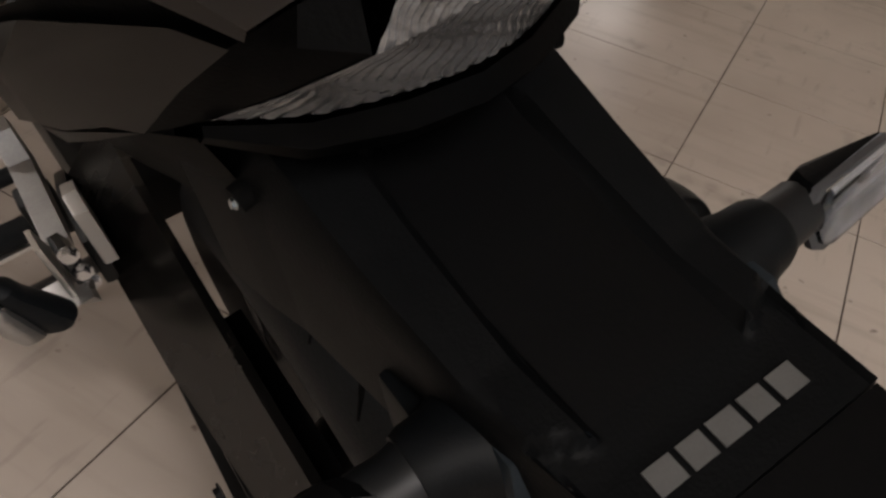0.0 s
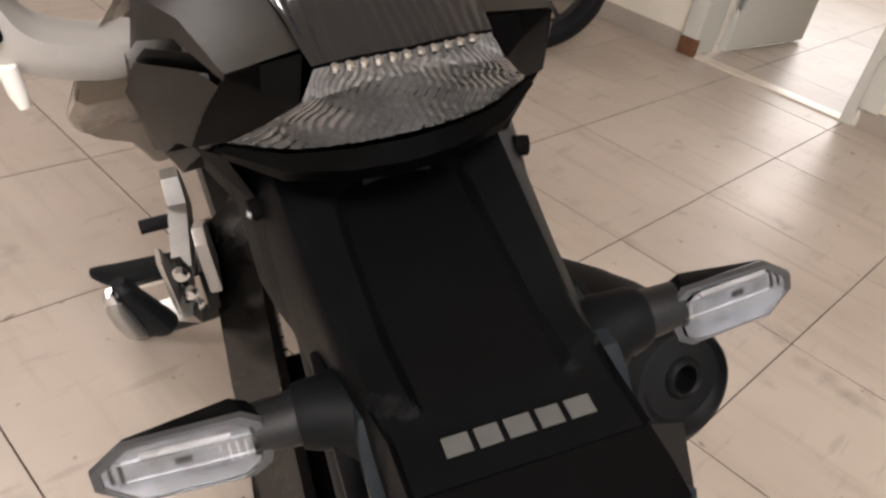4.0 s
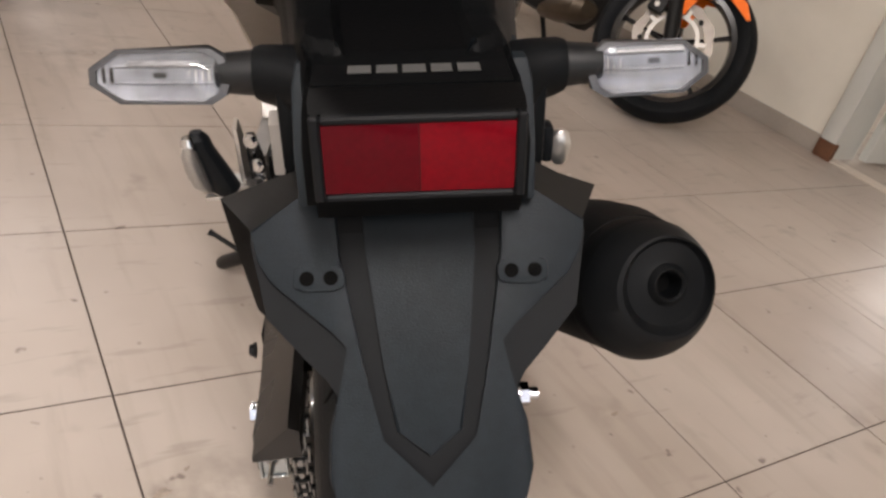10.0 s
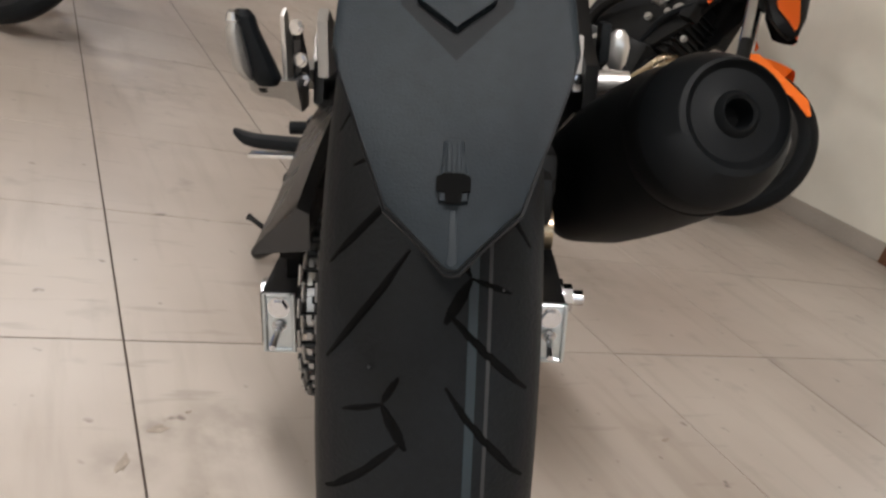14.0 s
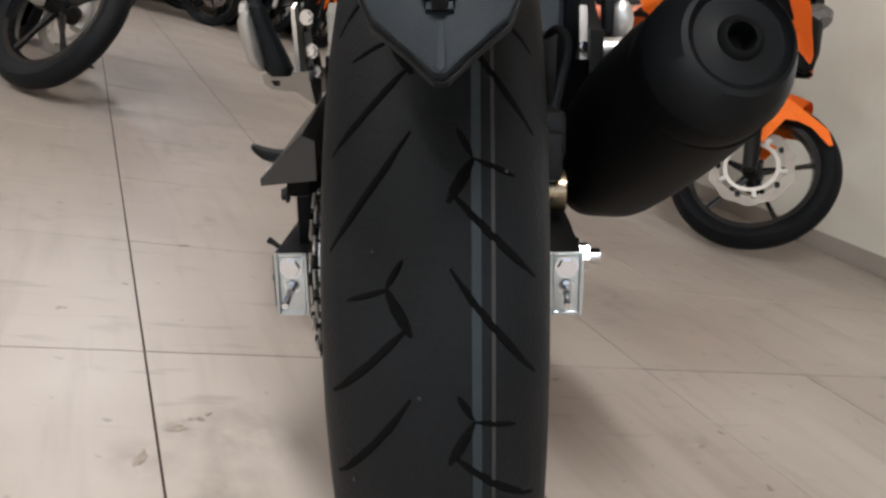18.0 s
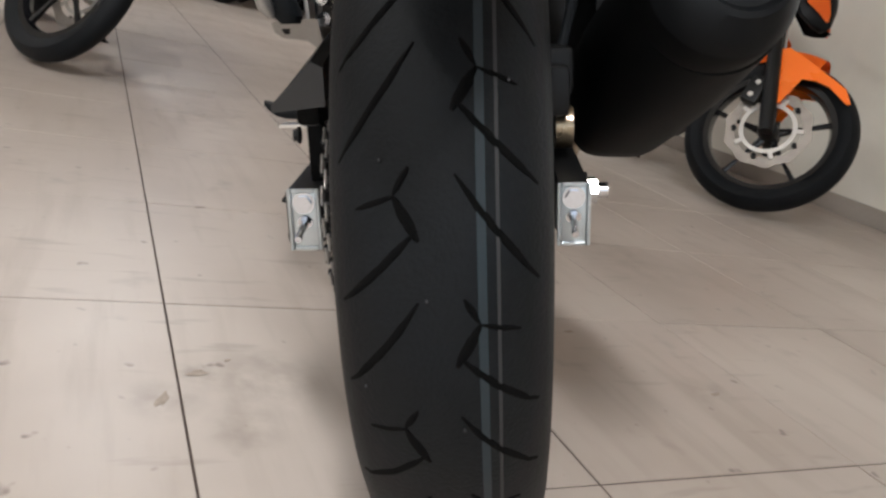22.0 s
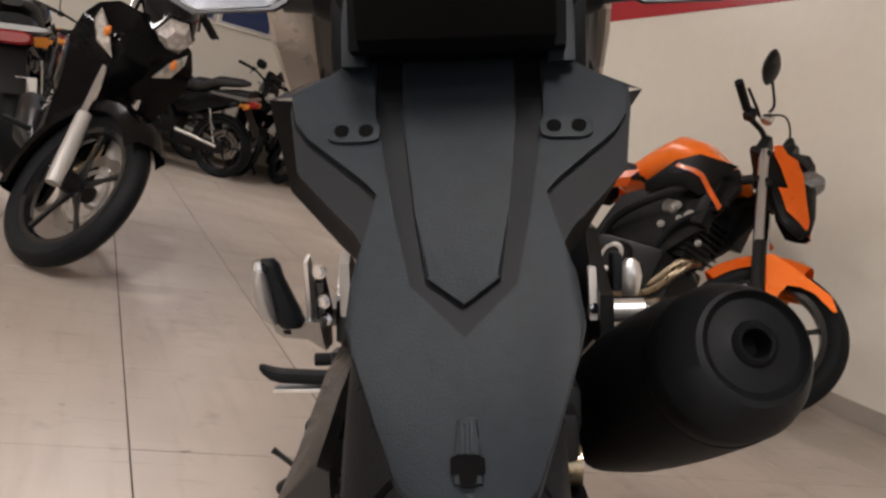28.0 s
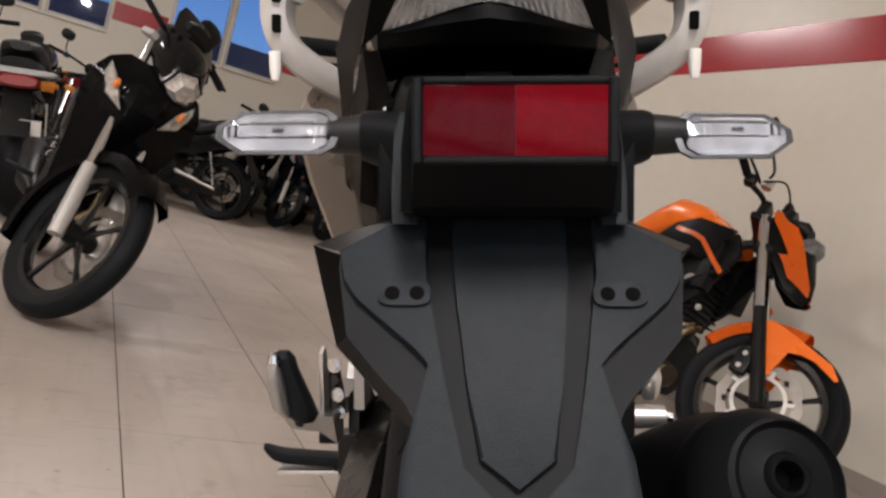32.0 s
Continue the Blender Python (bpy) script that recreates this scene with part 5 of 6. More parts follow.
part("brake_torque_arm", clamp, BRONZE, bike, "brass-coloured bush beside the swingarm")
part("caliper_bracket", box((0.066, -0.01, 0.385), (0.092, 0.10, 0.43), 0.008), BLACK_METAL, bike)
part("brake_caliper", box((0.062, 0.02, 0.40), (0.098, 0.10, 0.445), 0.008), BLACK_METAL, bike)
part("fluid_bottle", loft([ring((0.105, 0.33, z), (1, 0, 0), (0, 1, 0), r, n=16, power=4) for z, r in ((0.515, 0.016), (0.52, 0.020), (0.575, 0.020), (0.58, 0.016))]), FLUID, bike, "blue-grey brake fluid bottle")
# right hanger, passenger peg and muffler stay
rh = part("right_hanger", slab([(0.095, 0.470), (0.095, 0.515), (0.16, 0.535), (0.20, 0.575), (0.33, 0.585), (0.42, 0.50), (0.42, 0.42), (0.28, 0.41), (0.15, 0.46)], 0.014, 0.004, m=Matrix(((0, 0, 1, 0.126), (1, 0, 0, 0), (0, 1, 0, 0), (0, 0, 0, 1)))), BLACK_METAL, bike, "black footrest hanger")
part("muffler_stay", tube([(0.140, 0.112, 0.4975), (0.171, 0.112, 0.4975)], 0.0115, 20), ALU, rh, "silver muffler mounting sleeve")
part("stay_bolt", bolt(along((0.171, 0.112, 0.4975), (1, 0, 0)), 0.005, 0.008), CHROME, rh)
part("passenger_peg", loft([ring((0.1655, y, z), (1, 0, 0), (0, 1, 0), a, b, 14, 3) for y, z, a, b in ((0.152, 0.506, 0.006, 0.006), (0.152, 0.512, 0.010, 0.009), (0.151, 0.528, 0.012, 0.010), (0.150, 0.540, 0.009, 0.008), (0.149, 0.545, 0.004, 0.004))]), ALU, bike, "folded silver passenger footrest")
part("peg_rubber", box((0.145, 0.138, 0.512), (0.156, 0.164, 0.552), 0.004), RUBBER, bike)
part("peg_plate", slab([(0.110, 0.488), (0.112, 0.510), (0.122, 0.540), (0.134, 0.540), (0.128, 0.500), (0.142, 0.488)], 0.008, 0.002, m=Matrix(((0, 0, 1, 0.1185), (1, 0, 0, 0), (0, 1, 0, 0), (0, 0, 0, 1)))), ALU_GREY, bike, "silver peg plate with a bolt")
part("plate_bolt", bolt(along((0.1225, 0.110, 0.500), (0.2, -1, 0)), 0.004, 0.004), CHROME, bike)
part("brake_hose", tube(curve([(0.09, 0.07, 0.44), (0.11, 0.14, 0.50), (0.11, 0.24, 0.52), (0.105, 0.33, 0.515)], 6), 0.005, 8), RUBBER, bike)

# left hanger, pegs, shift lever and side stand
LH = Matrix(((0, 0, -1, -0.158), (1, 0, 0, 0), (0, 1, 0, 0), (0, 0, 0, 1)))
lh = part("left_hanger", slab([(0.255, 0.468), (0.253, 0.481), (0.385, 0.478), (0.398, 0.508), (0.412, 0.514), (0.430, 0.492), (0.44, 0.44), (0.40, 0.44), (0.30, 0.452)], 0.021, 0.003, m=LH @ pose(0, 0, 0.006)), ALU_DULL, bike, "silver cast footrest hanger")
part("hanger_back", slab([(0.21, 0.45), (0.22, 0.495), (0.30, 0.495), (0.40, 0.44), (0.40, 0.40), (0.30, 0.42)], 0.012, 0.004, m=LH @ pose(0, 0, -0.014)), BLACK_METAL, lh)
part("heel_guard", slab([(0.186, 0.472), (0.178, 0.545), (0.195, 0.552), (0.23, 0.50), (0.236, 0.474)], 0.0045, 0.001, m=LH @ pose(0, 0, 0.020)), ALU, lh, "polished heel guard")
for y, z in ((0.20, 0.535), (0.215, 0.50), (0.225, 0.478)):
    part("hanger_bolt", bolt(along((-0.163, y - 0.03, z), (-0.3, -1, 0)), 0.006, 0.006), CHROME, lh)
part("heel_plate", slab([(0.196, 0.470), (0.190, 0.520), (0.202, 0.532), (0.240, 0.488), (0.246, 0.470)], 0.010, 0.003, m=LH @ pose(0, 0, 0.006)), GLOSS_BLACK, lh, "polished black heel plate")
part("frame_bracket", slab([(0.20, 0.480), (0.20, 0.540), (0.214, 0.552), (0.25, 0.535), (0.26, 0.480)], 0.012, 0.003, m=LH @ pose(0, 0, -0.022)), ALU_GREY, lh, "pale grey bracket behind the hanger")
part("peg_bracket", loft([[(x, y0, z0), (x, y1, z1), (x, y2, z1), (x, y2, z0)] for x, y0, y1, y2, z0, z1 in ((-0.219, 0.190, 0.178, 0.206, 0.465, 0.476), (-0.212, 0.194, 0.174, 0.210, 0.459, 0.4785), (-0.185, 0.200, 0.174, 0.212, 0.455, 0.4785), (-0.167, 0.206, 0.175, 0.250, 0.440, 0.4785))]), ALU_DULL, lh, "silver peg bracket")
part("bracket_pin", bolt(along((-0.205, 0.186, 0.4690), (0, -0.8, -0.5)), 0.005, 0.002), BLACK_METAL, lh)
pg = part("passenger_peg", loft([ring((x + 0.007, y + 0.008, z - 0.002), (1, 0, 0), (0, 1, 0), a, b, 16, 2.6) for x, y, z, a, b in ((-0.203, 0.165, 0.476, 0.010, 0.012), (-0.204, 0.163, 0.484, 0.0160, 0.015), (-0.2075, 0.160, 0.498, 0.0145, 0.0150), (-0.2125, 0.157, 0.516, 0.0118, 0.014), (-0.2180, 0.152, 0.534, 0.0105, 0.013), (-0.2210, 0.150, 0.547, 0.0105, 0.012), (-0.2225, 0.150, 0.554, 0.006, 0.007))]), RUBBER, bike, "folded passenger footrest with black rubber")
part("peg_metal", loft([ring((x + 0.007, y + 0.008, z - 0.002), (1, 0, 0), (0, 1, 0), a, b, 14, 2.6) for x, y, z, a, b in ((-0.220, 0.156, 0.482, 0.004, 0.006), (-0.2245, 0.150, 0.492, 0.0090, 0.010), (-0.2285, 0.146, 0.513, 0.0100, 0.011), (-0.2305, 0.142, 0.533, 0.0085, 0.010), (-0.2285, 0.140, 0.547, 0.0045, 0.006), (-0.2275, 0.140, 0.550, 0.002, 0.003))]), ALU_DULL, pg, "dull metal face of the peg")
part("peg_cap", loft([ring((x, y, z), (1, 0, 0), (0, 1, 0), a, a, 12, 2.4) for x, y, z, a in ((-0.2215, 0.150, 0.536, 0.0070), (-0.2220, 0.149, 0.541, 0.0085), (-0.2225, 0.148, 0.549, 0.0060), (-0.2225, 0.148, 0.552, 0.0025))]), CHROME, pg, "bright end of the peg")
rp = part("rider_peg", loft([ring((x, y, z), (0, 1, 0), (0, 0, 1), a, b, 14, 3.5) for x, y, z, a, b in ((-0.186, 0.462, 0.341, 0.018, 0.013), (-0.212, 0.460, 0.342, 0.018, 0.013), (-0.216, 0.460, 0.345, 0.018, 0.010), (-0.285, 0.458, 0.350, 0.018, 0.0095), (-0.300, 0.457, 0.354, 0.016, 0.009), (-0.310, 0.456, 0.360, 0.011, 0.007), (-0.316, 0.456, 0.364, 0.007, 0.004))]), RUBBER, bike, "rider footrest with black rubber")
part("peg_base", box((-0.296, 0.444, 0.327), (-0.190, 0.474, 0.333), 0.002), ALU, rp, "silver plate under the peg rubber")
part("peg_mount", box((-0.208, 0.440, 0.326), (-0.168, 0.480, 0.388), 0.006), BLACK_METAL, rp)
sl = part("shift_lever", tube([(-0.18, 0.43, 0.37), (-0.19, 0.50, 0.355), (-0.20, 0.56, 0.352)], 0.006, 10), ALU, bike, "silver shift lever")
part("lever_rubber", tube([(-0.200, 0.556, 0.352), (-0.255, 0.556, 0.351)], 0.0105, 14), RUBBER, sl)
ss = part("side_stand", tube(curve([(-0.12, 0.46, 0.26), (-0.20, 0.51, 0.205), (-0.30, 0.585, 0.140), (-0.335, 0.615, 0.114)], 5), [0.013] * 15 + [0.011], 12), BLACK_METAL, bike, "black side stand, folded out")
part("stand_foot", slab([(-0.050, -0.013), (0.012, -0.018), (0.020, 0.0), (0.012, 0.018), (-0.050, 0.013), (-0.060, 0.0)], 0.010, 0.003, m=Matrix.Translation((-0.340, 0.619, 0.087)) @ pose(0, 0, 0, 0, 14.7, 0)), BLACK_METAL, ss)
part("stand_tang", tube([(-0.285, 0.585, 0.15), (-0.335, 0.604, 0.180), (-0.344, 0.606, 0.185)], [0.0045, 0.0045, 0.0065], 10), BLACK_METAL, ss)


# ---- parked motorcycles ----
PALE_LENS = shader("pale_faceted_lens", (0.54, 0.51, 0.48), 0.12, metal=0.5, vary=0.65, scale=45, coat=0.5)
AMBER_SOLID = shader("amber_bulb", (0.65, 0.20, 0.04), 0.25, vary=0.2, scale=30)
DISC_STEEL = shader("brake_disc_steel", (0.36, 0.33, 0.30), 0.35, metal=0.9, vary=0.15, scale=30)
RED_LENS = shader("red_lamp_lens", (0.30, 0.008, 0.012), 0.15, vary=0.15, scale=30, coat=0.4)
STEER_AT, STEER_AX = Vector((0, -0.36, 0.98)), Vector((0, -0.46, 0.888)).normalized()


def cast_wheel(parent, m, r, w, rim, hub_mat, rim_mat, spokes, disc, steer=None):
    """Tyre, rim, spokes and brake disc round the x axis, at the pose m."""
    k = steer @ m if steer is not None else m
    ri = r - 0.068
    wh = part("wheel", lathe([(ri - 0.018, -w * 0.55), (ri + 0.004, -w * 0.62), (ri + 0.004, -w * 0.5), (ri - 0.012, 0), (ri + 0.004, w * 0.5), (ri + 0.004, w * 0.62), (ri - 0.018, w * 0.55), (ri - 0.026, 0)], 48, shut=True), rim_mat, parent, loc=k)
    part("tyre", lathe([(ri, -w * 0.6), (ri + 0.018, -w * 0.9), (r - 0.028, -w), (r - 0.012, -w * 0.75), (r - 0.002, -w * 0.3), (r, 0), (r - 0.002, w * 0.3), (r - 0.012, w * 0.75), (r - 0.028, w), (ri + 0.018, w * 0.9), (ri, w * 0.6)], 64), RUBBER, wh)
    part("hub", lathe([(0.0, -0.055), (0.03, -0.055), (0.036, -0.03), (0.03, 0), (0.036, 0.03), (0.03, 0.055), (0.0, 0.055)], 24), hub_mat, wh)
    for i in range(spokes):
        part("spoke", loft([ring((0, 0, z), (1, 0, 0), (0, 1, 0), a, b, 10, 3) for z, a, b in ((0.028, 0.014, 0.014), (0.5 * ri, 0.008, 0.0065), (ri - 0.02, 0.011, 0.009))]), rim_mat, wh, loc=pose(0, 0, 0, i * 360 / spokes + 18))
    if disc:
        d = bmesh.new()
        n = 60
        rows = [[Vector((disc * (0.045 + dx), rr * math.cos(2 * math.pi * i / n), rr * math.sin(2 * math.pi * i / n))) for i in range(n)] for rr0, dx in ((0.108, 0), (0.142, 0), (0.142, 0.004), (0.108, 0.004)) for rr in (rr0,)]
        for j in (1, 2):
            rows[j] = [Vector((v.x, v.y * (1 + 0.03 * math.sin(10 * 2 * math.pi * i / n)), v.z * (1 + 0.03 * math.sin(10 * 2 * math.pi * i / n)))) for i, v in enumerate(rows[j])]
        loft([*rows, rows[0]], d, caps=False)
        dk = part("brake_disc", d, DISC_STEEL, wh, "wavy steel brake disc")
        c = lathe([(0.080, 0.0), (0.094, 0.0), (0.094, 0.006), (0.080, 0.006)], 40, m=pose(disc * 0.052, 0, 0), shut=True)
        for i in range(5):
            box((disc * 0.052, -0.009, 0.090), (disc * 0.052 + 0.006, 0.009, 0.118), 0.002, bm=c, m=pose(0, 0, 0, i * 72), seg=1)
        part("disc_carrier", c, ALU, dk, "silver disc carrier")
        for i in range(5):
            part("disc_bolt", tube([(disc * 0.05, 0.110 * math.sin(i * 1.2566 + 0.5), 0.110 * math.cos(i * 1.2566 + 0.5)), (disc * 0.064, 0.110 * math.sin(i * 1.2566 + 0.5), 0.110 * math.cos(i * 1.2566 + 0.5))], 0.009, 10), BLACK_METAL, dk)
    return wh


def signal(parent, p, d, steer=None):
    """A small turn signal: stalk and lens."""
    p, d = Vector(p), Vector(d)
    sg = part("turn_signal", tube([p, p + d * 0.5, p + d * 0.8], [0.010, 0.008, 0.016], 10), BLACK_METAL, parent, loc=steer)
    part("signal_lens", loft([ring(p + d * k, (0, 1, 0), (0, 0, 1), r, r * 0.8, 12) for k, r in ((0.62, 0.014), (0.8, 0.020), (1.0, 0.018), (1.08, 0.008))]), AMBER, sg)


def parked(m, lean, steer, paint, label, style="naked", legs=ALU_GREY, disc=-1, low_bars=False):
    """A whole motorcycle; its origin is on the ground under the front axle, +y ahead."""
    hb = pose(0, 0.05, -0.24) if low_bars else pose(0, 0, 0)
    b = thing("motorcycle", m @ pose(0, 0, 0, 0, -lean, 0), label, "motorcycle", "parked motorcycles")
    S = Matrix.Translation(STEER_AT) @ Matrix.Rotation(radians(steer), 4, STEER_AX) @ Matrix.Translation(-STEER_AT)
    under = style == "underbone"
    BODY = pose(0, 0.07, -0.03) if style == "naked" else pose(0, 0, 0)
    fr, rr = (0.282, 0.285) if under else (0.285, 0.305)
    fw, rw = (0.036, 0.044) if under else (0.052, 0.066)
    rim_mat = GLOSS_BLACK
    RY = -1.24 if under else -1.36
    # front end
    cast_wheel(b, pose(0, 0, fr), fr, fw, 0, BLACK_METAL, rim_mat, 5, disc, S)
    if under:
        part("rim_line", lathe([(fr - 0.060, side * fw * 0.66) for side in (-1, -1.04)] + [(fr - 0.064, -fw * 0.66)], 48, shut=True), ALU_DULL, b, "thin bright rim edge", loc=S @ pose(0, 0, fr))
        part("rim_line", lathe([(fr - 0.060, fw * 0.66), (fr - 0.060, fw * 0.69), (fr - 0.064, fw * 0.66)], 48, shut=True), ALU_DULL, b, "thin bright rim edge", loc=S @ pose(0, 0, fr))
    for s in (-1, 1):
        x = s * (0.078 if under else 0.098)
        ly, lz = (-0.100, 0.205) if under else (-0.145, 0.30)
        fk = part("fork_leg", tube([(x, 0.012, fr - 0.03), (x, -0.03, fr + 0.06), (x, ly, fr + lz)], [0.024, 0.026, 0.023], 14), legs if under else BLACK_METAL, b, loc=S)
        part("fork_tube", tube([(x, ly, fr + lz - 0.01), (x, -0.340 if under else -0.310, fr + (0.70 if under else 0.655))], 0.015 if under else 0.020, 14), CHROME, fk)
        # handlebar, grip, switches, lever and mirror
        if style == "naked":
            reach, rise = (-0.368, -0.370, -0.398, -0.436), (1.043, 1.026, 1.006, 1.028)
            grip, box_at = [(0.235, -0.408, 1.012), (0.360, -0.434, 1.028)], (0.205, -0.395, 1.008)
            lever = [(0.19, -0.365, 1.020), (0.27, -0.362, 1.005), (0.35, -0.392, 1.018)]
            glass_at = (0.24, -0.404, 1.207) if s > 0 else (0.24, -0.345, 1.160)
            stalk = [(0.15, -0.362, 1.050), (0.175, -0.345, 1.085), (0.185, -0.360, 1.120), (0.215, -0.388, 1.165)]
        else:
            reach, rise = (-0.375, -0.375, -0.42, -0.48), (1.03, 1.05, 1.085, 1.08) if under else (1.072, 1.082, 1.090, 1.075)
            grip, box_at = [(0.235, -0.436, 1.085), (0.355, -0.491, 1.079)], (0.205, -0.425, 1.083)
            lever = [(0.19, -0.395, 1.085), (0.27, -0.40, 1.075), (0.345, -0.44, 1.072)]
            glass_at = (0.135, -0.45, 1.178) if under else (0.285, -0.384, 1.245)
            stalk = [(0.222, -0.385, 1.02), (0.215, -0.40, 1.05), (0.165, -0.43, 1.125)] if under else [(0.17, -0.41, 1.08), (0.24, -0.395, 1.12), (0.27, -0.385, 1.21)]
        part("handlebar", tube(curve([(s * q, w, z) for q, w, z in zip((0, 0.09, 0.20, 0.345), reach, rise)], 4), 0.011, 10), BLACK_METAL, b, loc=S @ hb)
        part("grip", tube([(s * q, w, z) for q, w, z in grip], 0.0165, 12), RUBBER, b, loc=S @ hb)
        part("switch_box", box((s * box_at[0] - 0.022, box_at[1] - 0.02, box_at[2] - 0.021), (s * box_at[0] + 0.022, box_at[1] + 0.02, box_at[2] + 0.021), 0.008), BLACK_METAL, b, loc=S @ hb)
        part("lever", tube([(s * q, w, z) for q, w, z in lever], 0.0055, 8), BLACK_METAL, b, loc=S @ hb)
        if not low_bars:
            mi = part("mirror_stalk", tube(curve([(s * q, w, z) for q, w, z in stalk], 4), 0.0055, 8), BLACK_METAL, b, loc=S)
            (gx, gy, gz), big = glass_at, 1.22 if style == "naked" else 1.0
            part("mirror", loft([ring((s * gx, gy + dy, gz), (1, 0, 0), (0, 0, 1), p, q, 16, 2.8) for dy, p, q in ((-0.018, 0.054 * big, 0.042 * big), (-0.008, 0.060 * big, 0.047 * big), (0.008, 0.048 * big, 0.036 * big), (0.018, 0.018, 0.014))]), BLACK_METAL, mi, "black rear-view mirror")
    if style == "naked":
        cal = part("brake_caliper", box((0.060, -0.135, 0.33), (0.100, -0.075, 0.43), 0.012), BLACK_METAL, b, loc=S)
        for z in (0.355, 0.405):
            part("caliper_bolt", bolt(along((0.100, -0.105, z), (1, 0, 0)), 0.007, 0.005), ALU, cal)
    part("yoke", box((-0.115, -0.28, 0.80), (0.115, -0.22, 0.83), 0.008), BLACK_METAL, b, loc=S)
    part("yoke", box((-0.115, -0.39 if under else -0.36, 0.975 if under else 0.915), (0.115, -0.31 if under else -0.28, 1.00 if under else 0.942), 0.008), ALU_GREY if under else BLACK_METAL, b, loc=S)
    if style == "naked":
        part("bar_riser", box((-0.045, -0.375, 0.94), (0.045, -0.335, 1.045), 0.010), BLACK_METAL, b, loc=S)
        part("brake_reservoir", loft([ring((0.145, -0.352, z), (1, 0, 0), (0, 1, 0), r, n=14) for z, r in ((1.030, 0.018), (1.034, 0.023), (1.062, 0.023), (1.068, 0.017))]), ALU, b, "silver brake fluid reservoir", loc=S)
        part("cable", tube(curve([(0.19, -0.355, 1.03), (0.12, -0.30, 1.09), (0.03, -0.27, 1.03), (0.02, -0.30, 0.88)], 5), 0.004, 8), BLACK_METAL, b, loc=S)
    part("instrument", loft([ring((0, y, z), (1, 0, 0), (0, 0, 1), a, c, 16, 3) for y, z, a, c in ((-0.30, 1.055, 0.06, 0.035), (-0.27, 1.075, 0.07, 0.045), (-0.25, 1.08, 0.06, 0.035))]), BLACK_METAL, b, loc=S @ pose(0, 0.02, -0.075) if style == "naked" else S)
    # mudguard over the front wheel
    fp = BLACK_METAL if style == "far" and paint is not ORANGE else paint
    span = (-28, 134) if under else (26, 104)
    fen = loft([[Vector((x, -(fr + h) * math.cos(radians(a)) * 1.0, fr + (fr + h) * math.sin(radians(a)))) for x, h in ((-0.070, -0.035), (-0.064, 0.010), (-0.035, 0.026), (0, 0.030), (0.035, 0.026), (0.064, 0.010), (0.070, -0.035))] for a in range(span[0], span[1] + 1, 8)], closed=False)
    bmesh.ops.solidify(fen, geom=fen.faces[:], thickness=0.004)
    fd = part("front_mudguard", fen, fp, b, loc=S)
    if not under:
        for s in (-1, 1):
            part("mudguard_wing", slab([(-0.135, 0.545), (-0.085, 0.572), (0.009, 0.548), (0.150, 0.505), (0.190, 0.462), (0.180, 0.455), (0.10, 0.490), (0.05, 0.493), (0.008, 0.482), (-0.010, 0.375), (-0.04, 0.367)], 0.004, m=Matrix(((0, 0, s * 1.0, s * 0.072), (1, 0, 0, 0), (0, 1, 0, 0), (0, 0, 0, 1)))), fp, fd)
    # headlamp
    if under:
        part("handlebar_cowl", loft([ring((0, y, z), (1, 0, 0), (0, 0.45, 1), a, c, 20, 2.6) for y, z, a, c in ((-0.44, 1.05, 0.04, 0.03), (-0.37, 1.035, 0.075, 0.05), (-0.28, 0.99, 0.092, 0.080), (-0.20, 0.94, 0.084, 0.082), (-0.14, 0.895, 0.068, 0.064), (-0.125, 0.88, 0.058, 0.052))]), paint, b, loc=S)
        hl = part("headlamp", loft([ring((0, y, z), (1, 0, 0), (0, 0.45, 1), a, c, 6, 2.4) for y, z, a, c in ((-0.150, 0.90, 0.066, 0.062), (-0.105, 0.875, 0.058, 0.055), (-0.088, 0.868, 0.034, 0.032))]), PALE_LENS, b, "clear faceted headlamp lens", loc=S)
        part("headlamp_rim", loft([ring((0, y, z), (1, 0, 0), (0, 0.45, 1), a, c, 6, 2.4) for y, z, a, c in ((-0.165, 0.905, 0.072, 0.068), (-0.125, 0.885, 0.071, 0.067), (-0.122, 0.884, 0.063, 0.059))], caps=False), paint, hl)
        part("windscreen", loft([[Vector((x, y + x * x * -3.0, z)) for x in (-w, -w / 2, 0, w / 2, w)] for y, z, w in ((-0.20, 1.03, 0.11), (-0.27, 1.10, 0.10), (-0.33, 1.15, 0.07))], closed=False), BODY_BLACK, b, "dark smoked windscreen", loc=S)
        shield = loft([[Vector((x, y0 + abs(x) * yk, z)) for x in (-w, -w * 0.72, -w * 0.4, -0.045, 0.045, w * 0.4, w * 0.72, w)] for z, w, y0, yk in ((0.90, 0.11, -0.20, -0.25), (0.86, 0.165, -0.12, -0.55), (0.80, 0.195, -0.06, -0.75), (0.73, 0.200, -0.045, -0.85), (0.665, 0.185, -0.085, -0.85), (0.58, 0.165, -0.20, -0.6), (0.46, 0.150, -0.32, -0.4), (0.34, 0.13, -0.40, -0.25))], closed=False)
        bmesh.ops.solidify(shield, geom=shield.faces[:], thickness=0.006)
        ls = part("leg_shield", shield, paint, b, "gloss black leg shield")
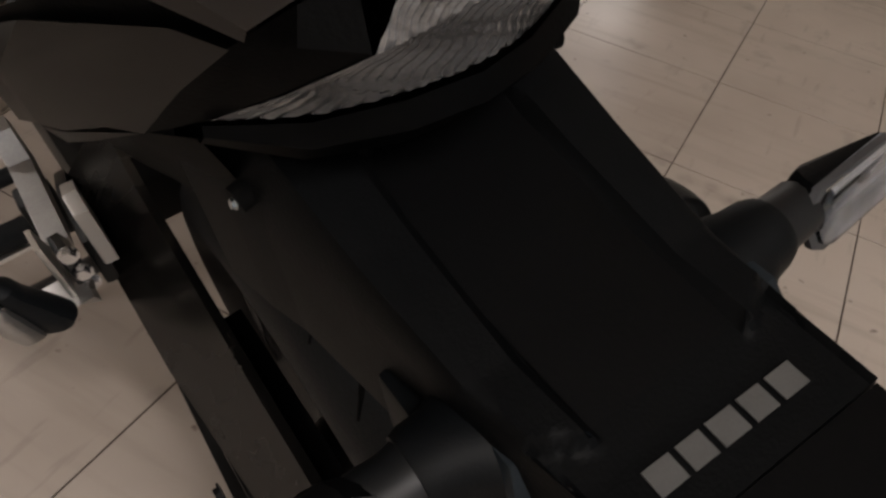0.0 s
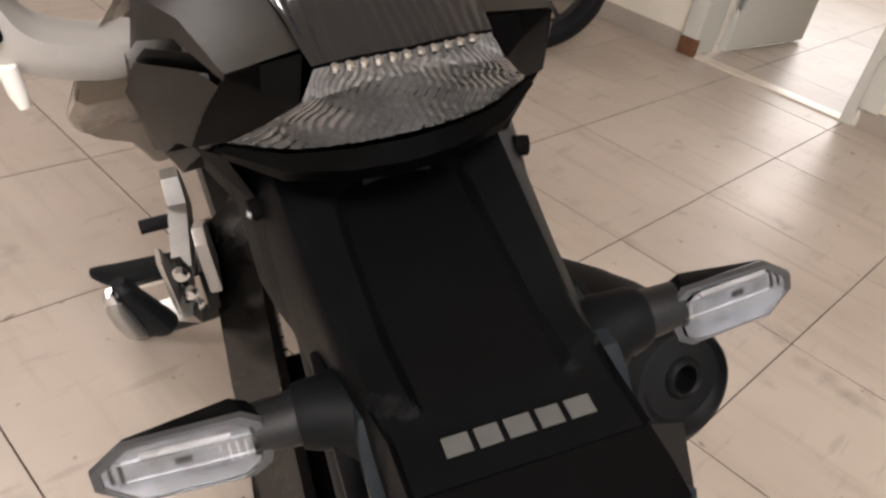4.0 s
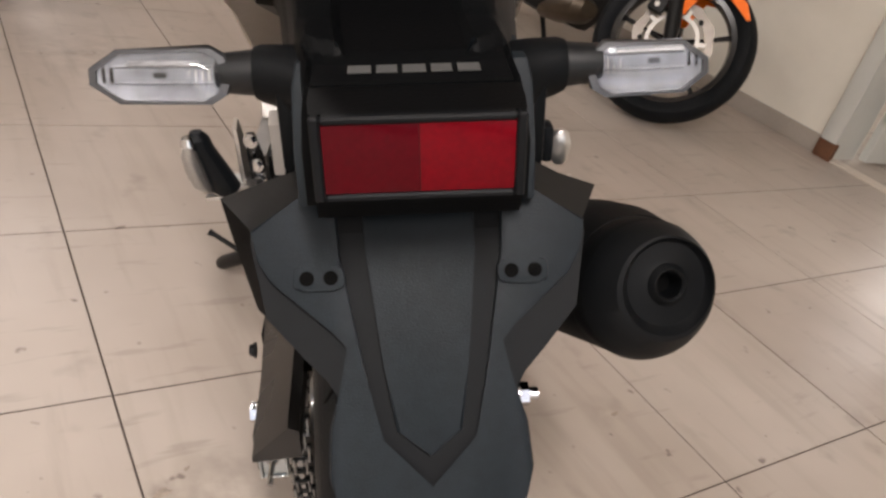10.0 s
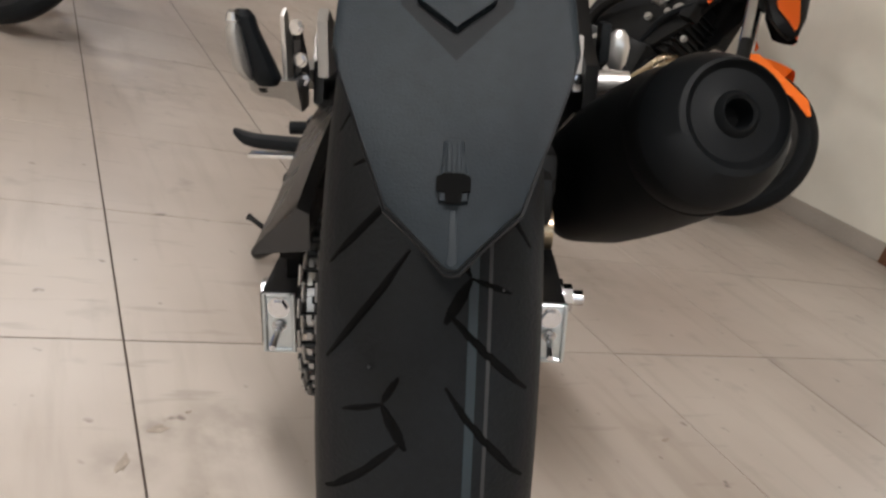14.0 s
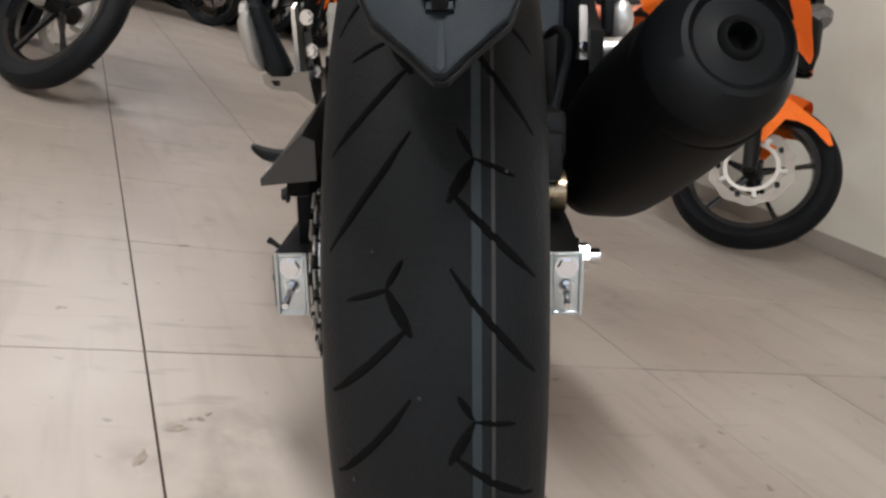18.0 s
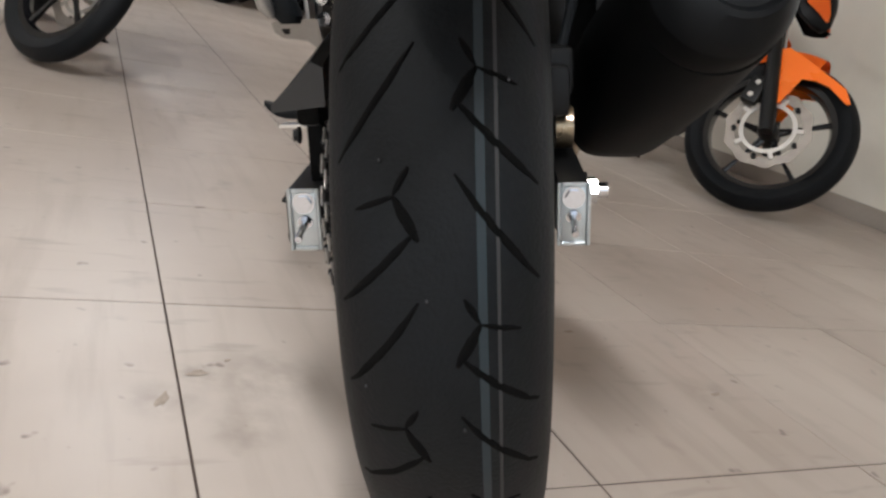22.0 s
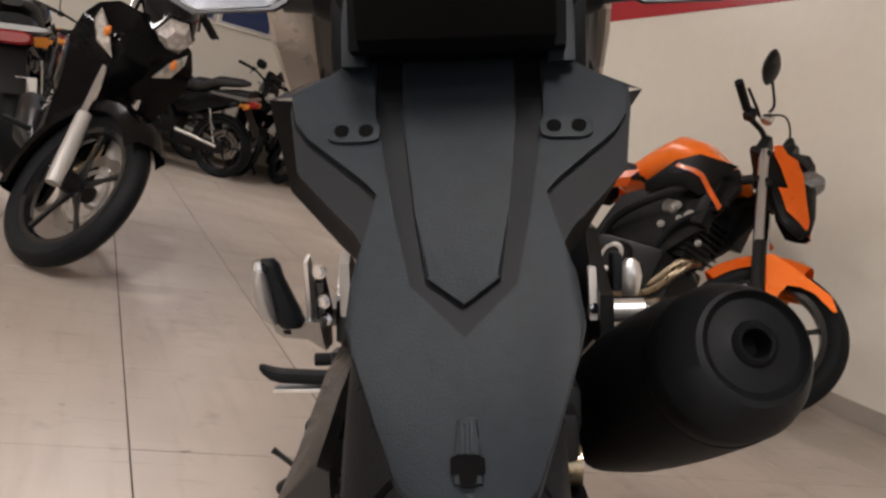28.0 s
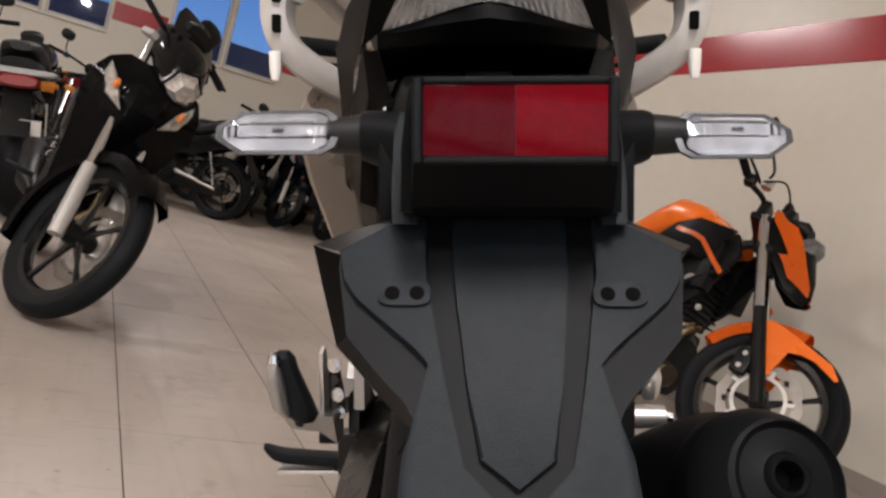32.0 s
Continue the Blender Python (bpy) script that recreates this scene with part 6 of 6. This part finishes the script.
        for s in (-1, 1):
            ts = part("turn_signal", loft([[Vector((s * (x - 0.022), y + 0.075, z - 0.052)) for x, y, z in row] for row in (((0.085, -0.205, 0.755), (0.125, -0.235, 0.84), (0.175, -0.265, 0.90), (0.182, -0.268, 0.855), (0.150, -0.245, 0.785)), ((0.088, -0.170, 0.760), (0.125, -0.195, 0.835), (0.170, -0.230, 0.890), (0.176, -0.235, 0.855), (0.148, -0.205, 0.790)), ((0.105, -0.165, 0.780), (0.128, -0.182, 0.825), (0.160, -0.215, 0.870), (0.164, -0.220, 0.855), (0.142, -0.195, 0.800)))]), PALE_LENS, ls, "clear wedge-shaped turn signal")
            part("signal_bulb", loft([ring((s * 0.113, -0.103, z), (1, 0, 0), (0, 1, 0), r, n=10) for z, r in ((0.763, 0.006), (0.778, 0.013), (0.798, 0.006))]), AMBER_SOLID, ts, "amber bulb behind the lens")
        part("body_spine", loft([ring((0, y, z), (1, 0, 0), (0, 0, 1), a, c, 18, 3) for y, z, a, c in ((-0.30, 0.70, 0.13, 0.16), (-0.40, 0.68, 0.18, 0.20), (-0.55, 0.66, 0.19, 0.19), (-0.75, 0.64, 0.16, 0.17), (-0.95, 0.62, 0.13, 0.15), (-1.40, 0.70, 0.10, 0.10), (-1.62, 0.76, 0.05, 0.05))]), paint, b)
        part("seat", loft([ring((0, y, z), (1, 0, 0), (0, 0, 1), a, c, 18, 3) for y, z, a, c in ((-0.74, 0.735, 0.06, 0.03), (-0.85, 0.755, 0.115, 0.045), (-1.15, 0.78, 0.13, 0.045), (-1.45, 0.80, 0.11, 0.045), (-1.55, 0.81, 0.05, 0.02))]), SEAT, b, "black vinyl seat")
        part("engine", box((-0.13, -0.95, 0.22), (0.13, -0.42, 0.50), 0.04), BLACK_METAL, b)
    else:
        hc = part("headlamp_cowl", loft([ring((0, y, z), (1, 0, 0), (0, 0.5, 1), a, c, 14, 2.6) for y, z, a, c in ((-0.29, 0.93, 0.070, 0.040), (-0.20, 0.885, 0.072, 0.070), (-0.13, 0.82, 0.058, 0.075), (-0.070, 0.750, 0.032, 0.045), (-0.045, 0.715, 0.014, 0.020))]), BLACK_METAL, b, loc=S)
        FLANK_ROWS = (((0.095, -0.264, 0.985), (0.100, -0.288, 0.968)), ((0.092, -0.229, 0.958), (0.104, -0.266, 0.931)), ((0.084, -0.186, 0.950), (0.106, -0.216, 0.884)), ((0.076, -0.138, 0.896), (0.104, -0.182, 0.847)), ((0.074, -0.115, 0.859), (0.099, -0.156, 0.818)), ((0.072, -0.107, 0.846), (0.106, -0.190, 0.809)), ((0.070, -0.095, 0.826), (0.101, -0.160, 0.781)), ((0.060, -0.072, 0.791), (0.090, -0.124, 0.739)), ((0.048, -0.044, 0.747), (0.066, -0.074, 0.726)), ((0.042, -0.038, 0.722), (0.046, -0.039, 0.712)))
        INNER_ROWS = (((0.080, -0.243, 0.977), (0.096, -0.298, 0.947)), ((0.082, -0.167, 0.878), (0.100, -0.249, 0.855)), ((0.074, -0.109, 0.804), (0.095, -0.197, 0.774)), ((0.050, -0.057, 0.739), (0.074, -0.122, 0.705)), ((0.030, -0.027, 0.720), (0.050, -0.081, 0.696)), ((0.022, -0.033, 0.706), (0.026, -0.040, 0.695)))
        for s in (-1, 1):
            for piece, rows, mat, out in (("cowl_flank", FLANK_ROWS, paint, 0.004), ("cowl_inner", INNER_ROWS, BLACK_METAL if style == "naked" else paint, -0.004)):
                fl = loft([[Vector((s * (x + out), y, z)), Vector((s * ((x + u) / 2 + out + 0.005), (y + v) / 2, (z + w) / 2)), Vector((s * (u + out), v, w))] for (x, y, z), (u, v, w) in rows], closed=False)
                bmesh.ops.solidify(fl, geom=fl.faces[:], thickness=0.004)
                part(piece, fl, mat, hc)
        part("headlamp_brow", loft([ring((0, y, z), (1, 0, 0), (0, 0.3, 1), a, c, 14, 2.6) for y, z, a, c in ((-0.23, 0.985, 0.060, 0.018), (-0.18, 0.985, 0.060, 0.030), (-0.150, 0.970, 0.045, 0.022))]), BLACK_METAL, hc)
        part("headlamp", loft([ring((0, y, z), (1, 0, 0), (0, 0.75, 1), a, c, 14, 2.4) for y, z, a, c in ((-0.175, 0.895, 0.066, 0.070), (-0.135, 0.890, 0.062, 0.064), (-0.112, 0.885, 0.040, 0.045))]), LAMP_BED, hc, "grey headlamp lens")
        part("tank", loft([ring((0, y, z), (1, 0, 0), (0, 0, 1), a, c, 22, 2.5) for y, z, a, c in ((-0.43, 0.865, 0.07, 0.03), (-0.51, 0.885, 0.125, 0.055), (-0.61, 0.915, 0.15, 0.08), (-0.74, 0.925, 0.145, 0.095), (-0.87, 0.870, 0.115, 0.085), (-1.03, 0.79, 0.07, 0.05))]), paint, b, "fuel tank", loc=BODY)
        for s in (-1, 1):
            back = 0.55 if style == "naked" else 1.0
            sh = loft([[Vector((s * x, -0.55 + (y + 0.55) * (back if y < -0.55 else 1.0), z)) for x, y, z in row] for row in (((0.13, -0.38, 0.89), (0.165, -0.55, 0.905), (0.155, -0.76, 0.87), (0.12, -1.0, 0.78)), ((0.155, -0.40, 0.83), (0.185, -0.55, 0.83), (0.165, -0.80, 0.80), (0.12, -1.02, 0.755)), ((0.15, -0.47, 0.74), (0.175, -0.56, 0.76), (0.15, -0.74, 0.75), (0.115, -0.98, 0.72)))], closed=False)
            bmesh.ops.solidify(sh, geom=sh.faces[:], thickness=0.004)
            shp = part("tank_shroud", sh, BLACK_METAL if style == "naked" else paint, b, loc=BODY)
            if style == "naked":
                tr = loft([[Vector((s * x, y - 0.07, z + 0.030)), Vector((s * (x + 0.001), y - 0.078, z + 0.012))] for x, y, z in ((0.176, -0.560, 0.822), (0.186, -0.516, 0.812), (0.190, -0.447, 0.803), (0.192, -0.395, 0.786), (0.190, -0.320, 0.726), (0.186, -0.248, 0.672))], closed=False)
                bmesh.ops.solidify(tr, geom=tr.faces[:], thickness=0.003)
                part("shroud_stripe", tr, paint, shp)
                side = loft([[Vector((s * x, y, z)) for x, y, z in row] for row in (((0.128, -0.86, 0.815), (0.135, -1.05, 0.765), (0.125, -1.25, 0.800), (0.09, -1.55, 0.870)), ((0.140, -0.88, 0.77), (0.142, -1.05, 0.725), (0.130, -1.25, 0.755), (0.09, -1.57, 0.840)), ((0.12, -0.90, 0.73), (0.12, -1.05, 0.695), (0.11, -1.25, 0.725), (0.07, -1.56, 0.82)))], closed=False)
                bmesh.ops.solidify(side, geom=side.faces[:], thickness=0.004)
                part("tail_side", side, paint, b, loc=BODY)
        part("seat", loft([ring((0, y, z), (1, 0, 0), (0, 0, 1), a, c, 18, 3) for y, z, a, c in ((-0.86, 0.815, 0.07, 0.03), (-0.95, 0.815, 0.12, 0.04), (-1.12, 0.815, 0.14, 0.045), (-1.20, 0.850, 0.13, 0.055), (-1.28, 0.895, 0.12, 0.05), (-1.48, 0.920, 0.10, 0.04), (-1.56, 0.925, 0.05, 0.02))]), SEAT, b, "black vinyl seat", loc=BODY)
        part("tail_cowl", loft([ring((0, y, z), (1, 0, 0), (0, 0, 1), a, c, 14, 3) for y, z, a, c in ((-1.20, 0.74, 0.13, 0.07), (-1.45, 0.80, 0.12, 0.06), (-1.62, 0.83, 0.09, 0.035))]), BLACK_METAL, b, loc=BODY)
        if style == "far":
            part("side_panel", loft([ring((0, y, z), (1, 0, 0), (0, 0, 1), a, c, 16, 3) for y, z, a, c in ((-0.78, 0.66, 0.09, 0.12), (-0.95, 0.64, 0.14, 0.14), (-1.20, 0.70, 0.14, 0.12), (-1.45, 0.76, 0.10, 0.07))]), BODY_BLACK, b)
            part("chain_case", box((-0.115, -1.42, 0.24), (-0.085, -0.80, 0.36), 0.02), BLACK_METAL, b)
        part("engine", box((-0.14, -0.92, 0.27), (0.14, -0.52, 0.50), 0.03), BLACK_METAL, b, loc=BODY)
        part("engine_cover", lathe([(0.0, 0.02), (0.07, 0.02), (0.085, 0.0), (0.085, -0.02)], 28, m=pose(-0.15, -0.74, 0.40, 0, 0, 180)), BLACK_METAL, b, loc=BODY)
        part("engine_cover", lathe([(0.0, 0.02), (0.07, 0.02), (0.085, 0.0), (0.085, -0.02)], 28, m=pose(0.15, -0.74, 0.40)), BLACK_METAL, b, loc=BODY)
        part("cover_ring", lathe([(0.045, 0.022), (0.055, 0.026), (0.065, 0.022)], 28, m=pose(0.15, -0.74, 0.40)), ALU_GREY, b, loc=BODY)
        part("pump_cover", lathe([(0.0, 0.03), (0.035, 0.03), (0.045, 0.0)], 20, m=pose(0.14, -0.60, 0.34)), ALU_GREY, b, loc=BODY)
        fins = box((-0.075, -0.66, 0.50), (0.075, -0.48, 0.74), 0.012)
        cyl = part("cylinder", fins, BLACK_METAL, b, loc=BODY)
        for i in range(7):
            part("fin", box((-0.095, -0.68, 0.53 + i * 0.026), (0.095, -0.46, 0.536 + i * 0.026), 0.002), BLACK_METAL, cyl)
        for s in (-1, 1):
            part("frame_tube", tube(curve([(s * 0.05, -0.36, 0.88), (s * 0.15, -0.60, 0.74), (s * 0.14, -0.85, 0.58), (s * 0.10, -0.92, 0.42)], 4), 0.019, 10), BLACK_METAL, b, loc=BODY)
            part("frame_side", slab([(-0.33, 0.86), (-0.52, 0.80), (-0.86, 0.66), (-0.92, 0.40), (-0.72, 0.36), (-0.50, 0.44), (-0.36, 0.60), (-0.28, 0.78)], 0.02, 0.004, m=Matrix(((0, 0, s, s * 0.085), (1, 0, 0, 0), (0, 1, 0, 0), (0, 0, 0, 1)))), BLACK_METAL, b)
            part("radiator_cover", box((s * 0.115 - 0.03, -0.40, 0.60), (s * 0.115 + 0.03, -0.34, 0.80), 0.01), BLACK_METAL, b)
    # exhaust on the right-hand side
    if style == "naked":
        for k in (0.0, 1.0):
            part("exhaust_header", tube(curve([(0.06, -0.40 - 0.03 * k, 0.50), (0.100, -0.410 - 0.05 * k, 0.47), (0.125 - 0.01 * k, -0.435 - 0.065 * k, 0.41 - 0.02 * k), (0.130 - 0.01 * k, -0.53 - 0.05 * k, 0.305), (0.12, -0.80, 0.25 - 0.02 * k)], 5), 0.0155, 12), BRONZE, b, loc=BODY)
        for y, z, r in ((-0.584, 0.691, 0.014), (-0.50, 0.660, 0.018), (-0.545, 0.640, 0.010), (-0.62, 0.60, 0.012), (-0.40, 0.56, 0.010)):
            part("engine_bolt", bolt(along((0.118, y, z), (1, 0.3, 0.1)), r, 0.014), ALU_DULL, b, loc=BODY)
        part("carburettor", loft([ring((0.10, y, 0.685), (1, 0, 0), (0, 0, 1), r, n=16) for y, r in ((-0.66, 0.020), (-0.65, 0.030), (-0.60, 0.032), (-0.585, 0.022))]), ALU_DULL, b, "grey throttle body", loc=BODY)
        part("belly", loft([ring((0, y, z), (1, 0, 0), (0, 0, 1), a, c, 16, 3.2) for y, z, a, c in ((-0.395, 0.33, 0.09, 0.09), (-0.44, 0.32, 0.125, 0.14), (-0.60, 0.31, 0.13, 0.14), (-0.80, 0.30, 0.12, 0.12), (-0.86, 0.30, 0.08, 0.08))]), BLACK_METAL, b, "black lower engine cover")
        part("collector", loft([ring((0.06, y, z), (1, 0, 0), (0, 0, 1), a, c, 14, 2.6) for y, z, a, c in ((-0.36, 0.26, 0.05, 0.03), (-0.39, 0.25, 0.075, 0.05), (-0.50, 0.21, 0.075, 0.045), (-0.56, 0.19, 0.05, 0.03))]), BURNT, b, "burnt brown exhaust collector")
        part("cooling_hose", tube(curve([(0.11, -0.36, 0.74), (0.135, -0.44, 0.68), (0.12, -0.55, 0.60), (0.10, -0.60, 0.50)], 5), 0.013, 10), RUBBER, b, loc=BODY)
    for k in (() if style == "naked" else (-0.03, 0.03) if not under else (0.0,)):
        part("exhaust_header", tube(curve([(k, -0.47, 0.60), (k - 0.02, -0.38, 0.52), (k - 0.05, -0.40, 0.34), (0.07 + k, -0.55, 0.23), (0.11, -0.80, 0.24)], 5), 0.019, 12), BRONZE, b, loc=BODY)
    part("muffler", tube([(0.12, -0.90, 0.27), (0.15, -1.0, 0.30), (0.17, -1.40, 0.42), (0.172, -1.44, 0.43)], [0.03, 0.05, 0.055, 0.04], 20), BLACK_METAL, b)
    # rear end
    cast_wheel(b, pose(0, RY, rr), rr, rw, 0, BLACK_METAL, rim_mat, 5, 1)
    for s in (-1, 1):
        part("swingarm", tube([(s * 0.10, RY, rr), (s * 0.09, RY + 0.46, rr + 0.08)], 0.022, 10), ALU if style == "far" else BLACK_METAL, b)
        if style != "naked":
            sk = part("rear_shock", tube([(s * 0.125, RY + 0.02, rr + 0.03), (s * 0.12, RY + 0.10, rr + 0.34)], 0.011, 10), CHROME, b)
            sp2 = bmesh.new()
            coil = [Vector((s * 0.1245 + 0.024 * math.cos(a), RY + 0.04 + 0.0026 * a + 0.024 * math.sin(a), rr + 0.08 + 0.0068 * a)) for a in [i * 0.52 for i in range(60)]]
            tube(coil, 0.0045, 6, sp2)
            part("spring", sp2, BLACK_METAL, sk)
        part("foot_peg", tube([(s * 0.15, -0.88, 0.34), (s * 0.26, -0.90, 0.34)], 0.012, 10), RUBBER, b)
        signal(b, (s * 0.07, RY - 0.22, 0.74), (s * 0.11, -0.01, 0))
        if style == "far":
            signal(b, (s * 0.11, -0.25, 0.86), (s * 0.11, 0.0, 0), S)
    part("rear_mudguard", slab([(-0.075, 0), (0.075, 0), (0.065, 0.30), (-0.065, 0.30)], 0.005, 0.001, m=Matrix.Translation((0, RY - 0.34, 0.46)) @ pose(0, 0, 0, 62, 0, 0)), BLACK_METAL, b)
    tz, tw = (0.74, 0.105) if style == "far" else (0.875, 0.05)
    tl = part("tail_lamp", loft([ring((0, y, z), (1, 0, 0), (0, 0, 1), a, c, 16, 3) for y, z, a, c in ((RY - 0.22, tz, tw, 0.034), (RY - 0.27, tz + 0.004, tw * 0.94, 0.036), (RY - 0.29, tz + 0.004, tw * 0.8, 0.024))]), RED_LENS, b, "red tail lamp")
    if style == "far":
        part("lamp_visor", loft([ring((0, y, tz + 0.055), (1, 0, 0), (0, 0, 1), a, c, 14, 3) for y, a, c in ((RY + 0.10, 0.14, 0.018), (RY - 0.22, 0.185, 0.020), (RY - 0.27, 0.165, 0.014))]), ALU_DULL, tl, "grey grab rail round the tail")
        for s in (-1, 1):
            part("corner_signal", loft([ring((s * x, RY - 0.255, tz - 0.006), (0, 1, 0), (0, 0, 1), a, 0.028, 12, 2.6) for x, a in ((0.105, 0.03), (0.145, 0.028), (0.168, 0.012))]), AMBER, tl, "pale amber corner signal")
    part("side_stand", tube([(-0.10, -0.80, 0.28), (-0.24, -0.74, 0.07), (-0.255, -0.735, 0.055)], [0.011, 0.011, 0.018], 10), BLACK_METAL, b)
    return b


orange = parked(pose(1.687, 1.429, 0, 0, 0, 186), 16.4, 24.8, ORANGE, "bright orange naked motorcycle parked along the wall", disc=1)
black = parked(pose(-0.520, 2.215, 0, 0, 0, 185), 14.5, 28, BODY_BLACK, "gloss black underbone motorcycle with silver fork legs", "underbone", disc=-1)
red = parked(pose(-0.80, 5.75, 0, 0, 0, 1), 8, 12, BODY_BLACK, "black motorcycle with a red tail lamp and a paper tag", "far", low_bars=True)
part("paper_tag", box((0.02, -1.66, 0.47), (0.12, -1.656, 0.55)), PAPER, red, "white paper tag behind the seat")
parked(pose(-1.32, 6.25, 0, 0, 0, 3), 8, 10, BODY_BLACK, "black motorcycle with a long seat beside the red one", "far")
parked(pose(-0.76, 7.0, 0, 0, 0, 188), 9, 14, RED_PAINT, "red motorcycle with round mirrors in the back row", "far")
parked(pose(-0.40, 7.92, 0, 0, 0, 55), 9, 10, BODY_BLACK, "black motorcycle with a silver swingarm in the back row", "far")
parked(pose(-0.72, 8.85, 0, 0, 0, 88), 7, 6, BODY_BLACK, "black motorcycle standing along the back wall", "far")
parked(pose(0.98, 7.62, 0, 0, 0, 176), 9, 18, BODY_BLACK, "black underbone motorcycle between two others", "underbone")
parked(pose(1.42, 7.66, 0, 0, 0, 172), 9, 28, BLUE_PAINT, "dark blue motorcycle with silver fork legs", "underbone")
parked(pose(1.86, 7.42, 0, 0, 0, 180), 8, 10, ORANGE, "orange motorcycle in the back row", "far")

DIRT = shader("dried_dirt", (0.33, 0.275, 0.225), 0.9, vary=0.35, scale=60)
# ---- floor tiles, each a piece of its own where the camera is near ----
GX, GY, PX, PY, GAP = -0.2907, 0.0020, 0.4292, 0.4362, 0.0030
TURN = radians(-0.3)
CUT = 0.052  # one row of tiles is narrower
tile = box((GAP / 2, GAP / 2, -0.008), (PX - GAP / 2, PY - GAP / 2, 0.0), 0.0006, seg=1)
tile_mesh = bpy.data.meshes.new("tile")
tile.to_mesh(tile_mesh)
tile.free()
tile_mesh.materials.append(TILE)
rest_v, rest_f = [], []
rng = random.Random(4)


def laid(x, y):
    """A place of the tile pattern on the floor, which lies a little askew."""
    u, v = x - GX, y - GY - PY
    return GX + u * math.cos(TURN) - v * math.sin(TURN), GY + PY + u * math.sin(TURN) + v * math.cos(TURN)


for i in range(-14, 16):
    for j in range(-13, 22):
        x0, y0 = GX + i * PX, GY + j * PY + (CUT if j < 0 else 0.0)
        deep = PY - CUT if j == -1 else PY
        if x0 > EAST + 3.0 or (x0 > EAST - 0.1 and not -2.0 < y0 < 2.9):
            continue
        dz = rng.uniform(-0.0003, 0.0003)
        if -6 <= i <= 6 and -3 <= j <= 18:
            t = new("tile", tile_mesh)
            t.parent = floor
            t.location = (*laid(x0, y0), dz)
            t.rotation_euler = (0, 0, TURN)
            t.scale = (1, deep / PY, 1)
        else:
            k = len(rest_v)
            a, c, e = GAP / 2, PX - GAP / 2, deep - GAP / 2
            rest_v += [(*laid(x0 + u, y0 + v), dz) for u, v in ((a, a), (c, a), (c, e), (a, e))]
            rest_f.append((k, k + 1, k + 2, k + 3))
me = bpy.data.meshes.new("tiles")
me.from_pydata(rest_v, [], rest_f)
me.materials.append(TILE)
far_tiles = new("far_tiles", me)
far_tiles.parent = floor
tagged(far_tiles, kind="stuff")

# small dried dirt spots on the tiles
for sx, sy, sr, turn in ((-0.269, 0.248, 0.010, 10), (-0.231, 0.278, 0.004, 40), (-0.312, 0.190, 0.012, 70), (0.477, 0.182, 0.008, 20), (0.338, 0.384, 0.007, 5), (-0.55, 0.62, 0.007, 30), (-0.86, 0.95, 0.009, 60)):
    spot = bmesh.new()
    sr *= 0.75
    loft([[Vector((sr * k * (1 + 0.35 * math.sin(3 * a + turn) + 0.2 * math.sin(7 * a)) * math.cos(a) * 1.6, sr * k * (1 + 0.3 * math.cos(2 * a + turn)) * math.sin(a) * 0.7, z)) for a in [2 * math.pi * i / 18 for i in range(18)]] for k, z in ((1.0, 0.0002), (0.8, 0.0008), (0.3, 0.0011))], spot)
    part("dirt_spot", spot, DIRT, floor, "brown dried dirt spot", loc=pose(sx, sy, 0.0005, 0, 0, turn))
